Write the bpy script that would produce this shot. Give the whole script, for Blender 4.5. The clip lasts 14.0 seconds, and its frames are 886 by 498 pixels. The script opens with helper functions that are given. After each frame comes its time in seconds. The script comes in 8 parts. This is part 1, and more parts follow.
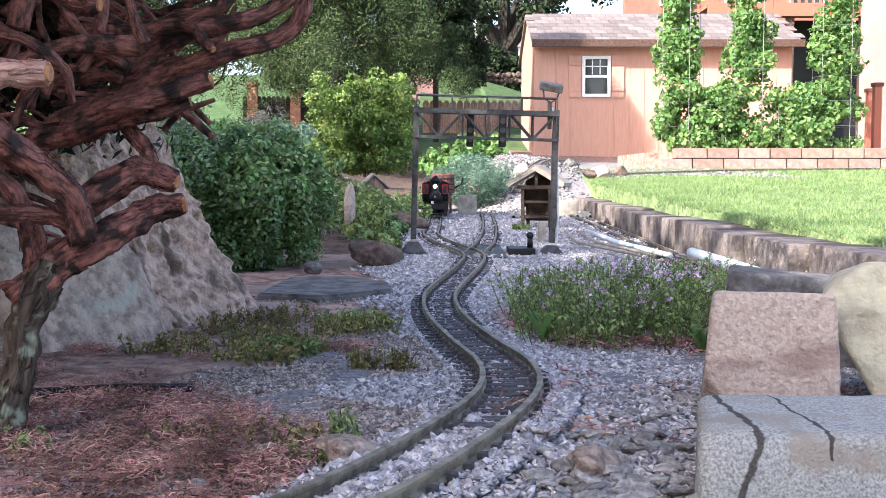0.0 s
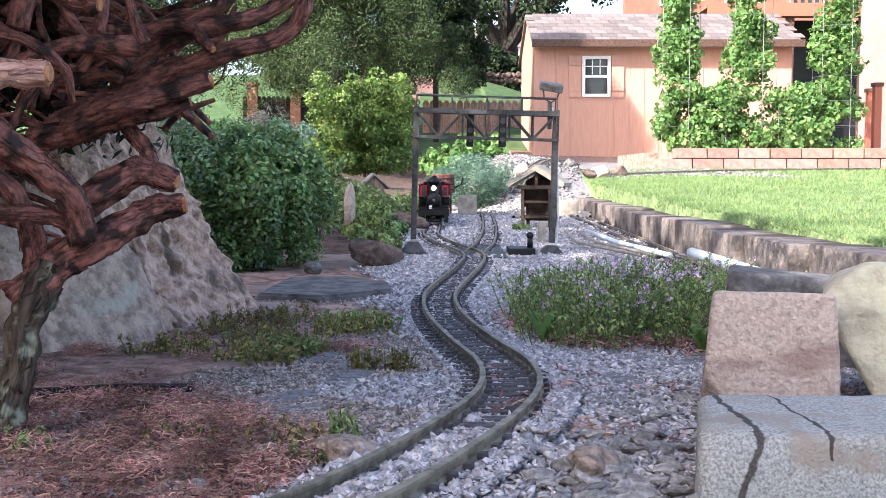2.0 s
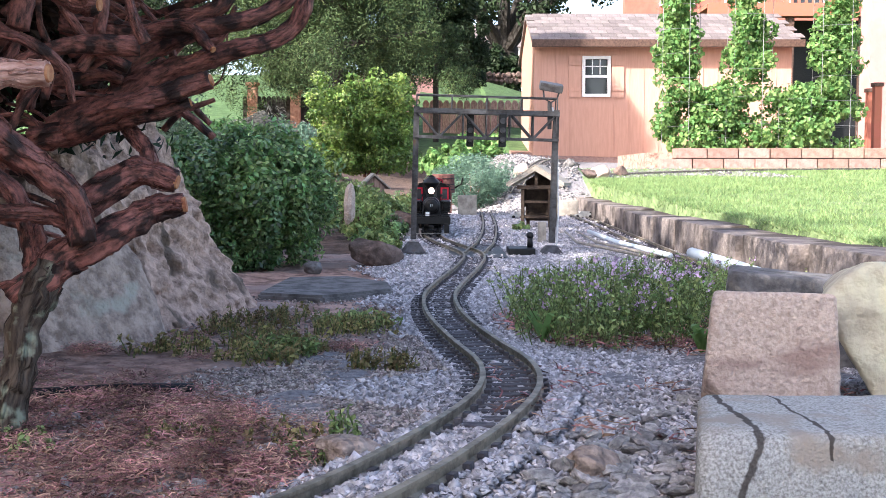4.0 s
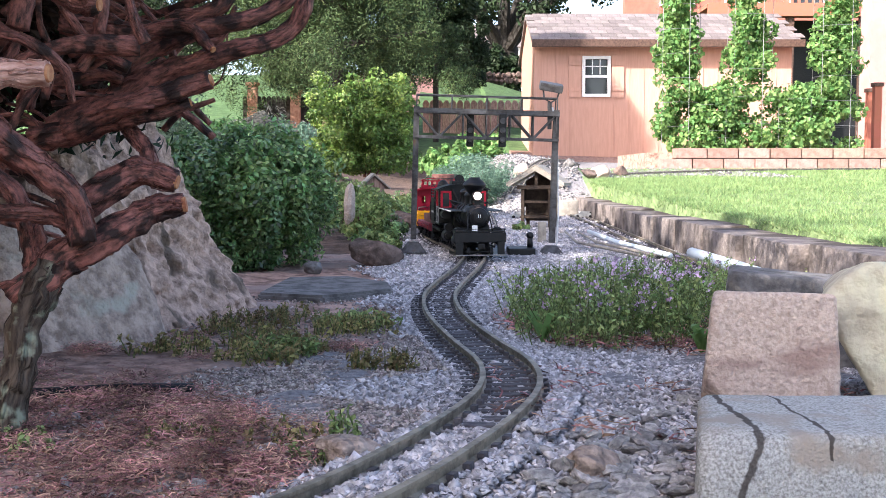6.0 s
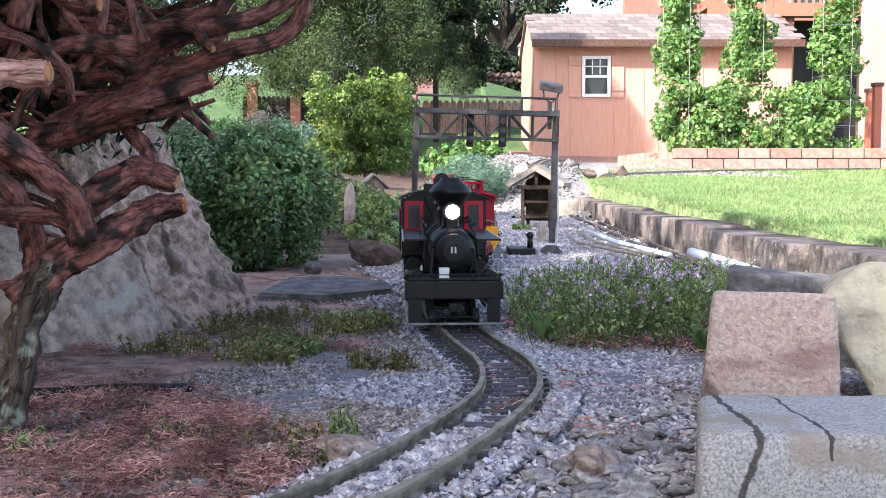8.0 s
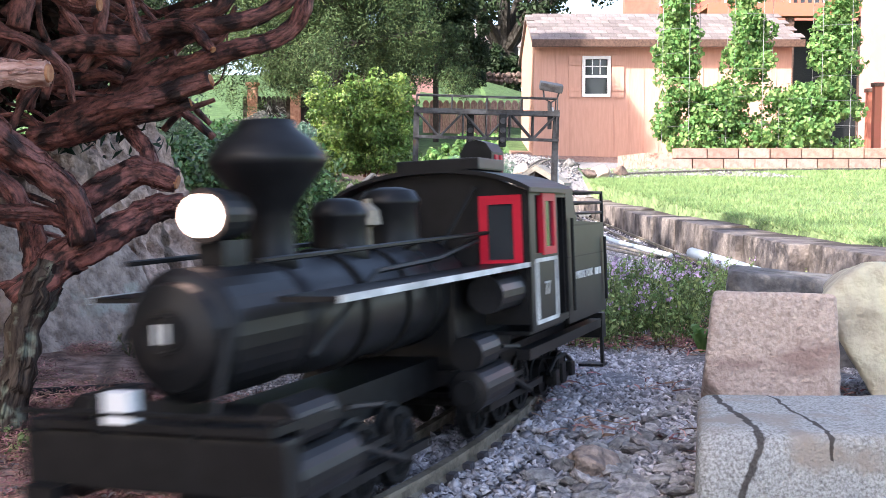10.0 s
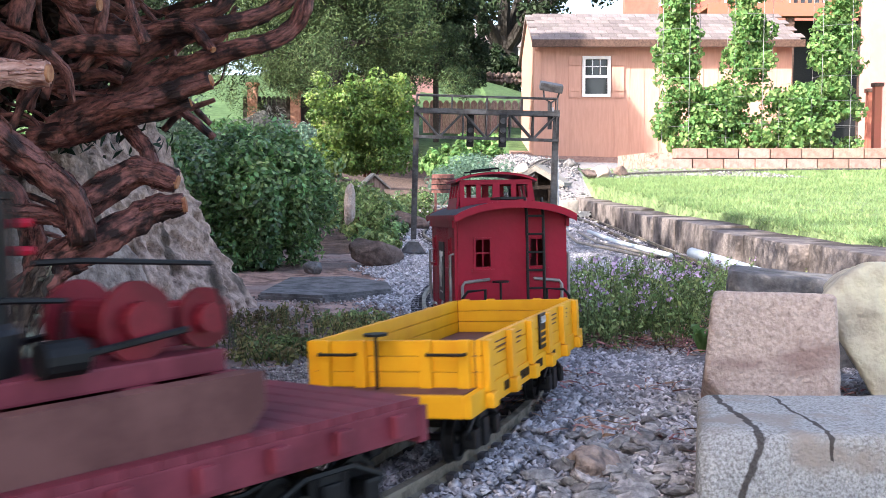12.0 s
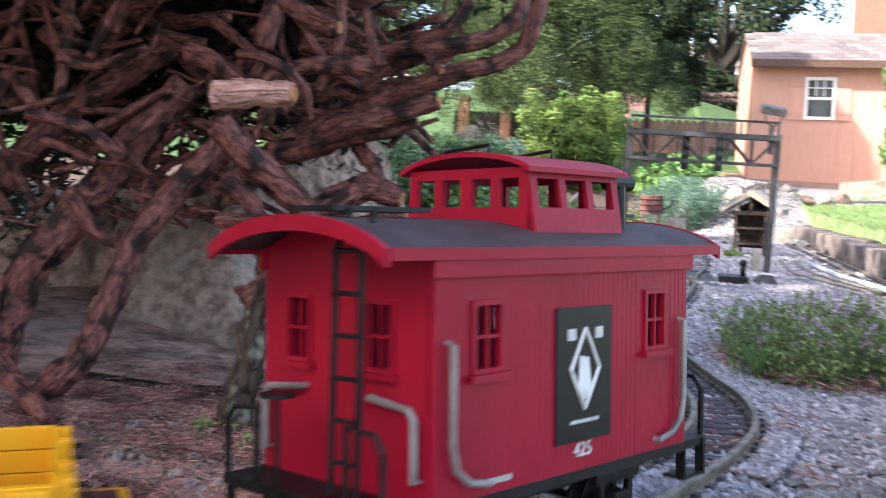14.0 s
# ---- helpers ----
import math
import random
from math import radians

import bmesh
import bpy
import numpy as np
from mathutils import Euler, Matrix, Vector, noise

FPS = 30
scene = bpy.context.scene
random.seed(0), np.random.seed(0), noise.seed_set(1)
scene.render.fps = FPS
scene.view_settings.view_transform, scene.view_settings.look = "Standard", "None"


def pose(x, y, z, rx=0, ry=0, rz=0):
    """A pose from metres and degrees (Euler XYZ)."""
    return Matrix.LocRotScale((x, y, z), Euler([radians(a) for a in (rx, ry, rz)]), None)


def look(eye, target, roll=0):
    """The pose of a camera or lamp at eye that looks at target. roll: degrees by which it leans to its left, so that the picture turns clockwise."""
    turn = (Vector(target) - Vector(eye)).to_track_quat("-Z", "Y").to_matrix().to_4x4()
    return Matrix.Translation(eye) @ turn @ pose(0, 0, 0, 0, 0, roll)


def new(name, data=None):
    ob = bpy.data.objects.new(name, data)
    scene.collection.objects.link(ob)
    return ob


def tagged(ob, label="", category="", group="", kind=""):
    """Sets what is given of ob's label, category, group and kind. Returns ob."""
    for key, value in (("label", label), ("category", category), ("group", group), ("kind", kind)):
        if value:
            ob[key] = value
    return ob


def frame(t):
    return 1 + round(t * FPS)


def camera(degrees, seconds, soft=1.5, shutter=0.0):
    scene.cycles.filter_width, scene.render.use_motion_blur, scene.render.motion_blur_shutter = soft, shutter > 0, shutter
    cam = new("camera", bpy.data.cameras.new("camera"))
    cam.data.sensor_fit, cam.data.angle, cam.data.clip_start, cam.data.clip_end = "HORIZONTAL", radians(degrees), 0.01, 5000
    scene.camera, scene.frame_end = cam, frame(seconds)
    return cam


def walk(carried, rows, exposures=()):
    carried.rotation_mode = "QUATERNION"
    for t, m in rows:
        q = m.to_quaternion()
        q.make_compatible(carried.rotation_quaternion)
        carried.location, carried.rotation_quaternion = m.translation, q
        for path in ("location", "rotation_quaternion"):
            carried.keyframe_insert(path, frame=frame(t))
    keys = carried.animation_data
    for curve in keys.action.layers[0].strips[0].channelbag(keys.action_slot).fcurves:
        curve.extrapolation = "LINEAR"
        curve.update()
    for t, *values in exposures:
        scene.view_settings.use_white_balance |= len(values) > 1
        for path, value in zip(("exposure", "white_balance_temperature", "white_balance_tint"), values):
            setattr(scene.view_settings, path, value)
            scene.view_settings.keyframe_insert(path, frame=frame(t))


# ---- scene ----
cam = camera(47.07, 14.0, 0.6, 0.5)
EYE = (0.0, 0.0, 0.165)


def aim(yaw, down, roll=0.0, dx=0.0, dy=0.0, dz=0.0):
    """Camera pose from degrees of turn to the left and of tilt downwards."""
    return Matrix.Translation((EYE[0] + dx, EYE[1] + dy, EYE[2] + dz)) @ pose(0, 0, 0, 90 - down, 0, yaw) @ pose(0, 0, 0, 0, 0, roll)


PATH = [
    (0.0, aim(0.0, 4.07)),
    (11.9, aim(0.0, 4.07)),
    (12.2, aim(0.02, 4.03)),
    (12.5, aim(-0.05, 3.91)),
    (12.8, aim(-0.05, 3.76)),
    (13.0, aim(0.05, 3.76, -0.1)),
    (13.2, aim(1.55, 3.78, -0.1, -0.002)),
    (13.5, aim(4.7, 3.72, 0.2, -0.005)),
    (13.6, aim(6.1, 3.68, 0.5, -0.006)),
    (13.8, aim(8.9, 3.55, 1.3, -0.008, 0, 0.003)),
    (14.0, aim(11.35, 3.42, 2.3, -0.010, 0, 0.005)),
]
walk(cam, PATH, [(0.0, 2.05, 6820, 13), (8.2, 2.05, 6820, 13), (11.0, 2.22, 6820, 13), (12.4, 2.08, 6850, 13), (14.0, 2.2, 6950, 13)])

# ---- world, sun, exposure ----
SUN_ELEV, SUN_FROM = radians(33), Vector((-0.76, -0.65, 0))
world = bpy.data.worlds.new("sky")
scene.world = world
world.use_nodes = True
wn = world.node_tree
sky = wn.nodes.new("ShaderNodeTexSky")
sky.sky_type, sky.sun_disc = "NISHITA", False
sky.air_density, sky.dust_density, sky.ozone_density = 0.75, 1.8, 0.6
sky.sun_elevation, sky.sun_rotation = SUN_ELEV, math.atan2(SUN_FROM.x, SUN_FROM.y)
wn.links.new(sky.outputs[0], wn.nodes["Background"].inputs[0])
wn.nodes["Background"].inputs[1].default_value = 0.15
sun = new("sun", bpy.data.lights.new("sun", "SUN"))
sun.data.energy, sun.data.angle, sun.data.color = 3.3, radians(0.55), (1.0, 0.985, 0.96)
sun.matrix_world = look(SUN_FROM.normalized() * math.cos(SUN_ELEV) * 20 + Vector((0, 0, math.sin(SUN_ELEV) * 20)), (0, 0, 0))


# ---- materials ----
def mat(name, base, rough=0.6, metal=0.0, dark=None, scale=40.0, amount=0.5, bump=0.0, bump_scale=200.0,
        vary="", spread=0.25, spec=0.25, stain=None, stain_scale=8.0, stain_at=0.62, stain_stretch=(1, 1, 1), coat=0.0, emit=0.0, stretch=(1, 1, 1), along=False):
    """Two-scale noise colour between base and dark, stains, fine bump, and variation per object or per island."""
    m = bpy.data.materials.new(name)
    m.use_nodes = True
    nt = m.node_tree
    n, ln = nt.nodes, nt.links
    b = n["Principled BSDF"]
    b.inputs["Roughness"].default_value, b.inputs["Metallic"].default_value = rough, metal
    b.inputs["Specular IOR Level"].default_value, b.inputs["Coat Weight"].default_value = spec, coat
    dark = dark or tuple(c * 0.55 for c in base)
    tc, mp = n.new("ShaderNodeTexCoord"), n.new("ShaderNodeMapping")
    ln.new(tc.outputs["UV" if along else "Object"], mp.inputs[0])
    mp.inputs["Scale"].default_value = stretch
    t1 = n.new("ShaderNodeTexNoise")
    t1.inputs["Scale"].default_value, t1.inputs["Detail"].default_value, t1.inputs["Roughness"].default_value = scale, 6, 0.65
    ln.new(mp.outputs[0], t1.inputs["Vector"])
    ramp = n.new("ShaderNodeValToRGB")
    ramp.color_ramp.elements[0].position, ramp.color_ramp.elements[1].position = 0.44 - 0.1 * amount, 0.6
    ramp.color_ramp.elements[0].color, ramp.color_ramp.elements[1].color = (*dark, 1), (*base, 1)
    ln.new(t1.outputs["Fac"], ramp.inputs[0])
    col = ramp.outputs[0]
    if stain:
        t2 = n.new("ShaderNodeTexNoise")
        t2.inputs["Scale"].default_value, t2.inputs["Detail"].default_value = stain_scale, 5
        mp2 = n.new("ShaderNodeMapping")
        mp2.inputs["Scale"].default_value = stain_stretch
        ln.new(tc.outputs["Object"], mp2.inputs[0])
        ln.new(mp2.outputs[0], t2.inputs["Vector"])
        r2 = n.new("ShaderNodeValToRGB")
        r2.color_ramp.elements[0].position, r2.color_ramp.elements[1].position = stain_at - 0.05, stain_at + 0.05
        ln.new(t2.outputs["Fac"], r2.inputs[0])
        mx = n.new("ShaderNodeMix")
        mx.data_type = "RGBA"
        ln.new(r2.outputs[0], mx.inputs[0])
        ln.new(col, mx.inputs[6])
        mx.inputs[7].default_value = (*stain, 1)
        col = mx.outputs[2]
    if vary:
        src = n.new("ShaderNodeObjectInfo" if vary == "object" else "ShaderNodeNewGeometry")
        r = src.outputs["Random" if vary == "object" else "Random Per Island"]
        mr = n.new("ShaderNodeMapRange")
        mr.inputs[3].default_value, mr.inputs[4].default_value = 1 - spread, 1 + spread
        ln.new(r, mr.inputs[0])
        hs = n.new("ShaderNodeHueSaturation")
        ln.new(mr.outputs[0], hs.inputs["Value"])
        ln.new(col, hs.inputs["Color"])
        mr2 = n.new("ShaderNodeMapRange")
        mr2.inputs[3].default_value, mr2.inputs[4].default_value = 0.5 - spread * 0.06, 0.5 + spread * 0.06
        mu = n.new("ShaderNodeMath")
        mu.operation = "FRACT"
        mm = n.new("ShaderNodeMath")
        mm.operation = "MULTIPLY"
        mm.inputs[1].default_value = 7.31
        ln.new(r, mm.inputs[0])
        ln.new(mm.outputs[0], mu.inputs[0])
        ln.new(mu.outputs[0], mr2.inputs[0])
        ln.new(mr2.outputs[0], hs.inputs["Hue"])
        col = hs.outputs[0]
    ln.new(col, b.inputs["Base Color"])
    if bump:
        t3 = n.new("ShaderNodeTexNoise")
        t3.inputs["Scale"].default_value, t3.inputs["Detail"].default_value = bump_scale, 5
        ln.new(mp.outputs[0], t3.inputs["Vector"])
        bp = n.new("ShaderNodeBump")
        bp.inputs["Strength"].default_value, bp.inputs["Distance"].default_value = bump, 1.0 / bump_scale
        ln.new(t3.outputs["Fac"], bp.inputs["Height"])
        ln.new(bp.outputs[0], b.inputs["Normal"])
    if emit:
        b.inputs["Emission Color"].default_value, b.inputs["Emission Strength"].default_value = (*base, 1), emit
    return m


def leafy(name, base, dark, spread=0.35, gloss=0.45, through_light=0.35, spec=0.16):
    """Leaves: per-leaf colour, some light passing through."""
    m = mat(name, base, gloss, dark=dark, scale=6, amount=0.8, vary="island", spread=spread, spec=spec)
    nt = m.node_tree
    b, out = nt.nodes["Principled BSDF"], nt.nodes["Material Output"]
    tr, mx = nt.nodes.new("ShaderNodeBsdfTranslucent"), nt.nodes.new("ShaderNodeMixShader")
    mx.inputs[0].default_value = through_light
    nt.links.new(b.inputs["Base Color"].links[0].from_socket, tr.inputs[0])
    nt.links.new(b.outputs[0], mx.inputs[1])
    nt.links.new(tr.outputs[0], mx.inputs[2])
    nt.links.new(mx.outputs[0], out.inputs[0])
    return m


M_GRAVEL = mat("grey_gravel", (0.60, 0.56, 0.565), 0.85, dark=(0.27, 0.25, 0.26), scale=120, vary="island", spread=0.45)
M_SLATE = mat("slate_chip", (0.42, 0.39, 0.37), 0.8, dark=(0.2, 0.185, 0.18), scale=3, vary="object", spread=0.4, bump=0.4, bump_scale=14)
M_TIE = mat("plastic_tie", (0.10, 0.09, 0.095), 0.7, dark=(0.05, 0.045, 0.05), scale=150, vary="object", spread=0.25, bump=0.3, bump_scale=500)
M_RAIL = mat("aged_brass", (0.36, 0.31, 0.24), 0.55, 0.6, dark=(0.16, 0.135, 0.10), scale=60, bump=0.15, bump_scale=400)
M_CHAIR = mat("dark_chair", (0.05, 0.045, 0.04), 0.6)
M_STEEL = mat("grey_steel_paint", (0.085, 0.085, 0.09), 0.45, 0.2, dark=(0.035, 0.03, 0.03), scale=60, stain=(0.10, 0.06, 0.04), stain_scale=30, stain_at=0.68)
M_CONCRETE = mat("weathered_concrete", (0.27, 0.225, 0.205), 0.9, dark=(0.115, 0.095, 0.086), scale=34, amount=0.9, bump=0.7, bump_scale=120, stain=(0.065, 0.052, 0.046), stain_scale=10, stain_at=0.54)
M_BARK = mat("juniper_bark", (0.31, 0.115, 0.092), 0.62, dark=(0.02, 0.007, 0.006), scale=260, amount=0.9, bump=1.0, bump_scale=420, stain=(0.025, 0.010, 0.008), stain_scale=60, stain_at=0.555, spec=0.35, stretch=(1, 0.38, 1), along=True)
M_TRUNK = mat("lichened_trunk", (0.12, 0.09, 0.07), 0.9, dark=(0.02, 0.012, 0.01), scale=240, amount=1.0, bump=1.0, bump_scale=240, stain=(0.25, 0.26, 0.19), stain_scale=60, stain_at=0.6, spec=0.12, stretch=(1, 0.16, 1), along=True)
# Pale pink in place of the sunlight that the crown keeps off this stub.
M_SUNLITSTUB = mat("sunlit_stub_wood", (0.62, 0.40, 0.34), 0.7, dark=(0.36, 0.17, 0.13), scale=160, bump=0.8, bump_scale=300, stretch=(1, 0.3, 1), along=True)
M_CUT = mat("cut_wood", (0.50, 0.24, 0.12), 0.8, dark=(0.28, 0.09, 0.045), scale=120)
M_BOULDER = mat("boulder_stone", (0.62, 0.43, 0.345), 0.9, dark=(0.20, 0.13, 0.10), scale=62, amount=1.0, bump=1.0, bump_scale=170, stain=(0.17, 0.125, 0.10), stain_scale=15, stain_at=0.60, stain_stretch=(1.6, 1.6, 0.45), spec=0.12)
M_PALE = mat("pale_sandstone", (0.60, 0.48, 0.41), 0.9, dark=(0.42, 0.315, 0.265), scale=260, amount=0.9, bump=1.0, bump_scale=240, stain=(0.34, 0.235, 0.20), stain_scale=16, stain_at=0.60, stain_stretch=(0.5, 0.5, 1.8))
M_GRANITE = mat("grey_granite", (0.47, 0.475, 0.46), 0.9, dark=(0.22, 0.21, 0.20), scale=700, amount=0.8, bump=1.0, bump_scale=500, stain=(0.33, 0.29, 0.25), stain_scale=26, stain_at=0.56, spec=0.15)


def drips(m, lines, colour):
    """Dark wandering run marks on a stone: (x, lean, half width, lowest z) in the stone's own space."""
    nt = m.node_tree
    n, ln = nt.nodes, nt.links
    b = n["Principled BSDF"]
    col = b.inputs["Base Color"].links[0].from_socket
    tc, sep, nz = n.new("ShaderNodeTexCoord"), n.new("ShaderNodeSeparateXYZ"), n.new("ShaderNodeTexNoise")
    nz.inputs["Scale"].default_value, nz.inputs["Detail"].default_value = 75, 4
    ln.new(tc.outputs["Object"], sep.inputs[0])
    ln.new(tc.outputs["Object"], nz.inputs["Vector"])

    def op(kind, a, c, d=None):
        k = n.new("ShaderNodeMath")
        k.operation = kind
        for s, v in zip(k.inputs, (a, c, d)):
            if v is None:
                continue
            if isinstance(v, (int, float)):
                s.default_value = v
            else:
                ln.new(v, s)
        return k.outputs[0]
    wob = op("MULTIPLY_ADD", nz.outputs["Fac"], 0.009, -0.0045)
    for x, lean, half, low in lines:
        d = op("ABSOLUTE", op("ADD", op("MULTIPLY_ADD", sep.outputs[2], -lean, op("SUBTRACT", sep.outputs[0], x)), wob), 0)
        e = n.new("ShaderNodeMapRange")
        e.inputs[1].default_value, e.inputs[2].default_value, e.inputs[3].default_value, e.inputs[4].default_value = half * 0.6, half, 0.88, 0.0
        ln.new(d, e.inputs[0])
        mx = n.new("ShaderNodeMix")
        mx.data_type = "RGBA"
        ln.new(op("MULTIPLY", e.outputs[0], op("GREATER_THAN", op("ADD", sep.outputs[2], wob), low)), mx.inputs[0])
        ln.new(col, mx.inputs[6])
        mx.inputs[7].default_value = (*colour, 1)
        col = mx.outputs[2]
    ln.new(col, b.inputs["Base Color"])


drips(M_GRANITE, [(-0.0935, 0.38, 0.0020, -0.1), (-0.050, 0.03, 0.0013, 0.026)], (0.045, 0.036, 0.032))
M_YELLOWROCK = mat("lichened_stone", (0.62, 0.58, 0.42), 0.9, dark=(0.42, 0.36, 0.28), scale=18, bump=0.6, bump_scale=60, stain=(0.3, 0.25, 0.22), stain_scale=14, stain_at=0.62)


M_BOULDER2 = mat("pale_boulder_stone", (0.50, 0.385, 0.32), 0.9, dark=(0.24, 0.18, 0.15), scale=60, bump=1.0, bump_scale=130, stain=(0.42, 0.39, 0.33), stain_scale=22, stain_at=0.65, spec=0.12)
M_GREYROCK = mat("dark_grey_rock", (0.20, 0.185, 0.18), 0.9, dark=(0.085, 0.08, 0.077), scale=35, bump=0.6, bump_scale=90)
M_BROWNROCK = mat("brown_rock", (0.20, 0.14, 0.12), 0.9, dark=(0.09, 0.065, 0.055), scale=30, bump=0.6, bump_scale=80)
M_WEATHER = mat("weathered_wood", (0.40, 0.36, 0.31), 0.9, dark=(0.24, 0.21, 0.18), scale=30, stretch=(1, 6, 1), bump=0.3)
M_BUSH = leafy("bush_leaf", (0.22, 0.35, 0.13), (0.04, 0.09, 0.03), 0.65, 0.33, 0.25, 0.5)
M_BOX = leafy("box_leaf", (0.23, 0.33, 0.085), (0.07, 0.13, 0.03), 0.5, 0.4, 0.25, 0.35)
M_PINE = leafy("pine_needle", (0.082, 0.125, 0.05), (0.016, 0.032, 0.014), 0.55, 0.6, 0.12)
M_DARKFIR = leafy("fir_needle", (0.03, 0.052, 0.024), (0.009, 0.018, 0.009), 0.4, 0.6, 0.12)
M_BEAN = leafy("bean_leaf", (0.22, 0.37, 0.135), (0.08, 0.17, 0.05), 0.5, 0.5, 0.45)
M_HERB = leafy("herb_leaf", (0.32, 0.40, 0.16), (0.12, 0.18, 0.06), 0.55)
M_GRASS = leafy("grass_blade", (0.26, 0.36, 0.15), (0.15, 0.23, 0.09), 0.45, 0.5, 0.35)
M_SEDUM = leafy("sedum_leaf", (0.34, 0.29, 0.12), (0.15, 0.11, 0.055), 0.55)
# Near black: the shade among the juniper limbs put into a colour.
M_GAPSHADE = leafy("gap_shade_needle", (0.045, 0.028, 0.02), (0.018, 0.012, 0.009), 0.4, 0.8, 0.05)
M_SILVERLEAF = leafy("silver_leaf", (0.30, 0.36, 0.23), (0.10, 0.14, 0.08), 0.45)
M_GREYPLANT = leafy("grey_plant", (0.20, 0.19, 0.18), (0.12, 0.12, 0.10), 0.35)
M_BLUEGREEN = leafy("blue_green_needle", (0.17, 0.27, 0.2), (0.09, 0.16, 0.11), 0.3)
M_LITTER = mat("fallen_needles", (0.58, 0.31, 0.25), 0.9, dark=(0.12, 0.06, 0.05), scale=30, vary="island", spread=0.7, spec=0.1)
M_FLOWER = mat("mauve_petal", (0.66, 0.46, 0.66), 0.7, vary="island", spread=0.3)
M_STEM = mat("green_stem", (0.13, 0.16, 0.06), 0.8, vary="island")

M_SIDING = mat("tan_siding", (0.55, 0.32, 0.25), 0.75, dark=(0.49, 0.28, 0.215), scale=6, bump=0.15, bump_scale=80, stretch=(6, 6, 0.6))
M_TRIM = mat("brown_trim", (0.11, 0.065, 0.05), 0.6)
M_WHITE = mat("white_paint", (0.8, 0.8, 0.8), 0.5, dark=(0.72, 0.72, 0.72))
M_SHINGLE = mat("roof_shingle", (0.21, 0.18, 0.175), 0.95, dark=(0.145, 0.12, 0.12), scale=60, vary="object", spread=0.22, bump=0.3, bump_scale=300)
M_DECKSHADE = mat("under_deck_shade", (0.02, 0.02, 0.022), 0.5)
M_BLOCK = mat("tan_block", (0.34, 0.22, 0.18), 0.95, dark=(0.23, 0.15, 0.12), scale=25, vary="object", spread=0.22, bump=0.5, bump_scale=90)
M_WIRE = mat("galvanised_wire", (0.30, 0.30, 0.31), 0.5, 0.5)
M_PVC = mat("pvc_pipe", (0.72, 0.77, 0.8), 0.4, dark=(0.6, 0.66, 0.7), scale=12)
M_FENCE = mat("weathered_fence", (0.50, 0.33, 0.275), 0.9, dark=(0.22, 0.13, 0.1), scale=20, vary="object", stretch=(8, 8, 1))
M_HOUSE = mat("salmon_siding", (0.36, 0.135, 0.10), 0.8, dark=(0.31, 0.115, 0.085), scale=6)
M_PINK = mat("pink_wall", (0.48, 0.25, 0.23), 0.8, dark=(0.44, 0.22, 0.20), scale=4)
M_REDWOOD = mat("redwood_stain", (0.40, 0.13, 0.09), 0.7, dark=(0.36, 0.13, 0.08), scale=12)
M_BRICKP = mat("brick_pillar", (0.50, 0.28, 0.2), 0.9, dark=(0.36, 0.18, 0.13), scale=30)
M_OAK = mat("oak_bark", (0.05, 0.045, 0.04), 0.9, bump=0.6, bump_scale=20)

M_BLACK = mat("black_paint", (0.013, 0.013, 0.014), 0.42, dark=(0.007, 0.007, 0.008), scale=60)
M_IRON = mat("black_iron", (0.016, 0.016, 0.017), 0.5, 0.3, dark=(0.008, 0.008, 0.008), scale=80)
M_GREYBOILER = mat("grey_boiler", (0.035, 0.035, 0.038), 0.38, 0.3, dark=(0.018, 0.018, 0.02))
M_WINCH = mat("dark_red_iron", (0.22, 0.015, 0.025), 0.5)
M_RED = mat("red_paint", (0.50, 0.012, 0.035), 0.45, dark=(0.47, 0.015, 0.035), scale=30)
M_CABOOSE = mat("caboose_red", (0.33, 0.005, 0.026), 0.5, dark=(0.27, 0.004, 0.02), scale=25, bump=0.06, bump_scale=200)
M_MAROON = mat("maroon_wood", (0.20, 0.035, 0.05), 0.6, dark=(0.13, 0.02, 0.03), scale=30)
M_BROWN = mat("brown_deck", (0.16, 0.07, 0.06), 0.75, dark=(0.1, 0.04, 0.035), scale=30)
M_YELLOW = mat("yellow_paint", (0.84, 0.40, 0.012), 0.5, dark=(0.76, 0.33, 0.01), scale=20)
M_LETTER = mat("white_lettering", (0.75, 0.75, 0.72), 0.6)
M_SILVER = mat("silver_rail", (0.36, 0.345, 0.33), 0.45, 0.5)
M_CAR = mat("car_enamel", (0.55, 0.56, 0.55), 0.3, coat=0.5)
M_LAMPGLOW = mat("headlight_glow", (1.0, 0.70, 0.60), 0.4, emit=5.0)
M_GLASS = bpy.data.materials.new("window_glass")
M_GLASS.use_nodes = True
M_GLASS.node_tree.nodes["Principled BSDF"].inputs["Base Color"].default_value = (0.03, 0.035, 0.04, 1)
M_GLASS.node_tree.nodes["Principled BSDF"].inputs["Roughness"].default_value = 0.06


# ---- mesh helpers ----
def fill(bm, name, material, parent=None, label="", smooth=False, at=None):
    me = bpy.data.meshes.new(name)
    bm.normal_update()
    bm.to_mesh(me)
    bm.free()
    for m in (material if isinstance(material, (list, tuple)) else [material]):
        me.materials.append(m)
    if smooth:
        me.polygons.foreach_set("use_smooth", [True] * len(me.polygons))
    ob = new(name, me)
    if parent:
        ob.parent = parent
    if at is not None:
        ob.matrix_basis = at
    if label:
        ob["label"] = label
    return ob


def part(name, bm, material, parent, label="", smooth=False):
    return fill(bm, name, material, parent, label, smooth)


def thing(name, m, label, category, group="", kind=""):
    e = new(name)
    e.empty_display_size = 0.02
    e.matrix_basis = m
    return tagged(e, label, category, group, kind)


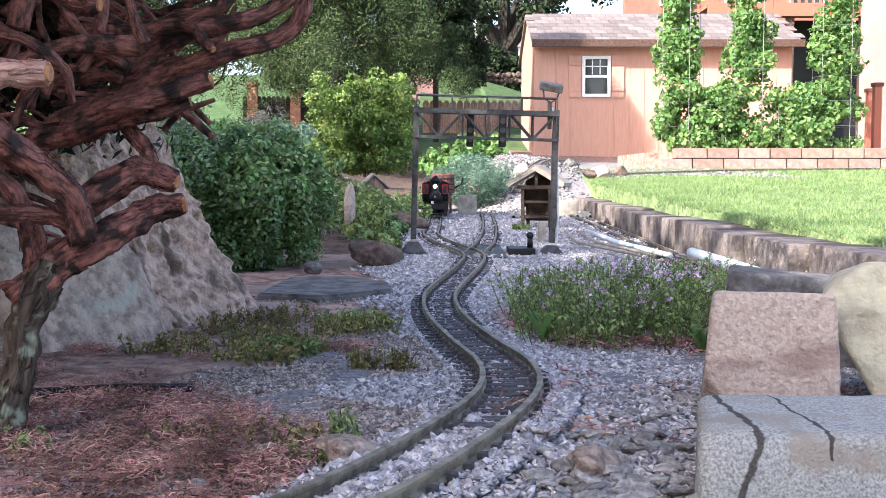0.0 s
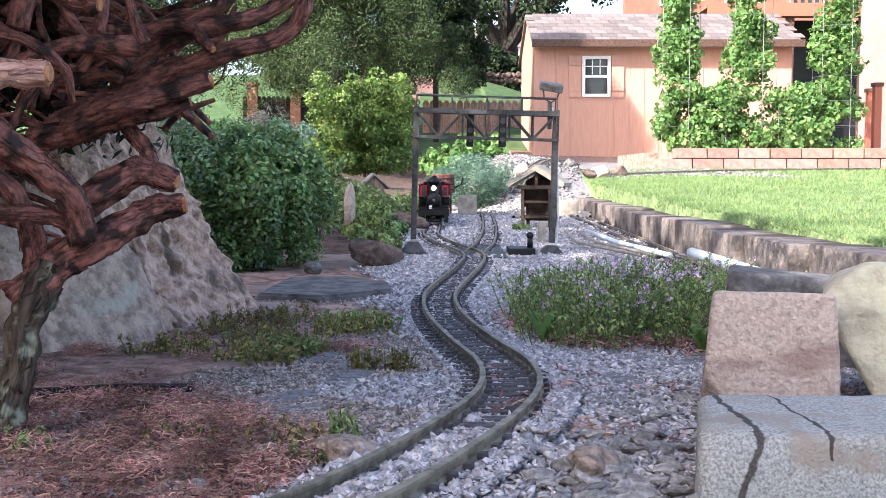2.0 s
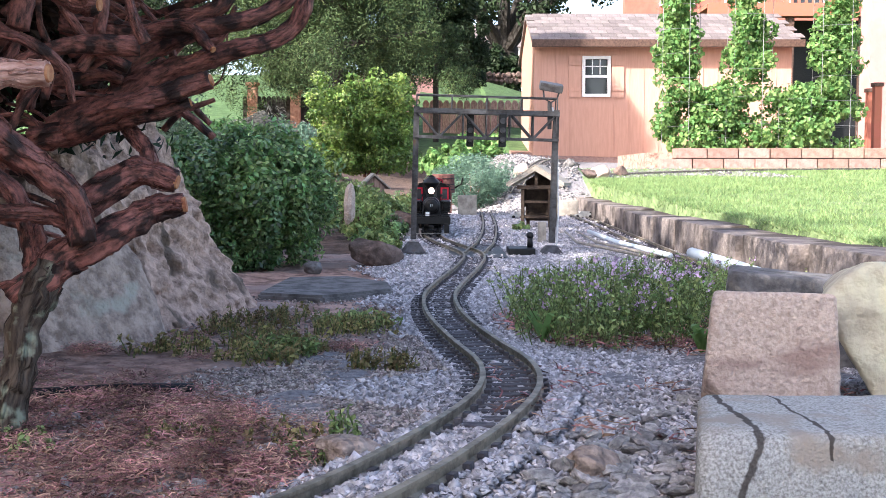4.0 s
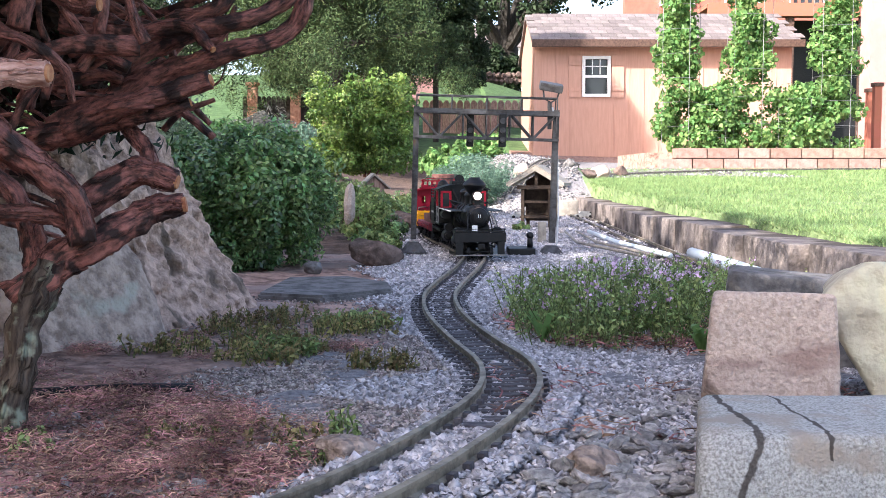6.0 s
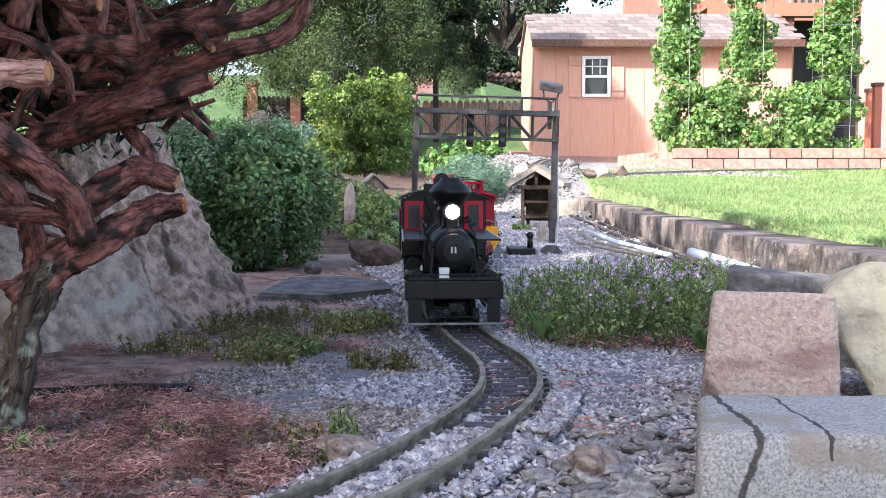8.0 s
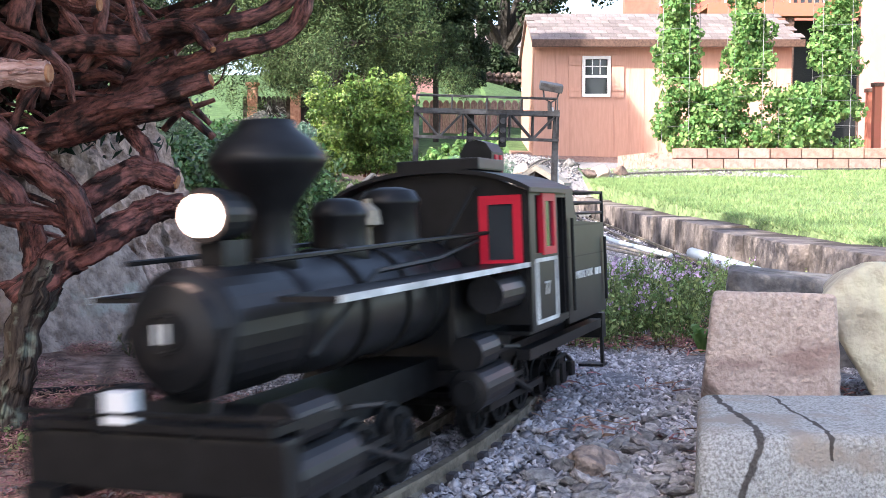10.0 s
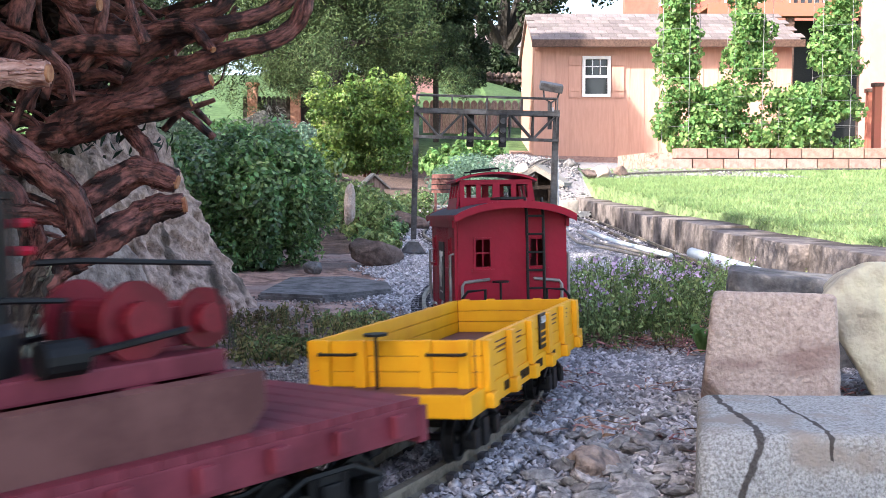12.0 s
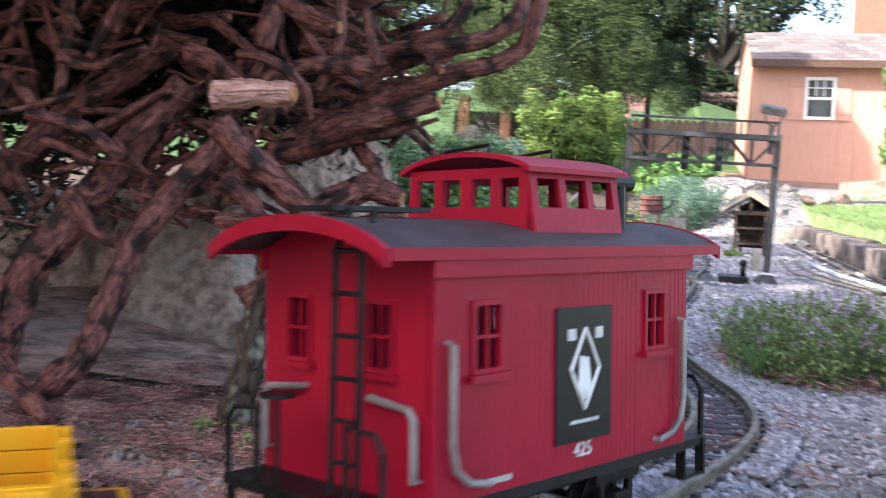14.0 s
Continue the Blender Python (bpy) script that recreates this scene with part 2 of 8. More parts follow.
def again(src, name, parent, m):
    """One more piece on the mesh of another."""
    ob = new(name, src.data)
    ob.parent, ob.matrix_basis = parent, m
    return ob


def arrays(name, verts, faces, material, parent=None, smooth=False):
    me = bpy.data.meshes.new(name)
    v, fc = np.asarray(verts, dtype=np.float32), np.asarray(faces, dtype=np.int32)
    k = fc.shape[1]
    me.vertices.add(len(v))
    me.vertices.foreach_set("co", v.ravel())
    me.loops.add(fc.size)
    me.loops.foreach_set("vertex_index", fc.ravel())
    me.polygons.add(len(fc))
    me.polygons.foreach_set("loop_start", np.arange(0, fc.size, k, dtype=np.int32))
    me.polygons.foreach_set("loop_total", np.full(len(fc), k, dtype=np.int32))
    me.materials.append(material)
    me.update(calc_edges=True)
    me.validate()
    if smooth:
        me.polygons.foreach_set("use_smooth", [True] * len(me.polygons))
    ob = new(name, me)
    if parent:
        ob.parent = parent
    return ob


def box(bm, c, s, rot=None, bevel=0.0):
    r = bmesh.ops.create_cube(bm, size=1)
    m = Matrix.Translation(c) @ (rot or Matrix()) @ Matrix.Diagonal((*s, 1))
    bmesh.ops.transform(bm, matrix=m, verts=r["verts"])
    if bevel:
        ed = list({e for v in r["verts"] for e in v.link_edges})
        bmesh.ops.bevel(bm, geom=ed, offset=bevel, segments=2, profile=0.7, affect="EDGES")


def rod(bm, a, b, r0, r1=None, seg=10, caps=True):
    a, b = Vector(a), Vector(b)
    d = b - a
    r = bmesh.ops.create_cone(bm, cap_ends=caps, segments=seg, radius1=r0, radius2=r0 if r1 is None else r1, depth=d.length)
    q = d.to_track_quat("Z", "Y").to_matrix().to_4x4()
    bmesh.ops.transform(bm, matrix=Matrix.Translation((a + b) / 2) @ q, verts=r["verts"])


def tube(bm, pts, radii, seg=8, caps=True):
    """A pipe through points; radii one or one each."""
    pts = [Vector(p) for p in pts]
    n = len(pts)
    rr = radii if isinstance(radii, (list, tuple)) else [radii] * n
    rings, up = [], Vector((0.13, 0.21, 0.97)).normalized()
    for i, p in enumerate(pts):
        d = (pts[min(i + 1, n - 1)] - pts[max(i - 1, 0)]).normalized()
        s = d.cross(up)
        s = s.normalized() if s.length > 1e-3 else d.orthogonal().normalized()
        u = s.cross(d).normalized()
        up = u
        rings.append([bm.verts.new(p + (s * math.cos(a) + u * math.sin(a)) * rr[i]) for a in [2 * math.pi * k / seg for k in range(seg)]])
    for a, b in zip(rings, rings[1:]):
        for k in range(seg):
            bm.faces.new((a[k], a[(k + 1) % seg], b[(k + 1) % seg], b[k]))
    if caps:
        bm.faces.new(rings[0][::-1])
        bm.faces.new(rings[-1])
    return rings


def lathe(bm, profile, seg=24, m=None):
    """Turns (radius, height) pairs about z."""
    rings = [[bm.verts.new((max(r, 1e-5) * math.cos(2 * math.pi * k / seg), max(r, 1e-5) * math.sin(2 * math.pi * k / seg), z)) for k in range(seg)] for r, z in profile]
    for a, b in zip(rings, rings[1:]):
        for k in range(seg):
            bm.faces.new((a[k], a[(k + 1) % seg], b[(k + 1) % seg], b[k]))
    bm.faces.new(rings[0][::-1])
    bm.faces.new(rings[-1])
    if m is not None:
        bmesh.ops.transform(bm, matrix=m, verts=[v for r in rings for v in r])


def slab(bm, outline, axis, a, b):
    """A 2D outline pushed out along an axis from a to b. Outline in the other two axes, in order."""
    def p(u, v, w):
        return {"x": (w, u, v), "y": (u, w, v), "z": (u, v, w)}[axis]
    lo = [bm.verts.new(p(u, v, a)) for u, v in outline]
    hi = [bm.verts.new(p(u, v, b)) for u, v in outline]
    n = len(outline)
    bm.faces.new(lo[::-1])
    bm.faces.new(hi)
    for i in range(n):
        bm.faces.new((lo[i], lo[(i + 1) % n], hi[(i + 1) % n], hi[i]))
    bmesh.ops.recalc_face_normals(bm, faces=bm.faces[:])


def rock_bm(size, seed, sub=4, rough=0.16, cuts=7, square=0.0, fine=0.03):
    """A stone: an icosphere pushed flat by random planes and roughened by noise. square makes it blockish."""
    rnd = random.Random(seed)
    bm = bmesh.new()
    bmesh.ops.create_icosphere(bm, subdivisions=sub, radius=1)
    planes = []
    for _ in range(cuts):
        d = Vector((rnd.gauss(0, 1), rnd.gauss(0, 1), rnd.gauss(0, 0.8))).normalized()
        planes.append((d, rnd.uniform(0.62, 0.9)))
    off = Vector((seed * 3.7, seed * 1.9, seed * 0.7))
    for v in bm.verts:
        p = v.co.copy()
        if square:
            k = max(abs(p.x), abs(p.y), abs(p.z))
            p = p.lerp(p / k * 0.86, square)
        for d, h in planes:
            e = p.dot(d) - h
            if e > 0:
                p -= d * e * 0.92
        p *= 1 + rough * noise.noise(p * 1.6 + off) + fine * noise.noise(p * 6 + off) + fine * 0.5 * noise.noise(p * 15 + off)
        v.co = Vector((p.x * size[0] / 2, p.y * size[1] / 2, p.z * size[2] / 2))
    return bm


def leaves(n, centres, spread, size, seed, flat=0.4, ratio=0.5, out=None):
    """n leaves round random centres: verts, faces of small folded blades. centres: (k,3) array with radii spread (k,) or scalar."""
    g = np.random.default_rng(seed)
    k = g.integers(0, len(centres), n)
    d = g.normal(size=(n, 3))
    d /= np.linalg.norm(d, axis=1)[:, None]
    sp = np.broadcast_to(spread, (len(centres),))[k][:, None]
    pos = centres[k] + d * sp * g.uniform(0.35, 1.0, (n, 1)) ** 0.5
    nor = d * 0.7 + g.normal(size=(n, 3)) * 0.6 + np.array([0, 0, flat])
    nor /= np.linalg.norm(nor, axis=1)[:, None]
    a = np.cross(nor, g.normal(size=(n, 3)))
    a /= np.linalg.norm(a, axis=1)[:, None] + 1e-9
    b = np.cross(nor, a)
    s = (size * g.uniform(0.55, 1.25, (n, 1)))
    v = np.stack([pos - a * s * 0.5, pos + b * s * ratio * 0.5 + nor * s * 0.09, pos + a * s * 0.55, pos - b * s * ratio * 0.5 + nor * s * 0.09], 1)
    f = np.arange(n * 4).reshape(n, 4)
    tri = np.concatenate([f[:, [0, 1, 2]], f[:, [0, 2, 3]]])
    return v.reshape(-1, 3), tri


# ---- the lie of the land ----
def smooth(a, b, x):
    t = np.clip((x - a) / (b - a), 0, 1)
    return t * t * (3 - 2 * t)


def wall_x(y):
    """Line of the kerb-stone wall along the lawn."""
    return np.interp(y, [0.0, 1.2, 1.85, 2.8, 4.2, 5.9, 9.0], [0.66, 0.635, 0.582, 0.594, 0.66, 0.745, 0.90])


def rise(y):
    """The line climbs a little towards the near end."""
    return 0.025 * smooth(1.25, 0.35, y)


def land(x, y):
    """Height of the ground, rail tops being zero."""
    x, y = np.asarray(x, float), np.asarray(y, float)
    z = np.full(np.broadcast(x, y).shape, -0.013) + rise(y)
    # low bank of soil along the shrubs
    z = z + 0.05 * smooth(0.25, 0.6, -x - 0.05 * y) * smooth(0.3, 1.2, y) + 0.1 * smooth(0.3, 1.0, -x) * smooth(1.8, 3.0, y)
    # lawn above the kerb-stone wall
    lawn = smooth(0.0, 0.012, x - wall_x(y) - 0.05)
    z = np.where(lawn > 0, z * (1 - lawn) + lawn * (0.055 + 0.018 * np.clip(y - 1, 0, 10)), z)
    # the stone bank that carries the upper loop
    z = z + 0.25 * smooth(4.7, 5.9, y) * smooth(0.12, 0.42, x) * smooth(9.5, 7.5, y) * (0.25 + 0.75 * smooth(1.5, 0.5, x)) * (1 - lawn)
    # the slope beyond
    z = z + 0.10 * smooth(5.0, 8.0, y) * smooth(-4, 0.5, x) * (1 - lawn * 0.75) + 2.75 * smooth(10.5, 32, y) * smooth(9, -1, x) + 0.3 * smooth(11, 30, y)
    z = z + 0.012 * np.sin(x * 0.9 + 1.3) * np.sin(y * 0.7) * smooth(3, 8, np.hypot(x, y))
    return z


def land_z(x, y):
    return float(land(x, y))
# ---- ground ----
def gravel_edge(y):
    """Where the gravel gives way to soil and needles beside the line."""
    return np.interp(y, [0.3, 0.5, 0.62, 0.74, 0.8, 0.9, 1.1, 1.3, 1.6, 2.2, 3.0, 5.0], [-0.14, -0.10, -0.10, -0.20, -0.22, -0.12, -0.06, -0.06, -0.14, -0.12, -0.13, -0.16])


def build_ground():
    def axis(fine, step, far):
        a = list(np.arange(fine[0], fine[1], step))
        s, v = step, fine[1]
        while v < far:
            a.append(v)
            s *= 1.22
            v += s
        a.append(far)
        s, v, lo = step, fine[0], []
        while v > -far:
            s *= 1.22
            v -= s
            lo.append(v)
        return np.array(lo[::-1] + a)
    xs, ys = axis((-1.3, 1.1), 0.015, 400), axis((0.2, 4.2), 0.02, 400)
    X, Y = np.meshgrid(xs, ys)
    Z = land(X, Y)
    near = (np.hypot(X, Y - 1.5) < 4)
    bump = np.array([[noise.noise((x * 9, y * 9, 0)) * 0.006 + noise.noise((x * 31, y * 31, 4)) * 0.003 if k else 0 for x, y, k in zip(rx, ry, rk)] for rx, ry, rk in zip(X, Y, near)])
    trackside = np.abs(X - 0.03) < 0.1
    Z = Z + np.where(trackside, 0, bump)
    nx, ny = len(xs), len(ys)
    i = np.arange(nx * ny).reshape(ny, nx)
    f = np.stack([i[:-1, :-1], i[:-1, 1:], i[1:, 1:], i[1:, :-1]], -1).reshape(-1, 4)
    ob = arrays("ground", np.stack([X, Y, Z], -1).reshape(-1, 3), f, M_SOIL, smooth=True)
    for m in (M_BALLAST, M_LAWN, M_MULCH, M_SHADEDHILL, M_BED):
        ob.data.materials.append(m)
    cx, cy = (xs[:-1] + xs[1:]) / 2, (ys[:-1] + ys[1:]) / 2
    CX, CY = np.meshgrid(cx, cy)
    W = 0.05 * np.sin(CX * 13) * np.sin(CY * 11 + 1) + 0.03 * np.sin(CX * 29 + CY * 23)
    k = np.zeros(CX.shape, int)
    k[(CX + W * 0.6 > gravel_edge(CY)) & (CX < wall_x(CY)) & (CY < 6)] = 1
    k[(CY > 5) & (CY < 13.8) & (CX > 0.1) & (k == 0)] = 1
    k[(CX > wall_x(CY) + 0.04) & (CY < 9.2)] = 2
    k[(CY > 15) & (CY + CX * 2 + 10 * W < 60)] = 4
    k[(CY > 15) & (CY < 34) & (CX < -1.2 + 0.1 * (CY - 15)) & (CX > -2.4)] = 3
    k[(CY > 2.3) & (CY < 15) & (CX < 0.1) & (k == 0)] = 5
    ob.data.polygons.foreach_set("material_index", k.ravel().astype(np.int32))
    return tagged(ob, "grey gravel, reddish soil and lawn on a gentle garden slope", "ground", kind="structure")


M_SOIL = mat("red_brown_soil", (0.50, 0.31, 0.245), 0.95, dark=(0.17, 0.10, 0.08), scale=25, bump=0.9, bump_scale=90, stain=(0.34, 0.24, 0.205), stain_scale=6, stain_at=0.58)
M_BALLAST = mat("gravel_bed", (0.31, 0.29, 0.295), 0.9, dark=(0.13, 0.12, 0.125), scale=170, amount=0.9, bump=1.0, bump_scale=160)
M_LAWN = mat("lawn_turf", (0.22, 0.29, 0.13), 0.9, dark=(0.12, 0.17, 0.07), scale=9, bump=0.8, bump_scale=60)
M_BED = mat("planted_soil", (0.15, 0.10, 0.08), 0.95, dark=(0.06, 0.04, 0.032), scale=20, bump=0.9, bump_scale=70)
# Darker copy of the lawn: tree shade on the hill put into its colour.
M_SHADEDHILL = mat("shaded_hill_turf", (0.085, 0.15, 0.055), 0.9, dark=(0.045, 0.085, 0.03), scale=5, bump=0.8, bump_scale=40)
M_MULCH = mat("bark_mulch", (0.30, 0.16, 0.13), 0.95, dark=(0.15, 0.08, 0.07), scale=8, bump=0.6, bump_scale=30)
ground = build_ground()

# ---- the track ----
LINE_MAIN = [(-0.032, 9.0), (-0.032, 7.0), (-0.032, 5.0), (-0.032, 3.9), (-0.033, 3.4), (-0.036, 3.0), (-0.004, 2.66), (0.064, 2.24), (0.052, 1.95), (0.014, 1.63), (-0.004, 1.45), (-0.003, 1.32),
             (0.004, 1.225), (0.0225, 1.07), (0.0405, 0.943), (0.0515, 0.865), (0.0535, 0.788), (0.0485, 0.726), (0.0392, 0.676), (0.0225, 0.616), (0.0013, 0.555),
             (-0.018, 0.506), (-0.038, 0.462), (-0.085, 0.385), (-0.145, 0.312), (-0.215, 0.247), (-0.30, 0.19), (-0.40, 0.14), (-0.52, 0.10), (-0.66, 0.07), (-0.85, 0.04), (-1.1, 0.0), (-1.45, -0.05), (-1.9, -0.10)]
LINE_RIGHT = [(0.066, 2.2), (0.082, 2.36), (0.112, 2.65), (0.157, 3.42), (0.197, 4.58), (0.22, 5.6), (0.23, 6.4)]
LINE_SIDING = [(0.46, 1.3), (0.475, 1.9), (0.505, 2.5), (0.54, 3.3), (0.58, 4.4), (0.60, 5.6)]


def smooth_line(pts, step=0.004, soft=9):
    """Even steps along a soft curve through the points (Catmull-Rom, then a running mean)."""
    p = np.array(pts)
    q = np.vstack([2 * p[0] - p[1], p, 2 * p[-1] - p[-2]])
    out = []
    for i in range(1, len(q) - 2):
        a, b, c, d = q[i - 1], q[i], q[i + 1], q[i + 2]
        for t in np.linspace(0, 1, max(int(np.hypot(*(c - b)) / step), 2), endpoint=False):
            out.append(0.5 * (2 * b + (c - a) * t + (2 * a - 5 * b + 4 * c - d) * t * t + (3 * b - a - 3 * c + d) * t ** 3))
    out = np.array(out + [p[-1]])
    s = np.concatenate([[0], np.cumsum(np.hypot(*np.diff(out, axis=0).T))])
    e = np.arange(0, s[-1], step)
    even = np.stack([np.interp(e, s, out[:, 0]), np.interp(e, s, out[:, 1])], 1)
    k = np.ones(soft) / soft
    pad = np.vstack([np.repeat(even[:1], soft // 2, 0), even, np.repeat(even[-1:], soft // 2, 0)])
    sm = np.stack([np.convolve(pad[:, i], k, "valid") for i in (0, 1)], 1)
    s = np.concatenate([[0], np.cumsum(np.hypot(*np.diff(sm, axis=0).T))])
    return s, sm


MAIN_S, MAIN_P = smooth_line(LINE_MAIN, 0.004, 21)


def on_line(line, s):
    S, P = line
    y = float(np.interp(s, S, P[:, 1]))
    return Vector((np.interp(s, S, P[:, 0]), y, float(rise(y))))


def cant(y):
    """Degrees by which the near bend leans inwards."""
    return 3.0 * float(smooth(1.0, 0.66, y))


def heading(line, s):
    d = on_line(line, s + 0.01) - on_line(line, s - 0.01)
    return Vector((d.x, d.y, 0)).normalized()


RAIL_SHAPE = [(-0.0022, 0), (0.0022, 0), (0.0022, -0.002), (0.0008, -0.0028), (0.0008, -0.0064), (0.0035, -0.0076), (0.0035, -0.0084), (-0.0035, -0.0084), (-0.0035, -0.0076), (-0.0008, -0.0064), (-0.0008, -0.0028), (-0.0022, -0.002)]
TIE_PITCH, TIE = 0.0222, (0.079, 0.0105, 0.008)


def rail(line, side, s0, s1, parent, name="rail"):
    bm = bmesh.new()
    rings, k = [], max(int((s1 - s0) / 0.012), 2)
    for i in range(k + 1):
        s = s0 + (s1 - s0) * i / k
        p, d = on_line(line, s), heading(line, s)
        n = Vector((d.y, -d.x, 0))
        rings.append([bm.verts.new(p + n * (side * 0.0217 + u) + Vector((0, 0, w - side * 0.0217 * math.radians(cant(p.y))))) for u, w in RAIL_SHAPE])
    for a, b in zip(rings, rings[1:]):
        for j in range(len(a)):
            bm.faces.new((a[j], a[(j + 1) % len(a)], b[(j + 1) % len(a)], b[j]))
    bm.faces.new(rings[0])
    bm.faces.new(rings[-1][::-1])
    bmesh.ops.recalc_face_normals(bm, faces=bm.faces[:])
    return part(name, bm, M_RAIL, parent)


def tie_mesh():
    bm = bmesh.new()
    box(bm, (0, 0, -0.0085 - TIE[2] / 2), TIE, bevel=0.0012)
    for sx in (-1, 1):
        for e in (-1, 1):
            box(bm, (sx * 0.0217 + e * 0.0047, 0, -0.0068), (0.0042, 0.0062, 0.0036))
    return bm


def lay_track(name, pts, s_from, s_to, label, with_ties=True, skip=()):
    line = (MAIN_S, MAIN_P) if pts is LINE_MAIN else smooth_line(pts)
    t = thing(name, Matrix(), label, "model railway track")
    for side in (-1, 1):
        rail(line, side, s_from, s_to, t)
    if with_ties:
        first, s, rnd = None, s_from + 0.01, random.Random(len(name))
        while s < s_to:
            d = heading(line, s)
            p = on_line(line, s)
            m = Matrix.Translation(p) @ pose(0, 0, rnd.uniform(-0.0006, 0.0004), 0, 0, math.degrees(math.atan2(d.y, d.x)) - 90 + rnd.uniform(-1.2, 1.2)) @ pose(0, 0, 0, 0, cant(p.y), 0)
            if not any(a < s < b for a, b in skip):
                if first is None:
                    first = part("tie", tie_mesh(), M_TIE, t)
                    first.matrix_basis = m
                else:
                    again(first, "tie", t, m)
            s += TIE_PITCH
    return t


def s_at_y(y):
    """Length along the main line where it first comes down to this y."""
    i = int(np.argmax(MAIN_P[:, 1] <= y))
    return float(MAIN_S[i])


lay_track("model_railway_track", LINE_MAIN, s_at_y(8.5), MAIN_S[-1] - 0.3, "narrow brass rails on dark plastic ties, winding over gravel",
          skip=[(s_at_y(2.52), s_at_y(2.2))])
RIGHT = smooth_line(LINE_RIGHT)
lay_track("model_railway_track", LINE_RIGHT, 0.03, RIGHT[0][-1], "brass side track running back from the switch", skip=[(0, 0.16)])
lay_track("model_railway_track", LINE_SIDING, 0.02, 4.2, "grey siding track laid beside the stone kerb")


def build_switch():
    t = thing("track_switch", pose(0.072, 2.36, 0), "black plastic track switch with a throw box", "track switch")
    bm = bmesh.new()
    box(bm, (0.006, 0, -0.011), (0.13, 0.34, 0.005), bevel=0.002)
    part("base_plate", bm, M_BLACK, t)
    bm = bmesh.new()
    box(bm, (0.105, -0.05, -0.004), (0.06, 0.09, 0.018), bevel=0.003)
    part("throw_box", bm, M_BLACK, t)
    bm = bmesh.new()
    rod(bm, (0.125, -0.06, 0.004), (0.125, -0.06, 0.028), 0.007, 0.006)
    bmesh.ops.create_uvsphere(bm, u_segments=12, v_segments=8, radius=0.0085, matrix=Matrix.Translation((0.125, -0.06, 0.032)))
    part("throw_knob", bm, M_BLACK, t, smooth=True)


build_switch()


# ---- signal gantry ----
def build_gantry():
    w, hgt = 0.318, 0.322
    t = thing("signal_gantry", pose(0.09, 2.33, -0.012, 0, 1.6, 1.0), "grey steel signal bridge with lattice girder over two tracks", "signal bridge")
    for sx in (-1, 1):
        bm = bmesh.new()
        for e in (-1, 1):
            box(bm, (sx * w / 2, e * 0.007, hgt / 2 + 0.02), (0.013, 0.0022, hgt - 0.02))
        box(bm, (sx * w / 2, 0, hgt / 2 + 0.02), (0.0025, 0.013, hgt - 0.02))
        part("post", bm, M_STEEL, t)
        bm = bmesh.new()
        bmesh.ops.create_cone(bm, cap_ends=True, segments=4, radius1=0.042, radius2=0.017, depth=0.024,
                              matrix=Matrix.Translation((sx * w / 2, 0, 0.012)) @ Matrix.Rotation(math.pi / 4, 4, "Z"))
        part("footing", bm, M_STEEL, t)
    for z in (hgt, hgt - 0.058):
        for e in (-1, 1):
            bm = bmesh.new()
            box(bm, (0, e * 0.014, z), (w + 0.012, 0.006, 0.009 if z == hgt else 0.006))
            part("chord", bm, M_STEEL, t)
    n = 6
    for i in range(n):
        x0, x1 = -w / 2 + w * i / n, -w / 2 + w * (i + 1) / n
        for e in (-1, 1):
            bm = bmesh.new()
            a, b = ((x0, hgt), (x1, hgt - 0.058)) if i % 2 == 0 else ((x0, hgt - 0.058), (x1, hgt))
            rod(bm, (a[0], e * 0.014, a[1]), (b[0], e * 0.014, b[1]), 0.0024, seg=6)
            part("diagonal", bm, M_STEEL, t)
            bm = bmesh.new()
            rod(bm, (x1, e * 0.014, hgt - 0.058), (x1, e * 0.014, hgt), 0.002, seg=6)
            part("strut", bm, M_STEEL, t)
    bm = bmesh.new()
    box(bm, (0, 0, hgt + 0.006), (w, 0.03, 0.002))
    part("walkway", bm, M_STEEL, t)
    for e in (-1, 1):
        bm = bmesh.new()
        rod(bm, (-w / 2, e * 0.016, hgt + 0.036), (w / 2, e * 0.016, hgt + 0.036), 0.0016, seg=6)
        part("handrail", bm, M_STEEL, t)
        for i in range(5):
            bm = bmesh.new()
            x = -w / 2 + w * i / 4
            rod(bm, (x, e * 0.016, hgt), (x, e * 0.016, hgt + 0.036), 0.0016, seg=6)
            part("stanchion", bm, M_STEEL, t)
    for x in (-0.035, 0.036):
        bm = bmesh.new()
        box(bm, (x, -0.022 if x > 0 else 0.02, hgt - 0.04), (0.017, 0.01, 0.075), bevel=0.003)
        sig = part("signal_head", bm, M_BLACK, t, "black three-lamp signal head")
        for k in (-1, 0, 1):
            bm = bmesh.new()
            rod(bm, (x, (-0.03 if x > 0 else 0.013), hgt - 0.04 + k * 0.021), (x, (-0.036 if x > 0 else 0.007), hgt - 0.04 + k * 0.021), 0.0065, seg=14)
            part("lens_hood", bm, M_STEEL, sig)
    lamp = thing("solar_spotlight", pose(0.245, 2.33, hgt - 0.012) @ Matrix.Scale(1.25, 4), "small grey floodlight clamped on the gantry post", "lamp")
    bm = bmesh.new()
    box(bm, (0, -0.004, 0.046), (0.042, 0.03, 0.014), pose(0, 0, 0, 14, 10, 0), bevel=0.003)
    part("lamp_head", bm, M_STEEL, lamp)
    bm = bmesh.new()
    tube(bm, [(-0.014, 0, 0.044), (-0.012, 0, 0.026), (0, 0, 0.018), (0.012, 0, 0.026), (0.018, 0, 0.046)], 0.0018, 6)
    rod(bm, (-0.002, 0, -0.03), (-0.002, 0, 0.02), 0.004)
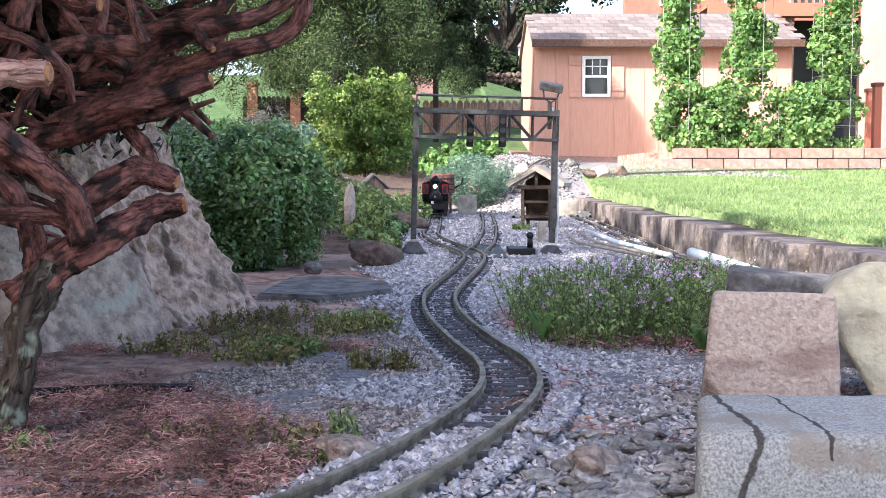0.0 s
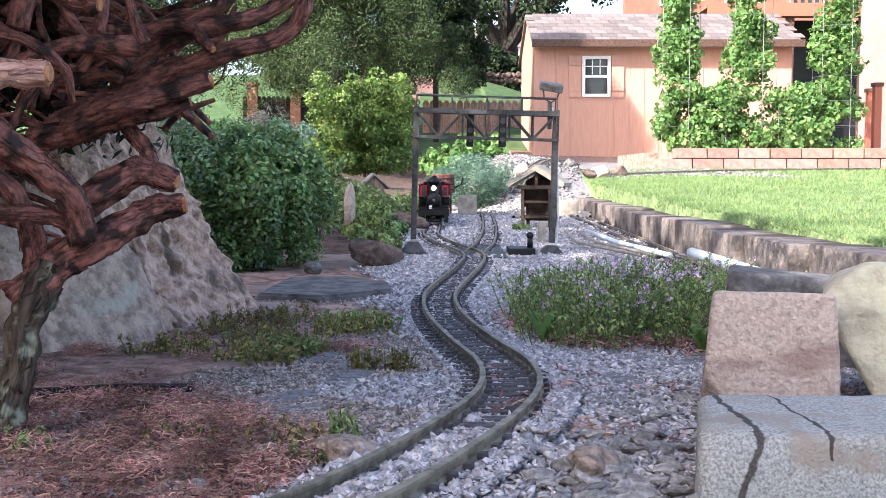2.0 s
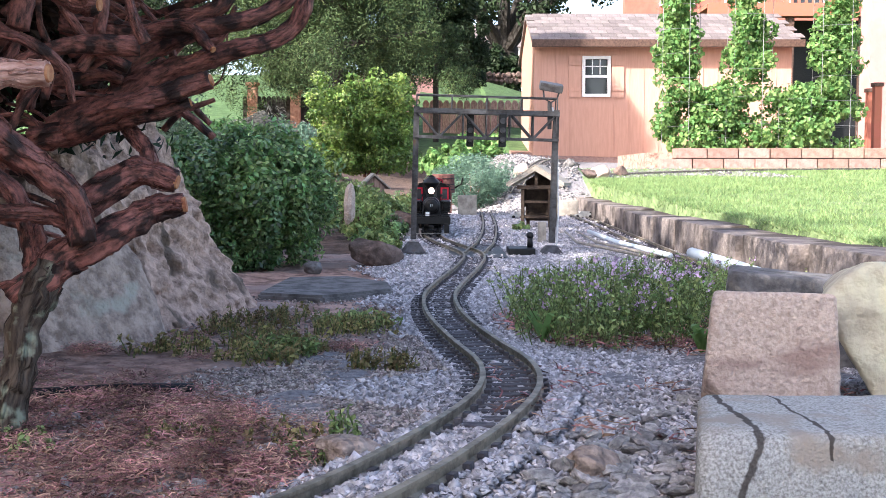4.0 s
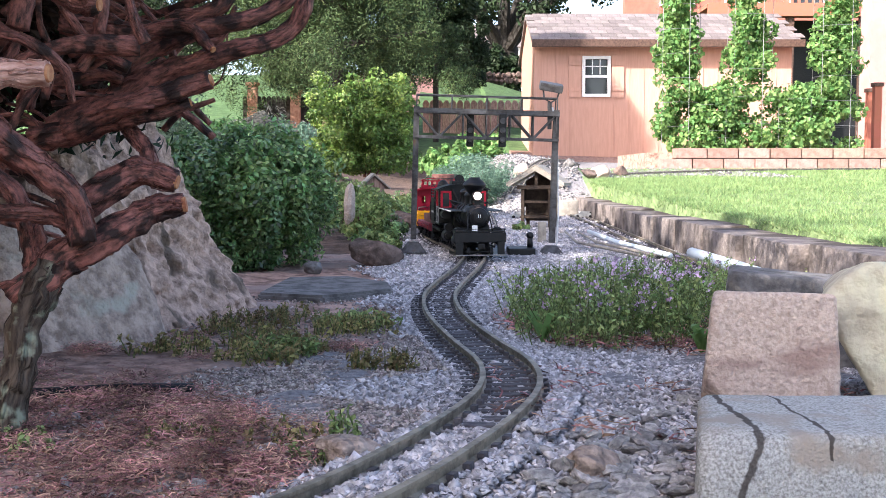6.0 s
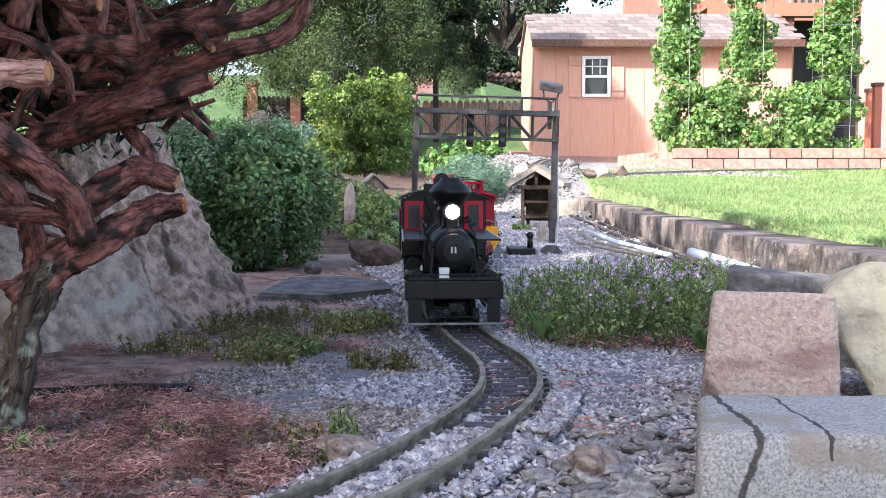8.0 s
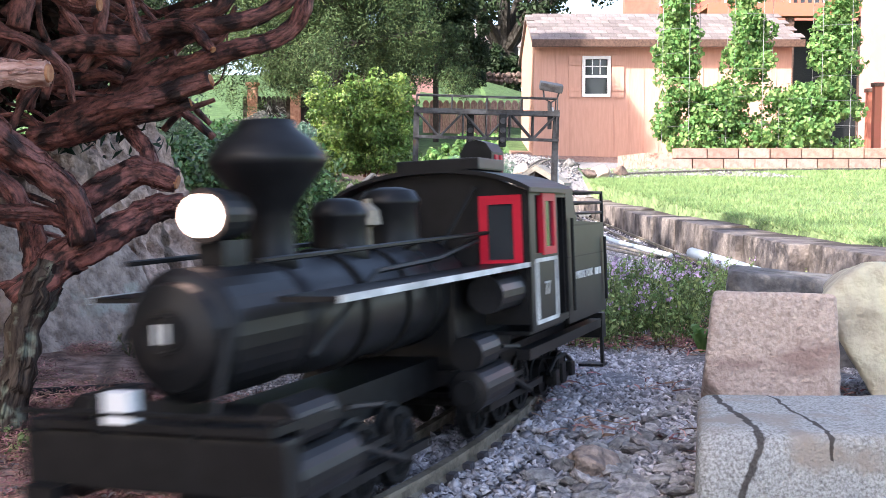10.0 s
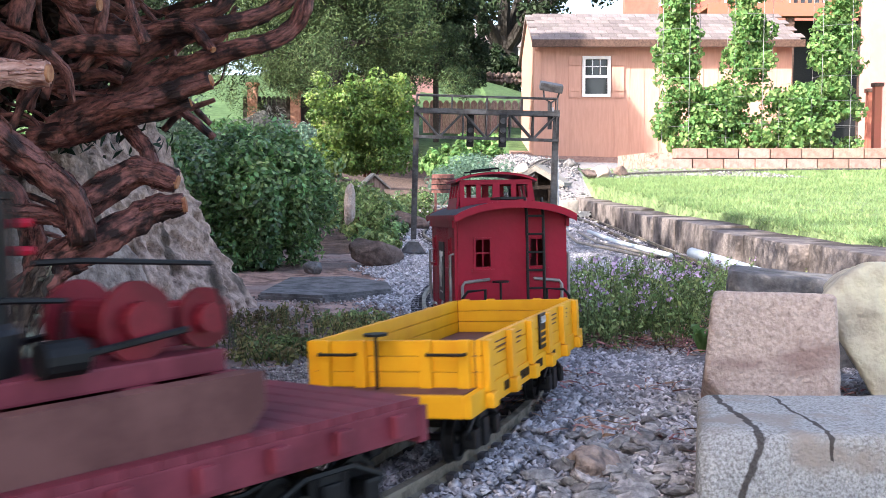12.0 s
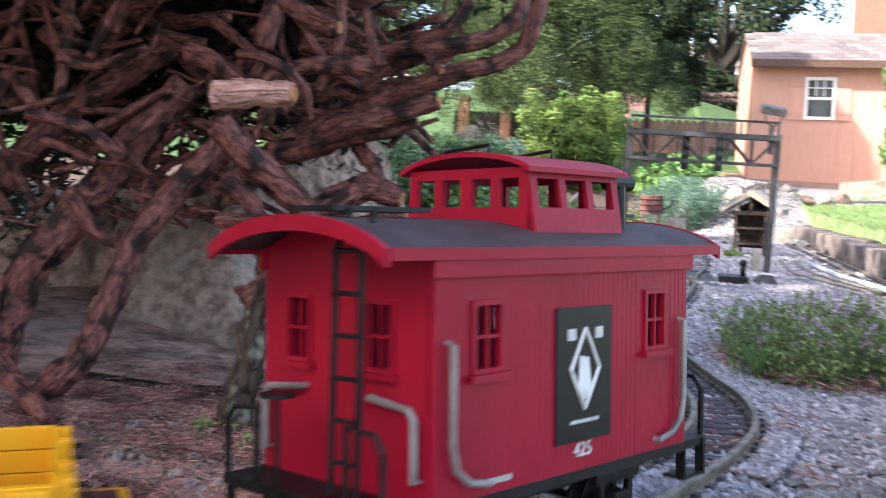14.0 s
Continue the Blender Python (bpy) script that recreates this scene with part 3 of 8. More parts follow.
    part("bracket", bm, M_STEEL, lamp)
    bm = bmesh.new()
    tube(bm, [(0.004, 0.005, 0.01), (0.013, 0.006, -0.06), (0.016, 0.006, -0.18), (0.012, 0.012, -0.28), (0.02, 0.02, -0.335)], 0.0016, 6)
    part("cable", bm, M_WHITE, lamp)


build_gantry()


# ---- boulders ----
def stone(name, size, m, seed, material, label, sub=5, group=""):
    ob = fill(rock_bm(size, seed, sub, 0.2, 13, 0.35, 0.06), name, material, None, "", True, m)
    return tagged(ob, label, "rock", group)



# ---- kerb-stone wall ----
def build_wall():
    t = thing("kerb_wall", Matrix(), "low wall of weathered concrete kerb blocks along the lawn", "wall", kind="structure")
    rnd = random.Random(4)
    y = 1.1
    while y < 6.4:
        ln = rnd.uniform(0.24, 0.3)
        bm = bmesh.new()
        box(bm, (0, 0, 0), (0.105, ln - 0.006, 0.105), bevel=0.007)
        b = part("kerb_block", bm, M_CONCRETE, t)
        b.matrix_basis = pose(float(wall_x(y + ln / 2)) + 0.012, y + ln / 2, 0.008 + rnd.uniform(-0.004, 0.004), 0, rnd.uniform(-1.5, 1.5), -math.degrees(math.atan(0.02 if y < 2.6 else 0.04)) + rnd.uniform(-1, 1))
        y += ln


build_wall()
bm = bmesh.new()
tube(bm, [(0.43, 1.1, 0.03), (0.50, 1.8, 0.012), (0.515, 2.1, 0.008)], 0.011, 12)
tagged(fill(bm, "pvc_pipe", M_PVC, None, "", True), "pale blue-white plastic pipe lying along the kerb", "pipe")


# ---- shrubs ----
def shrub(name, centre, radii, n, size, material, label, seed, clumps=60, spread=0.3, ratio=0.55, category="shrub", stems=7, flat=0.4, boxy=0.0):
    g = np.random.default_rng(seed)
    d = g.normal(size=(clumps, 3))
    d /= np.linalg.norm(d, axis=1)[:, None]
    d = d * (1 - boxy) + boxy * 0.92 * d / np.abs(d).max(1)[:, None]
    c = d * g.uniform(0.45, 1.0, (clumps, 1)) ** 0.4 * (1 + 0.18 * g.normal(size=(clumps, 1)))
    c[:, 2] = np.maximum(c[:, 2], -0.85)
    c = c * (1 - spread * 0.6) * np.array(radii)
    t = thing(name, pose(*centre), label, category)
    v, f = leaves(n, c, spread * np.mean(radii) * g.uniform(0.6, 1.2, clumps), size, seed + 1, flat, ratio)
    arrays("foliage", v, f, material, t)
    bm = bmesh.new()
    for i in range(stems):
        e = Vector(c[g.integers(clumps)]) * 0.8
        b = Vector((e.x * 0.25, e.y * 0.25, -radii[2] * 1.0))
        tube(bm, [b, b.lerp(e, 0.5) + Vector((g.normal() * 0.05, g.normal() * 0.05, 0)) * radii[0], e], [size * 0.22, size * 0.16, size * 0.08], 6)
    part("branch_framework", bm, M_BARK, t)
    return t



# ---- shed ----
def build_shed():
    x0, x1, y0, y1, zb, ze, zr = 1.24, 4.75, 14.0, 16.2, 0.35, 2.03, 2.53
    t = thing("garden_shed", pose(x0, y0, 0), "tan wooden garden shed with a grey shingle roof", "shed")
    W, D = x1 - x0, y1 - y0
    bm = bmesh.new()
    wx0, wx1, wz0, wz1 = 0.655, 1.04, 1.25, 1.80
    for a, b, c, d in ((0, wx0, zb, ze), (wx1, W, zb, ze), (wx0, wx1, zb, wz0), (wx0, wx1, wz1, ze)):
        box(bm, ((a + b) / 2, 0.05, (c + d) / 2), (b - a, 0.1, d - c))
    wall = part("front_wall", bm, M_SIDING, t)
    for i in range(int(W / 0.2)):
        bm = bmesh.new()
        x = 0.1 + i * 0.2
        if wx0 - 0.02 < x < wx1 + 0.02:
            continue
        box(bm, (x, -0.004, (zb + ze) / 2), (0.012, 0.008, ze - zb))
        part("groove_batten", bm, M_SIDING, wall)
    for x in (0.05, W - 0.05):
        bm = bmesh.new()
        slab(bm, [(0.1, zb), (D, zb), (D, ze), (D / 2 + 0.05, zr - 0.05), (0.1, ze)], "x", x - 0.05, x + 0.05)
        part("side_wall", bm, M_SIDING, t)
    bm = bmesh.new()
    box(bm, (W / 2, D, (zb + ze) / 2), (W - 0.1, 0.1, ze - zb))
    part("back_wall", bm, M_SIDING, t)
    for s in (0, 1):
        bm = bmesh.new()
        a = (-0.22, ze - 0.06) if s == 0 else (D + 0.22, ze - 0.06)
        b = (D / 2, zr)
        slab(bm, [(a[0], a[1]), (b[0], b[1]), (b[0], b[1] - 0.05), (a[0], a[1] - 0.05)], "x", -0.04, W + 0.08)
        part("roof", bm, M_SHINGLE, t)
    bm = bmesh.new()
    box(bm, (W / 2 + 0.02, -0.24, ze - 0.085), (W + 0.14, 0.05, 0.10), bevel=0.01)
    part("fascia", bm, M_TRIM, t)
    # shingle tabs
    rnd, first = random.Random(9), None
    L = math.hypot(D / 2 + 0.22, zr - ze + 0.06)
    ang = math.degrees(math.atan2(zr - ze + 0.06, D / 2 + 0.22))
    for r in range(8):
        x = -0.04 + (r % 2) * 0.11
        while x < W:
            if first is None:
                bm = bmesh.new()
                box(bm, (0, 0, 0), (0.205, L / 8 + 0.02, 0.014), bevel=0.002)
                first = part("shingle", bm, M_SHINGLE, t)
                o = first
            else:
                o = again(first, "shingle", t, Matrix())
            q = (r + 0.5) / 8
            o.matrix_basis = pose(x + 0.1, -0.22 + q * (D / 2 + 0.22), ze - 0.06 + q * (zr - ze + 0.06) + 0.008, ang - 1.2, 0, 0)
            x += 0.212
    win = new("window")
    win.parent = t
    win.matrix_basis = pose((wx0 + wx1) / 2, 0, (wz0 + wz1) / 2)
    w, h = wx1 - wx0, wz1 - wz0
    for c, s in (((-w / 2 + 0.02, -0.008, 0), (0.04, 0.06, h)), ((w / 2 - 0.02, -0.008, 0), (0.04, 0.06, h)), ((0, -0.008, h / 2 - 0.02), (w - 0.08, 0.06, 0.04)), ((0, -0.008, -h / 2 + 0.02), (w - 0.08, 0.06, 0.04)), ((0, -0.008, 0), (w - 0.08, 0.05, 0.035))):
        bm = bmesh.new()
        box(bm, c, s)
        part("window_frame", bm, M_WHITE, win)
    for k in (-1, 1):
        bm = bmesh.new()
        box(bm, (k * 0.052, 0.0, h / 4 + 0.005), (0.012, 0.02, h / 2 - 0.05))
        part("muntin", bm, M_WHITE, win)
    bm = bmesh.new()
    box(bm, (0, 0.0, h / 4), (w - 0.08, 0.02, 0.012))
    part("muntin", bm, M_WHITE, win)
    for i in range(6):
        bm = bmesh.new()
        box(bm, (0, 0.045, 0.03 + i * 0.037), (w - 0.09, 0.02, 0.014), pose(0, 0, 0, 25))
        part("blind_slat", bm, M_WHITE, win)
    bm = bmesh.new()
    box(bm, (0, 0.02, 0), (w - 0.07, 0.006, h - 0.07))
    part("pane", bm, M_GLASS, win)
    for k in (-1, 1):
        bm = bmesh.new()
        c = (wx0 + wx1) / 2 + k * (w / 2 + 0.1)
        box(bm, (c, -0.012, (wz0 + wz1) / 2), (0.17, 0.02, h + 0.02))
        sh = part("shutter", bm, M_SIDING, t)
        for zz in (wz0 + 0.1, wz1 - 0.1):
            bm = bmesh.new()
            box(bm, (c, -0.027, zz), (0.17, 0.012, 0.05))
            part("batten", bm, M_SIDING, sh)


build_shed()


# ---- block planter and bean trellis ----
def build_planter():
    t = thing("block_planter", pose(2.05, 9.7, 0.235), "raised bed edged with two courses of tan wall blocks", "planter")
    rnd, first = random.Random(5), None
    for r in range(2):
        for i in range(10):
            m = pose(0.15 + i * 0.295 + (r % 2) * 0.14, rnd.uniform(-0.006, 0.006), 0.05 + r * 0.1, 0, 0, rnd.uniform(-1.5, 1.5))
            if first is None:
                bm = bmesh.new()
                box(bm, (0, 0, 0), (0.285, 0.2, 0.094), bevel=0.008)
                first = part("block", bm, M_BLOCK, t)
                first.matrix_basis = m
            else:
                again(first, "block", t, m)
    bm = bmesh.new()
    box(bm, (1.5, 0.9, 0.08), (3.2, 1.6, 0.16))
    part("soil_fill", bm, M_SOIL, t)


build_planter()


def build_beans(x, w, seed, top):
    t = thing("bean_trellis", pose(x, 10.2, 0.42), "climbing bean vines on a wire cage trellis", "vine", "bean trellises")
    for a in range(5):
        bm = bmesh.new()
        ph = a * 2 * math.pi / 5
        rod(bm, (math.cos(ph) * w * 0.42, math.sin(ph) * w * 0.42, 0), (math.cos(ph) * w * 0.42, math.sin(ph) * w * 0.42, top - 0.1), 0.0024, seg=6)
        part("wire_upright", bm, M_WIRE, t)
    for k in range(1, 8):
        bm = bmesh.new()
        z = k * (top - 0.1) / 7
        tube(bm, [(math.cos(p) * w * 0.42, math.sin(p) * w * 0.42, z) for p in [2 * math.pi * i / 10 for i in range(11)]], 0.0017, 5, False)
        part("wire_ring", bm, M_WIRE, t)
    g = np.random.default_rng(seed)
    n = 90
    z = g.uniform(0, 1, n) ** 0.8 * top
    r = w * 0.5 * (0.62 + 0.75 * np.exp(-z * 3.0)) * g.uniform(0.4, 1.15, n)
    ph = g.uniform(0, 2 * math.pi, n)
    c = np.stack([np.cos(ph) * r, np.sin(ph) * r, z], 1)
    v, f = leaves(6400 if top > 1 else 4200, c, 0.10, 0.05, seed, 0.1, 0.85)
    arrays("vine_leaves", v, f, M_BEAN, t)


for i, (x, w, top) in enumerate(((2.33, 0.52, 1.75), (3.04, 0.54, 1.95), (3.9, 0.54, 1.8), (2.7, 0.5, 0.55), (3.5, 0.6, 0.6))):
    build_beans(x, w, 50 + i, top)


# ---- trees ----
def conifer(name, base, height, radius, n, size, material, label, seed, bare=0.1):
    t = thing(name, pose(*base), label, "tree")
    bm = bmesh.new()
    tube(bm, [(0, 0, -0.3), (0, 0, height * 0.5), (0, 0, height)], [radius * 0.05, radius * 0.04, 0.02], 10)
    tr = part("trunk", bm, M_OAK, t)
    g = np.random.default_rng(seed)
    k = 420
    z = g.uniform(bare, 1, k)
    r = radius * (1.02 - z) ** 0.75 * g.uniform(0.35, 1.1, k)
    ph = g.uniform(0, 2 * math.pi, k)
    c = np.stack([np.cos(ph) * r, np.sin(ph) * r, z * height + 0.06 * r * g.normal(size=k)], 1)
    for p in c[::14]:
        bm = bmesh.new()
        tube(bm, [(0, 0, p[2] * 0.96), tuple(p)], [0.03 * radius, 0.01 * radius], 5)
        part("bough", bm, M_OAK, t)
    v, f = leaves(n, c, radius * 0.115 * g.uniform(0.6, 1.5, k), size, seed, 0.3, 0.28)
    arrays("crown", v, f, material, t)
    return t


conifer("pine_tree", (-1.2, 11.5, 0.2), 4.3, 1.75, 360000, 0.036, M_PINE, "bushy pine tree with drooping green boughs", 71, 0.235)
conifer("fir_tree", (-0.12, 17.0, 0.9), 5.8, 1.0, 110000, 0.09, M_DARKFIR, "tall narrow dark fir tree", 72, 0.17)
conifer("fir_tree", (-1.75, 16.5, 0.6), 6.0, 1.75, 90000, 0.10, M_DARKFIR, "dark fir tree standing behind the pine", 73, 0.2)
conifer("fir_tree", (-3.9, 14.0, 0.5), 5.5, 2.4, 60000, 0.11, M_DARKFIR, "broad dark fir tree", 74, 0.22)


def shade_hedge():
    # Added out of view on the left to keep the sun off the track.
    t = thing("unseen_hedge", pose(-2.95, -1.7, 0), "added evergreen hedge out of view that shades the track", "hedge")
    g = np.random.default_rng(90)
    c = np.stack([g.uniform(-0.4, 0.2, 900), g.uniform(-4.5, 3.4, 900), g.uniform(0.1, 2.86, 900)], 1)
    v, f = leaves(34000, c, 0.25, 0.14, 91, 0.2, 0.6)
    arrays("hedge_foliage", v, f, M_DARKFIR, t)
    bm = bmesh.new()
    for i in range(12):
        rod(bm, (-0.1, -4.3 + i * 0.68, -0.1), (-0.1, -4.3 + i * 0.68, 2.5), 0.04, 0.02)
    part("stems", bm, M_OAK, t)


shade_hedge()

# ---- the juniper ----
JUNIPER = thing("juniper_tree", pose(0, 0, 0), "old gnarled juniper with shaggy reddish bare limbs", "tree")


def limb(pts, seg=16, cut=True, name="limb", gnarl=0.36, label="", thin=0.7, bark=None):
    """A tapering limb through (x, y, z, radius), with shaggy bark ridges and a pale sawn end."""
    q = np.array([2 * np.array(pts[0]) - np.array(pts[1]), *pts, 2 * np.array(pts[-1]) - np.array(pts[-2])])
    way, rad = [], []
    for i in range(1, len(q) - 2):
        a, b, c, d = q[i - 1], q[i], q[i + 1], q[i + 2]
        for t in np.linspace(0, 1, 9, endpoint=False):
            v = 0.5 * (2 * b + (c - a) * t + (2 * a - 5 * b + 4 * c - d) * t * t + (3 * b - a - 3 * c + d) * t ** 3)
            way.append(Vector(v[:3]))
            rad.append(max(float(v[3]), 0.001))
    way.append(Vector(pts[-1][:3]))
    rad.append(pts[-1][3])
    r0 = max(rad)
    way = [w + Vector((noise.noise(w * 28), noise.noise(w * 28 + Vector((7, 0, 0))), noise.noise(w * 28 + Vector((0, 9, 0))))) * r0 * 0.25 for w in way]
    rad = [r * thin for r in rad]
    bm = bmesh.new()
    rings = tube(bm, way, rad, seg + 6, True)
    for w, ring in zip(way, rings):
        for k, v in enumerate(ring):
            n = (v.co - w)
            ridge = 1.2 * noise.noise(Vector((k * 0.83, w.x * 16, w.z * 16))) + 0.8 * noise.noise(Vector((v.co.x * 130, v.co.y * 130, v.co.z * 130))) + 0.5 * noise.noise(v.co * 45)
            v.co = w + n * (1 + gnarl * ridge)
    place, gone_by = {}, 0.0
    for i, (w, ring) in enumerate(zip(way, rings)):
        gone_by += (w - way[max(i - 1, 0)]).length
        for k, v in enumerate(ring):
            place[v] = (k / len(ring) * 6.28 * r0 * thin, gone_by + pts[0][0])
    turn = 6.28 * r0 * thin
    if seg > 8:
        rs = random.Random(int(abs(pts[0][0] * 1e4) + abs(pts[-1][2] * 1e4)))
        for _ in range(34):
            i0 = rs.randrange(0, len(way) - 4)
            i1 = min(len(way) - 1, i0 + rs.randrange(4, 13))
            ph, tw, lift = rs.uniform(0, 6.28), rs.uniform(-0.09, 0.09), rs.uniform(0.0, 0.35)
            line, wd = [], []
            for i in range(i0, i1 + 1):
                ring = rings[i]
                v = ring[int((ph + tw * (i - i0)) / 6.2832 * len(ring)) % len(ring)].co
                u = (i - i0) / (i1 - i0)
                line.append(way[i] + (v - way[i]) * (1.0 + lift * max(0, u - 0.6)))
                wd.append(rad[i] * rs.uniform(0.07, 0.2) * (1.05 - 0.6 * u))
            for i, ring in enumerate(tube(bm, line, wd, 4)):
                for k, v in enumerate(ring):
                    place[v] = (ph * 0.07 + k * 0.003, i * 0.01)
    uv = bm.loops.layers.uv.new("along")
    for f in bm.faces:
        us = [place.get(lp.vert, (0, 0)) for lp in f.loops]
        far = max(u for u, _ in us) > min(u for u, _ in us) + 0.6 * turn
        for lp, (u, v) in zip(f.loops, us):
            lp[uv].uv = (u + turn if far and u < 0.4 * turn else u, v)
    ob = part(name, bm, bark or (M_TRUNK if name == "trunk" else M_BARK), JUNIPER, label, True)
    if cut:
        d = (way[-1] - way[-2]).normalized()
        bm = bmesh.new()
        rod(bm, way[-1] - d * 0.001, way[-1] + d * 0.0012, rad[-1] * 0.8, rad[-1] * 0.7, 14)
        part("sawn_end", bm, M_CUT, ob, "pale orange sawn end")
    return ob


limb([(-0.264, 0.6, 0.0, 0.0133), (-0.259, 0.605, 0.034, 0.0128), (-0.256, 0.61, 0.06, 0.0122), (-0.251, 0.62, 0.086, 0.0152), (-0.245, 0.63, 0.11, 0.0168)], name="trunk", cut=False, gnarl=0.4, label="lichened grey-green lower trunk")
limb([(-0.261, 0.62, 0.09, 0.0145), (-0.233, 0.63, 0.117, 0.0154), (-0.204, 0.64, 0.134, 0.0135), (-0.178, 0.65, 0.145, 0.0108), (-0.167, 0.652, 0.147, 0.0098)])
limb([(-0.27, 0.58, 0.204, 0.0103), (-0.252, 0.59, 0.185, 0.0111), (-0.237, 0.6, 0.169, 0.0113), (-0.222, 0.61, 0.149, 0.0115), (-0.219, 0.62, 0.128, 0.0103)], cut=False)
limb([(-0.243, 0.64, 0.134, 0.0121), (-0.218, 0.65, 0.153, 0.013), (-0.195, 0.66, 0.167, 0.0125), (-0.173, 0.66, 0.162, 0.0088)])
limb([(-0.194, 0.67, 0.163, 0.0074), (-0.196, 0.68, 0.181, 0.0076), (-0.216, 0.7, 0.198, 0.0078), (-0.236, 0.72, 0.218, 0.0072)])
limb([(-0.276, 0.72, 0.196, 0.0136), (-0.235, 0.73, 0.216, 0.0138), (-0.194, 0.73, 0.239, 0.0114), (-0.16, 0.72, 0.249, 0.0088), (-0.128, 0.72, 0.258, 0.0084), (-0.106, 0.72, 0.271, 0.008), (-0.096, 0.72, 0.288, 0.0076), (-0.092, 0.73, 0.313, 0.0073)], cut=False)
limb([(-0.235, 0.5, 0.2135, 0.0062), (-0.212, 0.5, 0.2145, 0.0064), (-0.192, 0.5, 0.2145, 0.0062)], thin=1.0, bark=M_SUNLITSTUB, label="thick sawn stub coloured pale pink as if sunlit")
limb([(-0.253, 0.69, 0.197, 0.0107), (-0.215, 0.68, 0.211, 0.0102), (-0.185, 0.68, 0.22, 0.0091), (-0.154, 0.68, 0.23, 0.0076)])
limb([(-0.28, 0.7, 0.189, 0.0117), (-0.23, 0.69, 0.2, 0.0092), (-0.196, 0.69, 0.208, 0.0069), (-0.171, 0.69, 0.216, 0.0054)])
limb([(-0.266, 0.72, 0.273, 0.0104), (-0.219, 0.72, 0.264, 0.0096), (-0.177, 0.71, 0.267, 0.0063), (-0.158, 0.7, 0.252, 0.0043)])
limb([(-0.241, 0.75, 0.244, 0.0117), (-0.191, 0.75, 0.268, 0.0104), (-0.15, 0.75, 0.277, 0.0083), (-0.118, 0.76, 0.293, 0.0084), (-0.111, 0.77, 0.317, 0.0077)], cut=False)
limb([(-0.245, 0.62, 0.284, 0.0076), (-0.219, 0.62, 0.269, 0.009), (-0.207, 0.62, 0.268, 0.0076)])
limb([(-0.177, 0.58, 0.274, 0.0029), (-0.174, 0.58, 0.255, 0.0035), (-0.168, 0.58, 0.24, 0.0042)], cut=False)
limb([(-0.265, 0.6, 0.248, 0.004), (-0.245, 0.6, 0.245, 0.004), (-0.226, 0.61, 0.23, 0.0041), (-0.224, 0.62, 0.21, 0.0031)], cut=False)
limb([(-0.275, 0.6, 0.143, 0.0073), (-0.255, 0.6, 0.144, 0.0067), (-0.239, 0.61, 0.142, 0.0068), (-0.226, 0.62, 0.135, 0.0055)], cut=False)
limb([(-0.298, 0.66, 0.17, 0.0095), (-0.276, 0.66, 0.153, 0.0088), (-0.262, 0.65, 0.126, 0.0101), (-0.255, 0.64, 0.105, 0.0107)], cut=False)
limb([(-0.279, 0.66, 0.195, 0.0037), (-0.267, 0.66, 0.217, 0.0033), (-0.256, 0.67, 0.232, 0.0026)], cut=False)
limb([(-0.207, 0.78, 0.281, 0.0087), (-0.173, 0.78, 0.292, 0.0074), (-0.153, 0.79, 0.317, 0.0061)], cut=False)


def bare_twigs():
    """The tangle of small dead wood behind the big limbs, and bark strips."""
    rnd = random.Random(12)
    for i in range(330):
        x, z, y = rnd.uniform(-0.62, -0.185), rnd.uniform(0.13, 0.36), rnd.uniform(0.66, 0.9)
        if z < 0.20 and x > -0.33:
            continue
        a = rnd.uniform(-0.7, 1.3) if rnd.random() < 0.75 else rnd.uniform(1.4, 3.6)
        ln = rnd.uniform(0.03, 0.085)
        p0 = Vector((x, y, z))
        p2 = p0 + Vector((math.cos(a), rnd.uniform(-0.5, 0.3), math.sin(a))) * ln
        if p2.x > -0.17 and p2.z < 0.25:
            continue
        p1 = p0.lerp(p2, 0.5) + Vector((rnd.gauss(0, 0.005), rnd.gauss(0, 0.005), rnd.gauss(0, 0.005)))
        r = rnd.uniform(0.0012, 0.0062) if i % 6 else rnd.uniform(0.006, 0.010)
        limb([(*p0, r), (*p1, r * 0.85), (*p2, r * 0.6)], 4, r > 0.0075, "twig", 0.25, "", 0.8)


bare_twigs()
limb([(-0.50, 0.66, -0.01, 0.022), (-0.47, 0.68, 0.08, 0.02), (-0.42, 0.70, 0.16, 0.018), (-0.36, 0.72, 0.24, 0.016)], cut=False)
limb([(-0.42, 0.60, 0.0, 0.014), (-0.38, 0.62, 0.05, 0.013), (-0.36, 0.65, 0.12, 0.012), (-0.31, 0.68, 0.20, 0.012)], cut=False)
limb([(-0.62, 0.72, 0.0, 0.02), (-0.58, 0.74, 0.1, 0.018), (-0.50, 0.76, 0.2, 0.016), (-0.40, 0.78, 0.28, 0.014)], cut=False)
limb([(-0.36, 0.55, 0.02, 0.009), (-0.42, 0.58, 0.045, 0.009), (-0.50, 0.60, 0.05, 0.008), (-0.6, 0.62, 0.03, 0.007)], cut=False)


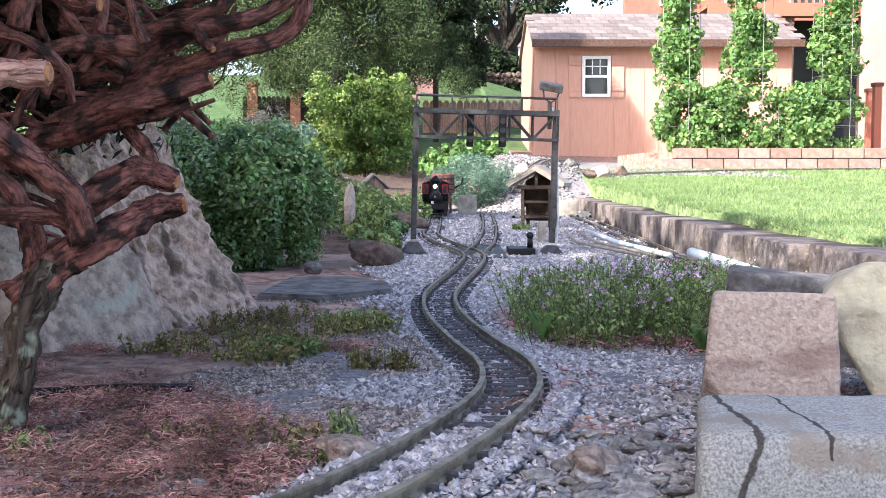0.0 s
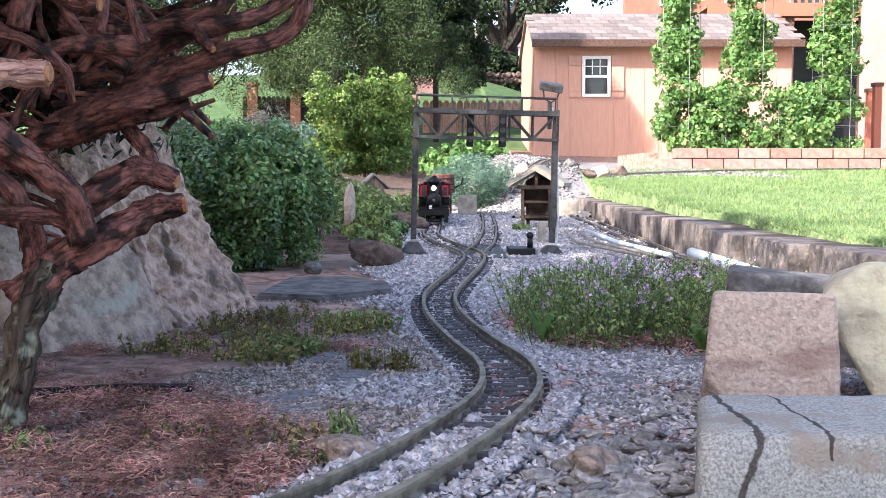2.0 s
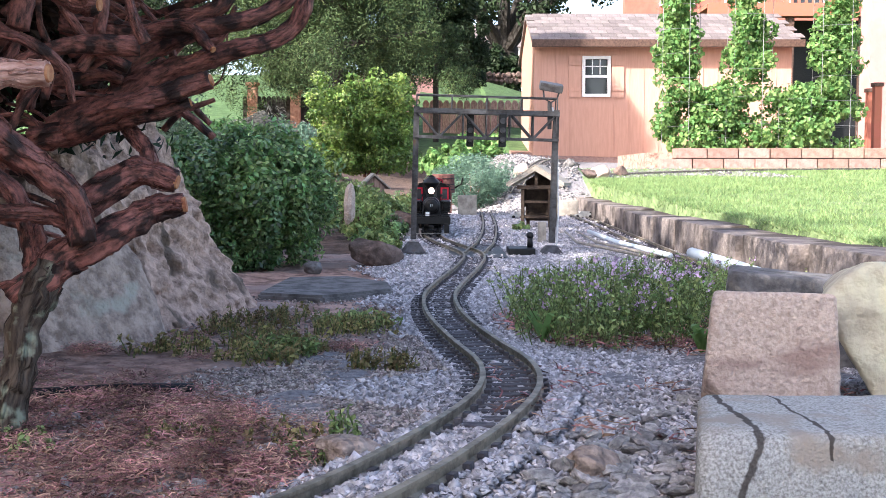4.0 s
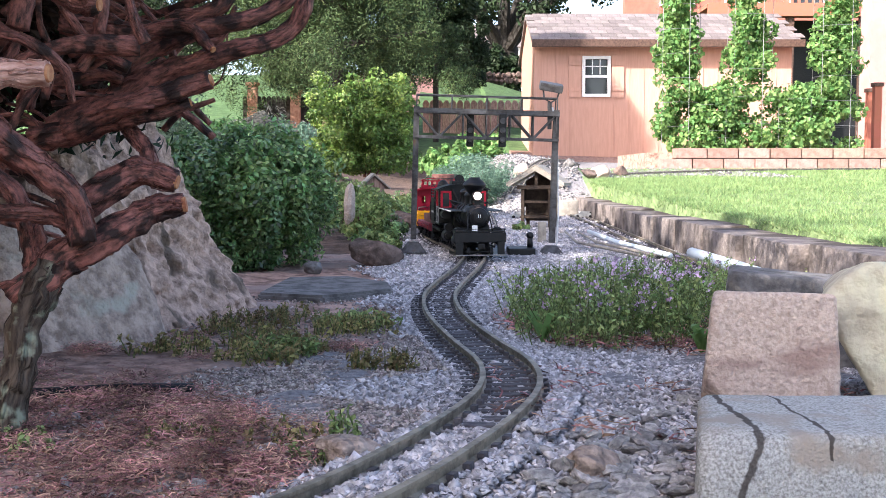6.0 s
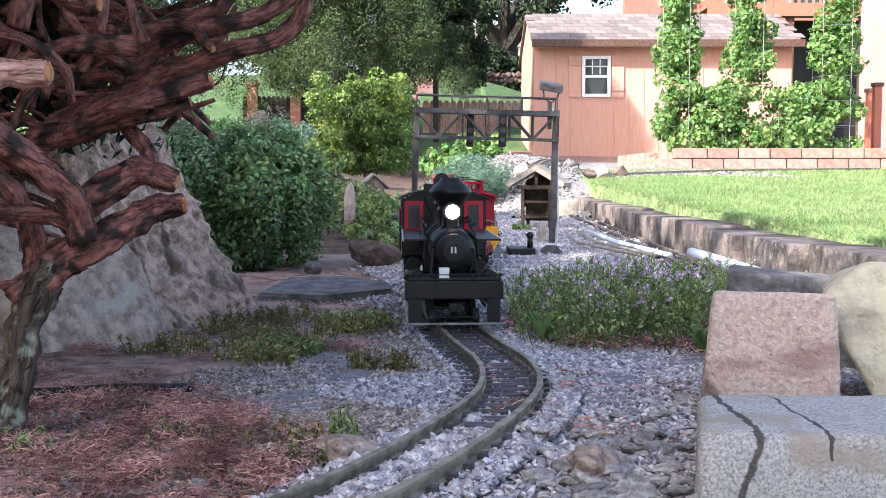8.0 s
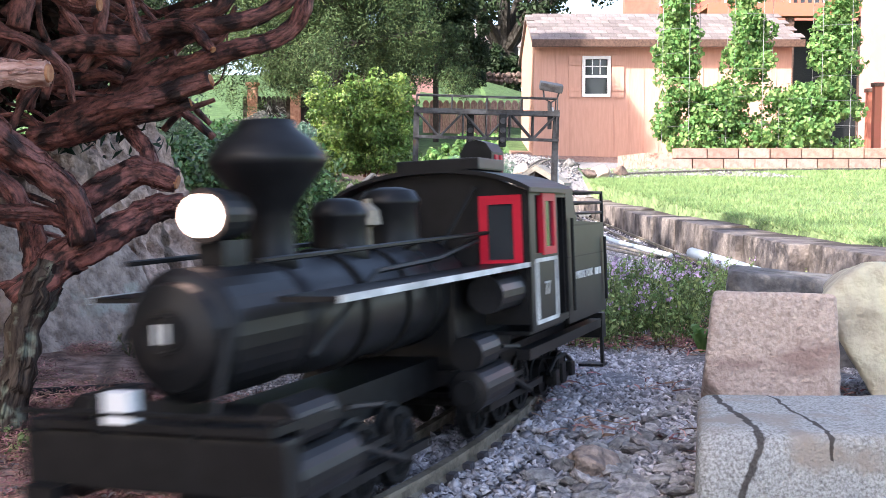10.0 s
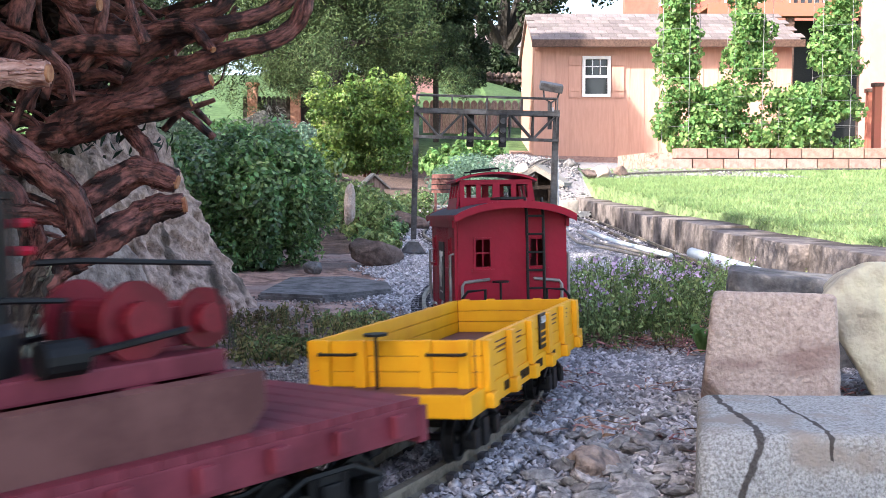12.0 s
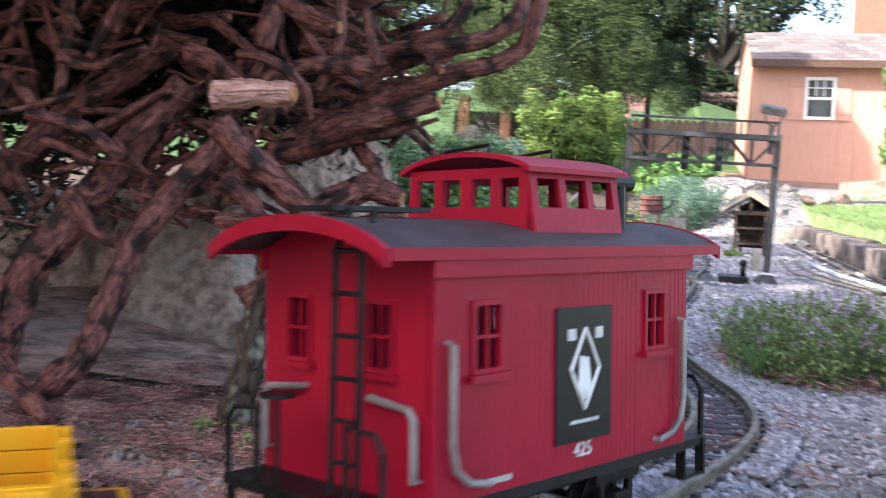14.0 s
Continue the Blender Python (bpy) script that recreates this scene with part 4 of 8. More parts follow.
def juniper_crown():
    g = np.random.default_rng(17)
    k = 900
    c = np.stack([g.uniform(-1.5, -0.16, k), g.uniform(0.45, 1.30, k), g.uniform(0.05, 0.85, k)], 1)
    # Foliage above the view, added to shade the limbs.
    over = c[:, 2] > 0.40 + 0.5 * np.maximum(c[:, 0] + 0.30, 0)
    behind = (c[:, 0] < -0.36) & (c[:, 1] > 0.86) & (c[:, 2] > 0.19)
    aside = (c[:, 0] < -0.56) & (c[:, 1] > 0.82)
    c = c[over | behind | aside]
    v, f = leaves(52000, c, 0.06, 0.022, 18, 0.2, 0.3)
    ob = arrays("crown", v, f, M_DARKFIR, JUNIPER)
    ob["label"] = "dark green scale-leaf foliage"
    # Near-black leaves fill the gaps behind the limbs as painted shade.
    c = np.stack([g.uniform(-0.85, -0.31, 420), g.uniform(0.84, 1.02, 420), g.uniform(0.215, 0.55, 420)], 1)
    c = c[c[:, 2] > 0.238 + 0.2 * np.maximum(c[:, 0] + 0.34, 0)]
    # An extra unseen layer overhead holds back sky light.
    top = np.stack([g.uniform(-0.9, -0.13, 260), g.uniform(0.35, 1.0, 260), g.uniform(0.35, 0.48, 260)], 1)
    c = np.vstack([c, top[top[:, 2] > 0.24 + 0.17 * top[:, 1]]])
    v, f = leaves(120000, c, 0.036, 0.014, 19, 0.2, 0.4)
    arrays("inner_thicket", v, f, M_GAPSHADE, JUNIPER)["label"] = "near-black needles standing in for shade among the limbs"


juniper_crown()


# ---- boulders ----
def cut_rock(name, centre, planes, material, label, seed, sub=6, soft=14.0, rough=0.02, fine=0.012, parent=None):
    """A stone bounded by planes (normal, a point on it), with worn edges and a rough skin."""
    c = Vector(centre)
    pl = [(Vector(n).normalized(), Vector(n).normalized().dot(Vector(p) - c)) for n, p in planes]
    bm = bmesh.new()
    bmesh.ops.create_icosphere(bm, subdivisions=sub, radius=1)
    off = Vector((seed * 3.1, seed * 1.3, 0))
    for v in bm.verts:
        d = v.co.normalized()
        w = [max(d.dot(n), 0) / h for n, h in pl]
        r = 1 / max(sum(x ** soft for x in w) ** (1 / soft), 1e-3)
        p = d * r
        size = 0.1
        s = 1 + rough * 3 * noise.noise(p / size * 0.6 + off) + rough * noise.noise(p / size * 2.3 + off) + fine * (1 - abs(noise.noise(p / size * 4.5 + off)) * 2) + fine * 0.7 * noise.noise(p / size * 13 + off) - fine * 1.6 * noise.turbulence(p / size * 1.7 + off, 5, True)
        v.co = p * s
    ob = fill(bm, name, material, None, "", True, Matrix.Translation(c))
    return tagged(ob, label, "rock")


cut_rock("boulder", (-0.50, 1.40, 0.06), [((0.85, -0.27, 0.445), (-0.252, 1.375, 0)), ((0.35, 0.9, 0.2), (-0.262, 1.37, 0)), ((0.1, -1, 0.15), (-0.31, 1.09, 0)), ((-0.35, -0.1, 1), (-0.385, 1.35, 0.262)), ((-1, 0, 0.2), (-0.85, 1.3, 0)), ((0, 0, -1), (0, 0, -0.12)), ((0.5, -0.75, 0.5), (-0.33, 1.14, 0.08))],
         M_BOULDER, "large leaning grey-brown boulder streaked with lichen", 3, 7, 22, 0.03, 0.034)
cut_rock("boulder", (-0.41, 1.06, 0.02), [((0.78, -0.42, 0.45), (-0.335, 1.02, 0.0)), ((0.75, 0.45, 0.3), (-0.30, 1.10, 0)), ((0.1, 0.2, 1), (-0.38, 1.05, 0.115)), ((-1, 0, 0.2), (-0.6, 1.0, 0)), ((0, 0, -1), (0, 0, -0.1)), ((-0.1, -1, 0.3), (-0.4, 0.93, 0)), ((0, 1, 0), (-0.4, 1.16, 0))],
         M_BOULDER2, "smaller pale boulder leaning against the large one", 7, 6, 18, 0.03, 0.022)
cut_rock("block_stone", (0.226, 0.715, 0.045), [((-1, 0.27, 0.10), (0.174, 0.665, 0.05)), ((-0.05, -1, 0.10), (0.22, 0.663, 0.05)), ((1, -0.2, 0.05), (0.262, 0.665, 0.03)), ((0.03, 0.12, 1), (0.22, 0.665, 0.089)), ((0, 1, 0), (0.2, 0.78, 0)), ((0, 0, -1), (0, 0, -0.01)), ((-0.75, -0.2, -0.6), (0.182, 0.665, 0.02)), ((-0.5, -0.3, 0.8), (0.180, 0.67, 0.085))],
         M_PALE, "blocky pinkish sandstone with brown streaks", 5, 6, 30, 0.014, 0.012)
cut_rock("block_stone", (0.225, 0.50, 0.01), [((-1, 0.25, 0.03), (0.116, 0.455, 0.02)), ((0, -1, 0.08), (0.2, 0.453, 0.03)), ((0, 0.0, 1), (0.2, 0.48, 0.0475)), ((0, 1, 0.1), (0.2, 0.548, 0.02)), ((1, 0, 0), (0.36, 0.5, 0)), ((0, 0, -1), (0, 0, -0.05)), ((-0.2, -0.8, 0.7), (0.16, 0.457, 0.0455))],
         M_GRANITE, "rough-hewn pale grey granite block with dark streaks", 9, 6, 34, 0.010, 0.009)
cut_rock("rock", (0.345, 0.74, 0.05), [((-0.88, 0.33, -0.50), (0.270, 0.69, 0.055)), ((-0.62, 0.25, 0.7), (0.266, 0.69, 0.091)), ((0, -1, 0.05), (0.32, 0.685, 0.05)), ((0.1, 0.1, 1), (0.33, 0.70, 0.104)), ((1, 0, 0.1), (0.43, 0.7, 0.05)), ((0, 1, 0), (0.3, 0.81, 0)), ((0, 0, -1), (0, 0, -0.03))],
         M_YELLOWROCK, "upright yellowish lichened rock", 12, 6, 14, 0.02, 0.014)
cut_rock("rock", (0.33, 0.93, 0.06), [((-1, 0.3, 0.12), (0.250, 0.90, 0.06)), ((0, -1, 0.2), (0.3, 0.89, 0.05)), ((0.1, 0, 1), (0.3, 0.92, 0.078)), ((1, 0, 0.3), (0.42, 0.9, 0.05)), ((0, 1, 0), (0.3, 1.0, 0)), ((0, 0, -1), (0, 0, -0.03))],
         M_GREYROCK, "low blue-grey rock behind the sandstone block", 15, 5, 16, 0.02, 0.01)
stone("rock", (0.11, 0.07, 0.065), pose(-0.135, 2.02, 0.012, 0, 8, 20), 31, M_BROWNROCK, "brown rock at the edge of the gravel", 4)
stone("rock", (0.05, 0.05, 0.04), pose(-0.105, 2.15, 0.0, 0, 0, 50), 32, M_BROWNROCK, "small brown rock by the gantry foot", 4)
stone("rock", (0.03, 0.03, 0.095), pose(-0.215, 2.35, 0.10, 0, 4, 10), 33, M_PALE, "upright pale standing stone beside the shrub", 4)
stone("rock", (0.10, 0.08, 0.05), pose(-0.24, 2.75, 0.06, 0, 10, 30), 34, M_BROWNROCK, "brown rock on the planted bank", 4)
stone("rock", (0.13, 0.10, 0.06), pose(-0.10, 3.1, 0.03, 0, 6, 10), 38, M_BROWNROCK, "flat brown rock beside the back track", 4)
stone("rock", (0.046, 0.032, 0.020), pose(-0.052, 0.552, 0.013, 0, 5, 30), 35, M_BOULDER2, "flat pale stone beside the track", 4)
stone("rock", (0.042, 0.035, 0.026), pose(0.083, 0.53, 0.009, 10, 15, 10), 36, M_BOULDER2, "grey-brown stone half sunk in the gravel", 4)
stone("rock", (0.04, 0.03, 0.025), pose(-0.225, 1.76, 0.006, 0, 5, 30), 37, M_GREYROCK, "grey stone under the shrub", 4)
for i, (x, y, s) in enumerate(((0.84, 6.0, 0.13), (0.98, 6.3, 0.16), (0.62, 5.3, 0.09), (1.15, 6.6, 0.12), (0.42, 5.5, 0.1), (0.72, 5.8, 0.08))):
    stone("rock", (s, s * 0.8, s * 0.75), pose(x, y, land_z(x, y) + s * 0.2, 0, 8 * i, 40 * i), 40 + i, (M_BROWNROCK, M_PALE, M_GREYROCK)[i % 3], "rounded rock on the gravel bank", 4)
bm = bmesh.new()
slab(bm, [(-0.27, 1.47), (-0.17, 1.43), (-0.075, 1.52), (-0.085, 1.62), (-0.16, 1.72), (-0.26, 1.70)], "z", -0.02, -0.003)
bmesh.ops.bevel(bm, geom=bm.edges[:], offset=0.004, segments=2, affect="EDGES")
tagged(fill(bm, "paving_slab", M_GREYROCK), "flat grey flagstone sunk in the gravel", "stone slab")


# ---- gravel ----
M_DUSTY = mat("dusty_gravel", (0.50, 0.42, 0.38), 0.9, dark=(0.19, 0.15, 0.135), scale=110, vary="island", spread=0.5)
M_BANKSTONE = mat("bank_stone", (0.29, 0.27, 0.27), 0.9, dark=(0.13, 0.12, 0.12), scale=60, vary="island", spread=0.55)
M_SOILSTONE = mat("brownish_stone", (0.40, 0.325, 0.295), 0.9, dark=(0.17, 0.13, 0.12), scale=90, vary="island", spread=0.5)

def stones(name, xy, size, seed, material, label, sink=0.2, flat=0.65):
    g = np.random.default_rng(seed)
    n = len(xy)
    base = np.array([(1, 0, 0), (-1, 0, 0), (0, 1, 0), (0, -1, 0), (0, 0, 1), (0, 0, -1)], float)
    tri = np.array([(0, 2, 4), (2, 1, 4), (1, 3, 4), (3, 0, 4), (2, 0, 5), (1, 2, 5), (3, 1, 5), (0, 3, 5)])
    v = base[None] + g.normal(size=(n, 6, 3)) * 0.33
    v *= (size * 0.5 * g.lognormal(0, 0.32, (n, 1)))[:, None, :] if np.ndim(size) else size * 0.5 * g.lognormal(0, 0.32, (n, 1, 1))
    v[:, :, 2] *= flat
    a = g.uniform(0, 2 * math.pi, n)
    c, s = np.cos(a), np.sin(a)
    x = v[:, :, 0] * c[:, None] - v[:, :, 1] * s[:, None]
    y = v[:, :, 0] * s[:, None] + v[:, :, 1] * c[:, None]
    tl = g.normal(0, 0.4, (n, 1))
    z = v[:, :, 2] + x * tl
    zz = land(xy[:, 0], xy[:, 1])
    mid = np.interp(xy[:, 1], MAIN_P[::-1, 1], MAIN_P[::-1, 0])
    zz = zz - 0.0014 * ((np.abs(xy[:, 0] - mid) < 0.047) & (xy[:, 1] > 0.60) & (xy[:, 1] < 2.2)) + 0.002 * ((np.abs(xy[:, 0] - mid) < 0.05) & (xy[:, 1] <= 0.60))
    P = np.stack([x + xy[:, :1], y + xy[:, 1:2], z + zz[:, None] + np.mean(size) * sink], -1).reshape(-1, 3)
    F = (np.arange(n)[:, None, None] * 6 + tri[None]).reshape(-1, 3)
    return tagged(arrays(name, P, F, material), label, "gravel", kind="stuff")


def on_gravel(n, x0, x1, y0, y1, seed):
    g = np.random.default_rng(seed)
    xy = np.stack([g.uniform(x0, x1, n), g.uniform(y0, y1, n)], 1)
    w = 0.03 * np.sin(xy[:, 0] * 13) * np.sin(xy[:, 1] * 11 + 1) + 0.02 * np.sin(xy[:, 0] * 29 + xy[:, 1] * 23) + g.normal(0, 0.02, n)
    return xy[(xy[:, 0] + w > gravel_edge(xy[:, 1])) & (xy[:, 0] < wall_x(xy[:, 1]) - 0.02)]


near = on_gravel(62000, -0.3, 0.45, 0.36, 1.15, 1)
dusty = near[:, 0] < gravel_edge(near[:, 1]) + np.where(near[:, 1] > 0.6, 0.13, 0.07) + 0.02 * np.sin(near[:, 1] * 31)
stones("gravel", near[~dusty], 0.0041, 2, M_GRAVEL, "pale grey crushed-stone ballast")
stones("gravel", np.vstack([near[dusty], near[dusty] + 0.0021]), 0.0028, 9, M_DUSTY, "fine dusty grey-brown gravel at the soil's edge")
stones("gravel", on_gravel(46000, -0.3, 0.55, 1.1, 2.7, 3), 0.0060, 4, M_GRAVEL, "pale grey crushed-stone ballast")
stones("gravel", on_gravel(24000, -0.3, 0.8, 2.6, 5.2, 5), 0.010, 6, M_GRAVEL, "pale grey crushed-stone ballast")
g_ = np.random.default_rng(44)
bank = np.stack([g_.uniform(0.15, 2.2, 16000), g_.uniform(4.6, 9.3, 16000)], 1)
bank = bank[(bank[:, 0] < wall_x(bank[:, 1]) + 0.02) | (bank[:, 1] > 6.4 + 0.25 * np.sin(bank[:, 0] * 5))]
stones("gravel_bank", bank, 0.018, 7, M_BANKSTONE, "sunlit grey stone bank below the shed")
soil = np.stack([g_.uniform(-0.36, 0.0, 7000), g_.uniform(0.34, 1.5, 7000)], 1)
soil = soil[(soil[:, 0] < gravel_edge(soil[:, 1]) + 0.03) & ~((soil[:, 1] > 0.77) & (soil[:, 1] < 1.0) & (soil[:, 0] < -0.17))]
stones("gravel", soil, 0.0042, 8, M_SOILSTONE, "grey stones strewn over reddish soil")


def ballast_in_track(n, y0, y1, seed, size, lift, lo=-0.045, hi=0.045):
    """Ballast lying between and just outside the rails."""
    g = np.random.default_rng(seed)
    s = g.uniform(s_at_y(y1), s_at_y(y0), n)
    p = np.stack([np.interp(s, MAIN_S, MAIN_P[:, 0]), np.interp(s, MAIN_S, MAIN_P[:, 1])], 1)
    q = np.stack([np.interp(s + 0.01, MAIN_S, MAIN_P[:, 0]), np.interp(s + 0.01, MAIN_S, MAIN_P[:, 1])], 1)
    d = (q - p) / np.linalg.norm(q - p, axis=1)[:, None]
    off = g.uniform(lo, hi, n)
    off = np.where(np.abs(np.abs(off) - 0.0217) < 0.0045, off * 0.5, off)
    ob = stones("gravel", p + np.stack([d[:, 1], -d[:, 0]], 1) * off[:, None], size, seed + 1, M_GRAVEL, "grey ballast between the rails")
    ob.location.z = lift


ballast_in_track(7000, 0.36, 0.68, 201, 0.0042, 0.0022)
ballast_in_track(11000, 0.66, 1.30, 203, 0.0034, 0.0022)
ballast_in_track(8000, 1.28, 2.25, 205, 0.0046, 0.0022)
ballast_in_track(6000, 0.60, 1.15, 207, 0.0038, 0.0064, -0.050, -0.0275)


def slate_bed():
    t = thing("slate_chip_bed", Matrix(), "scattered flat slate chips beside the track", "stones")
    rnd, kinds = random.Random(23), []
    for k in range(6):
        b = rock_bm((1.0, rnd.uniform(0.6, 0.9), rnd.uniform(0.24, 0.42)), 60 + k, 1, 0.25, 7, 0.3, 0.12)
        me = bpy.data.meshes.new("chip")
        b.to_mesh(me)
        b.free()
        me.materials.append(M_SLATE)
        kinds.append(me)
    n = 0
    while n < 290:
        x, y = rnd.uniform(0.02, 0.30), rnd.uniform(0.40, 0.80)
        edge = 0.068 if y < 0.6 else 0.10 + (y - 0.6) * 0.6
        if x < edge - rnd.random() ** 2 * 0.03 or (x > 0.19 and y > 0.66) or (x > 0.125 and y < 0.56):
            continue
        s = rnd.uniform(0.007, 0.019) * (1.1 if y < 0.6 else 0.85)
        ob = new("chip", kinds[rnd.randrange(6)])
        ob.parent = t
        ob.matrix_basis = pose(x, y, land_z(x, y) + s * 0.22, rnd.gauss(0, 18), rnd.gauss(0, 18), rnd.uniform(0, 360)) @ Matrix.Scale(s, 4)
        n += 1


slate_bed()


def soil_chips():
    t = thing("stone_litter", Matrix(), "flat grey stones strewn over the needle litter", "stones")
    rnd, kinds = random.Random(29), [o.data for o in bpy.data.objects if o.name.startswith("chip")][:6]
    for i in range(170):
        x, y = rnd.uniform(-0.34, -0.06), rnd.uniform(0.40, 0.74)
        if x > gravel_edge(y) + 0.03:
            continue
        s = rnd.uniform(0.004, 0.0125)
        ob = new("stone_chip", kinds[rnd.randrange(len(kinds))])
        ob.parent = t
        ob.matrix_basis = pose(x, y, land_z(x, y) + s * 0.25, rnd.gauss(0, 20), rnd.gauss(0, 20), rnd.uniform(0, 360)) @ Matrix.Scale(s, 4)


soil_chips()


# ---- fallen needles and twigs ----
def litter(name, xy, n, length, width, seed, material, label, lift=0.003):
    g = np.random.default_rng(seed)
    k = g.integers(0, len(xy), n)
    p = xy[k] + g.normal(0, 0.013, (n, 2))
    a = g.uniform(0, 2 * math.pi, n)
    ln = length * g.uniform(0.5, 1.4, n)
    d = np.stack([np.cos(a), np.sin(a), g.normal(0, 0.25, n)], 1) * ln[:, None] * 0.5
    m = np.stack([p[:, 0], p[:, 1], land(p[:, 0], p[:, 1]) + lift + np.abs(g.normal(0, 0.0035, n))], 1)
    s = np.stack([-np.sin(a), np.cos(a), g.normal(0, 0.4, n)], 1) * width * g.uniform(0.6, 1.4, (n, 1))
    u = np.array([0, 0, 1.0]) * width
    bend = np.stack([-np.sin(a), np.cos(a), np.zeros(n)], 1) * (g.normal(0, 0.2, n) * ln)[:, None]
    V = np.stack([m - d - s, m - d + s, m + bend + s + u, m + bend - s + u, m + d + s * 0.5, m + d - s * 0.5], 1).reshape(-1, 3)
    F = (np.arange(n)[:, None, None] * 6 + np.array([(0, 1, 2, 3), (3, 2, 4, 5)])[None]).reshape(-1, 4)
    return tagged(arrays(name, V, F, material), label, "needles", kind="stuff")


clump = np.stack([g_.uniform(-0.42, 0.02, 420), g_.uniform(0.36, 1.1, 420)], 1)
clump = clump[(clump[:, 0] < gravel_edge(clump[:, 1]) + 0.02) & ((clump[:, 1] < 0.74) | (np.arange(len(clump)) % 6 == 0))]
litter("fallen_needles", clump, 62000, 0.0052, 0.00026, 26, M_LITTER, "reddish dry juniper needles on the soil")
few = np.stack([g_.uniform(0.02, 0.3, 14), g_.uniform(0.42, 0.9, 14)], 1)
litter("fallen_needles", few, 420, 0.010, 0.0006, 27, M_LITTER, "few reddish dry needles among the stones", 0.006)


# ---- low plants ----
def low_plant(name, xy, heights, n, size, seed, material, label, category="plant", ratio=0.5, blossom=0, stems=0):
    """Leaves on many thin upright stems over a patch."""
    g = np.random.default_rng(seed)
    k = len(xy)
    base = np.stack([xy[:, 0], xy[:, 1], land(xy[:, 0], xy[:, 1])], 1)
    hgt = heights * g.uniform(0.45, 1.1, k)
    lean = g.normal(0, 0.3, (k, 2)) * hgt[:, None]
    i = g.integers(0, k, n)
    u = g.uniform(0.05, 1, n) ** 0.8
    c = base[i] + np.stack([lean[i, 0] * u, lean[i, 1] * u, hgt[i] * u], 1)
    v, f = leaves(n, c, size * 0.7, size, seed + 1, 0.5, ratio)
    # leaves() picks centres anew, so give it the stem points themselves
    t = thing(name, Matrix(), label, category)
    ob = arrays("leaves", v, f, material, t)
    ob["kind"] = "stuff"
    if stems:
        tip = base + np.stack([lean[:, 0], lean[:, 1], hgt], 1)
        w = np.array([0.0006, 0.0003, 0])
        V = np.stack([base - w, base + w, tip + w * 0.6, tip - w * 0.6], 1).reshape(-1, 3)
        arrays("stalk", V, np.arange(k * 4).reshape(-1, 4), M_STEM, t)["kind"] = "stuff"
    if blossom:
        j = g.integers(0, k, blossom)
        top = base[j] + np.stack([lean[j, 0], lean[j, 1], hgt[j] * g.uniform(0.85, 1.1, blossom)], 1)
        v, f = leaves(blossom * 7, top, 0.0042, 0.0042, seed + 3, 0.3, 0.8)
        arrays("blossoms", v, f, M_FLOWER, t)["kind"] = "stuff"
    return t


def patch(n, cx, cy, rx, ry, seed, turn=0.0):
    g = np.random.default_rng(seed)
    a, r = g.uniform(0, 2 * math.pi, n), np.sqrt(g.uniform(0, 1, n)) * (1 + 0.12 * np.sin(5 * g.uniform(0, 6, n)))
    x, y = rx * r * np.cos(a), ry * r * np.sin(a)
    c, s = math.cos(turn), math.sin(turn)
    return np.stack([cx + x * c - y * s, cy + x * s + y * c], 1)


bed = np.vstack([patch(420, 0.20, 1.16, 0.105, 0.17, 81, -0.3), patch(420, 0.28, 1.33, 0.14, 0.25, 82, -0.2), patch(160, 0.15, 1.25, 0.07, 0.14, 83)])
low_plant("flowering_herb_patch", bed, 0.060, 26000, 0.0058, 84, M_HERB, "sprawling green herbs with small mauve flowers", "flowers", 0.5, 260, 1)
litter("fallen_needles", patch(200, 0.22, 1.2, 0.14, 0.22, 85), 3500, 0.014, 0.0008, 86, M_LITTER, "dry brown litter under the herbs")
for x, y, n in ((0.252, 0.98, 14), (0.105, 1.06, 11)):
    t = thing("broadleaf_tuft", pose(x, y, land_z(x, y)), "fresh green tuft of strap leaves", "plant")
    rnd = random.Random(int(x * 1000))
    for i in range(n):
        bm = bmesh.new()
        a, ln = rnd.uniform(0, 6.28), rnd.uniform(0.022, 0.042)
        q = Vector((math.cos(a), math.sin(a), 0))
        sd = Vector((-math.sin(a), math.cos(a), 0))
        rr = [(0, 0, 0.002), (0.3, 0.5, 0.0042), (0.65, 0.85, 0.0035), (1, 0.8, 0.0004)]
        row = [(bm.verts.new(q * ln * u * 0.8 + Vector((0, 0, ln * w)) - sd * k), bm.verts.new(q * ln * u * 0.8 + Vector((0, 0, ln * w + 0.001)) + sd * k)) for u, w, k in rr]
        for (a0, a1), (b0, b1) in zip(row, row[1:]):
            bm.faces.new((a0, a1, b1, b0))
        part("strap_leaf", bm, M_BEAN, t)
mat_xy = np.vstack([patch(110, -0.22, 1.20, 0.05, 0.10, 87, -0.35), patch(70, -0.19, 1.05, 0.035, 0.05, 79), patch(90, -0.10, 1.16, 0.05, 0.05, 88), patch(60, -0.14, 1.0, 0.03, 0.03, 78), patch(60, -0.17, 0.93, 0.04, 0.03, 89), patch(40, -0.055, 0.88, 0.032, 0.012, 90), patch(40, -0.27, 0.98, 0.04, 0.03, 98)])
low_plant("ground_cover", mat_xy, 0.020, 6500, 0.0055, 91, M_SEDUM, "low olive and brown creeping ground cover", "plant", 0.5, 0, 1)
low_plant("ground_cover", np.vstack([patch(70, -0.155, 0.96, 0.03, 0.03, 92), patch(60, -0.10, 1.2, 0.05, 0.04, 93)]), 0.018, 1500, 0.007, 94, M_HERB, "small green creeping weeds", "plant")
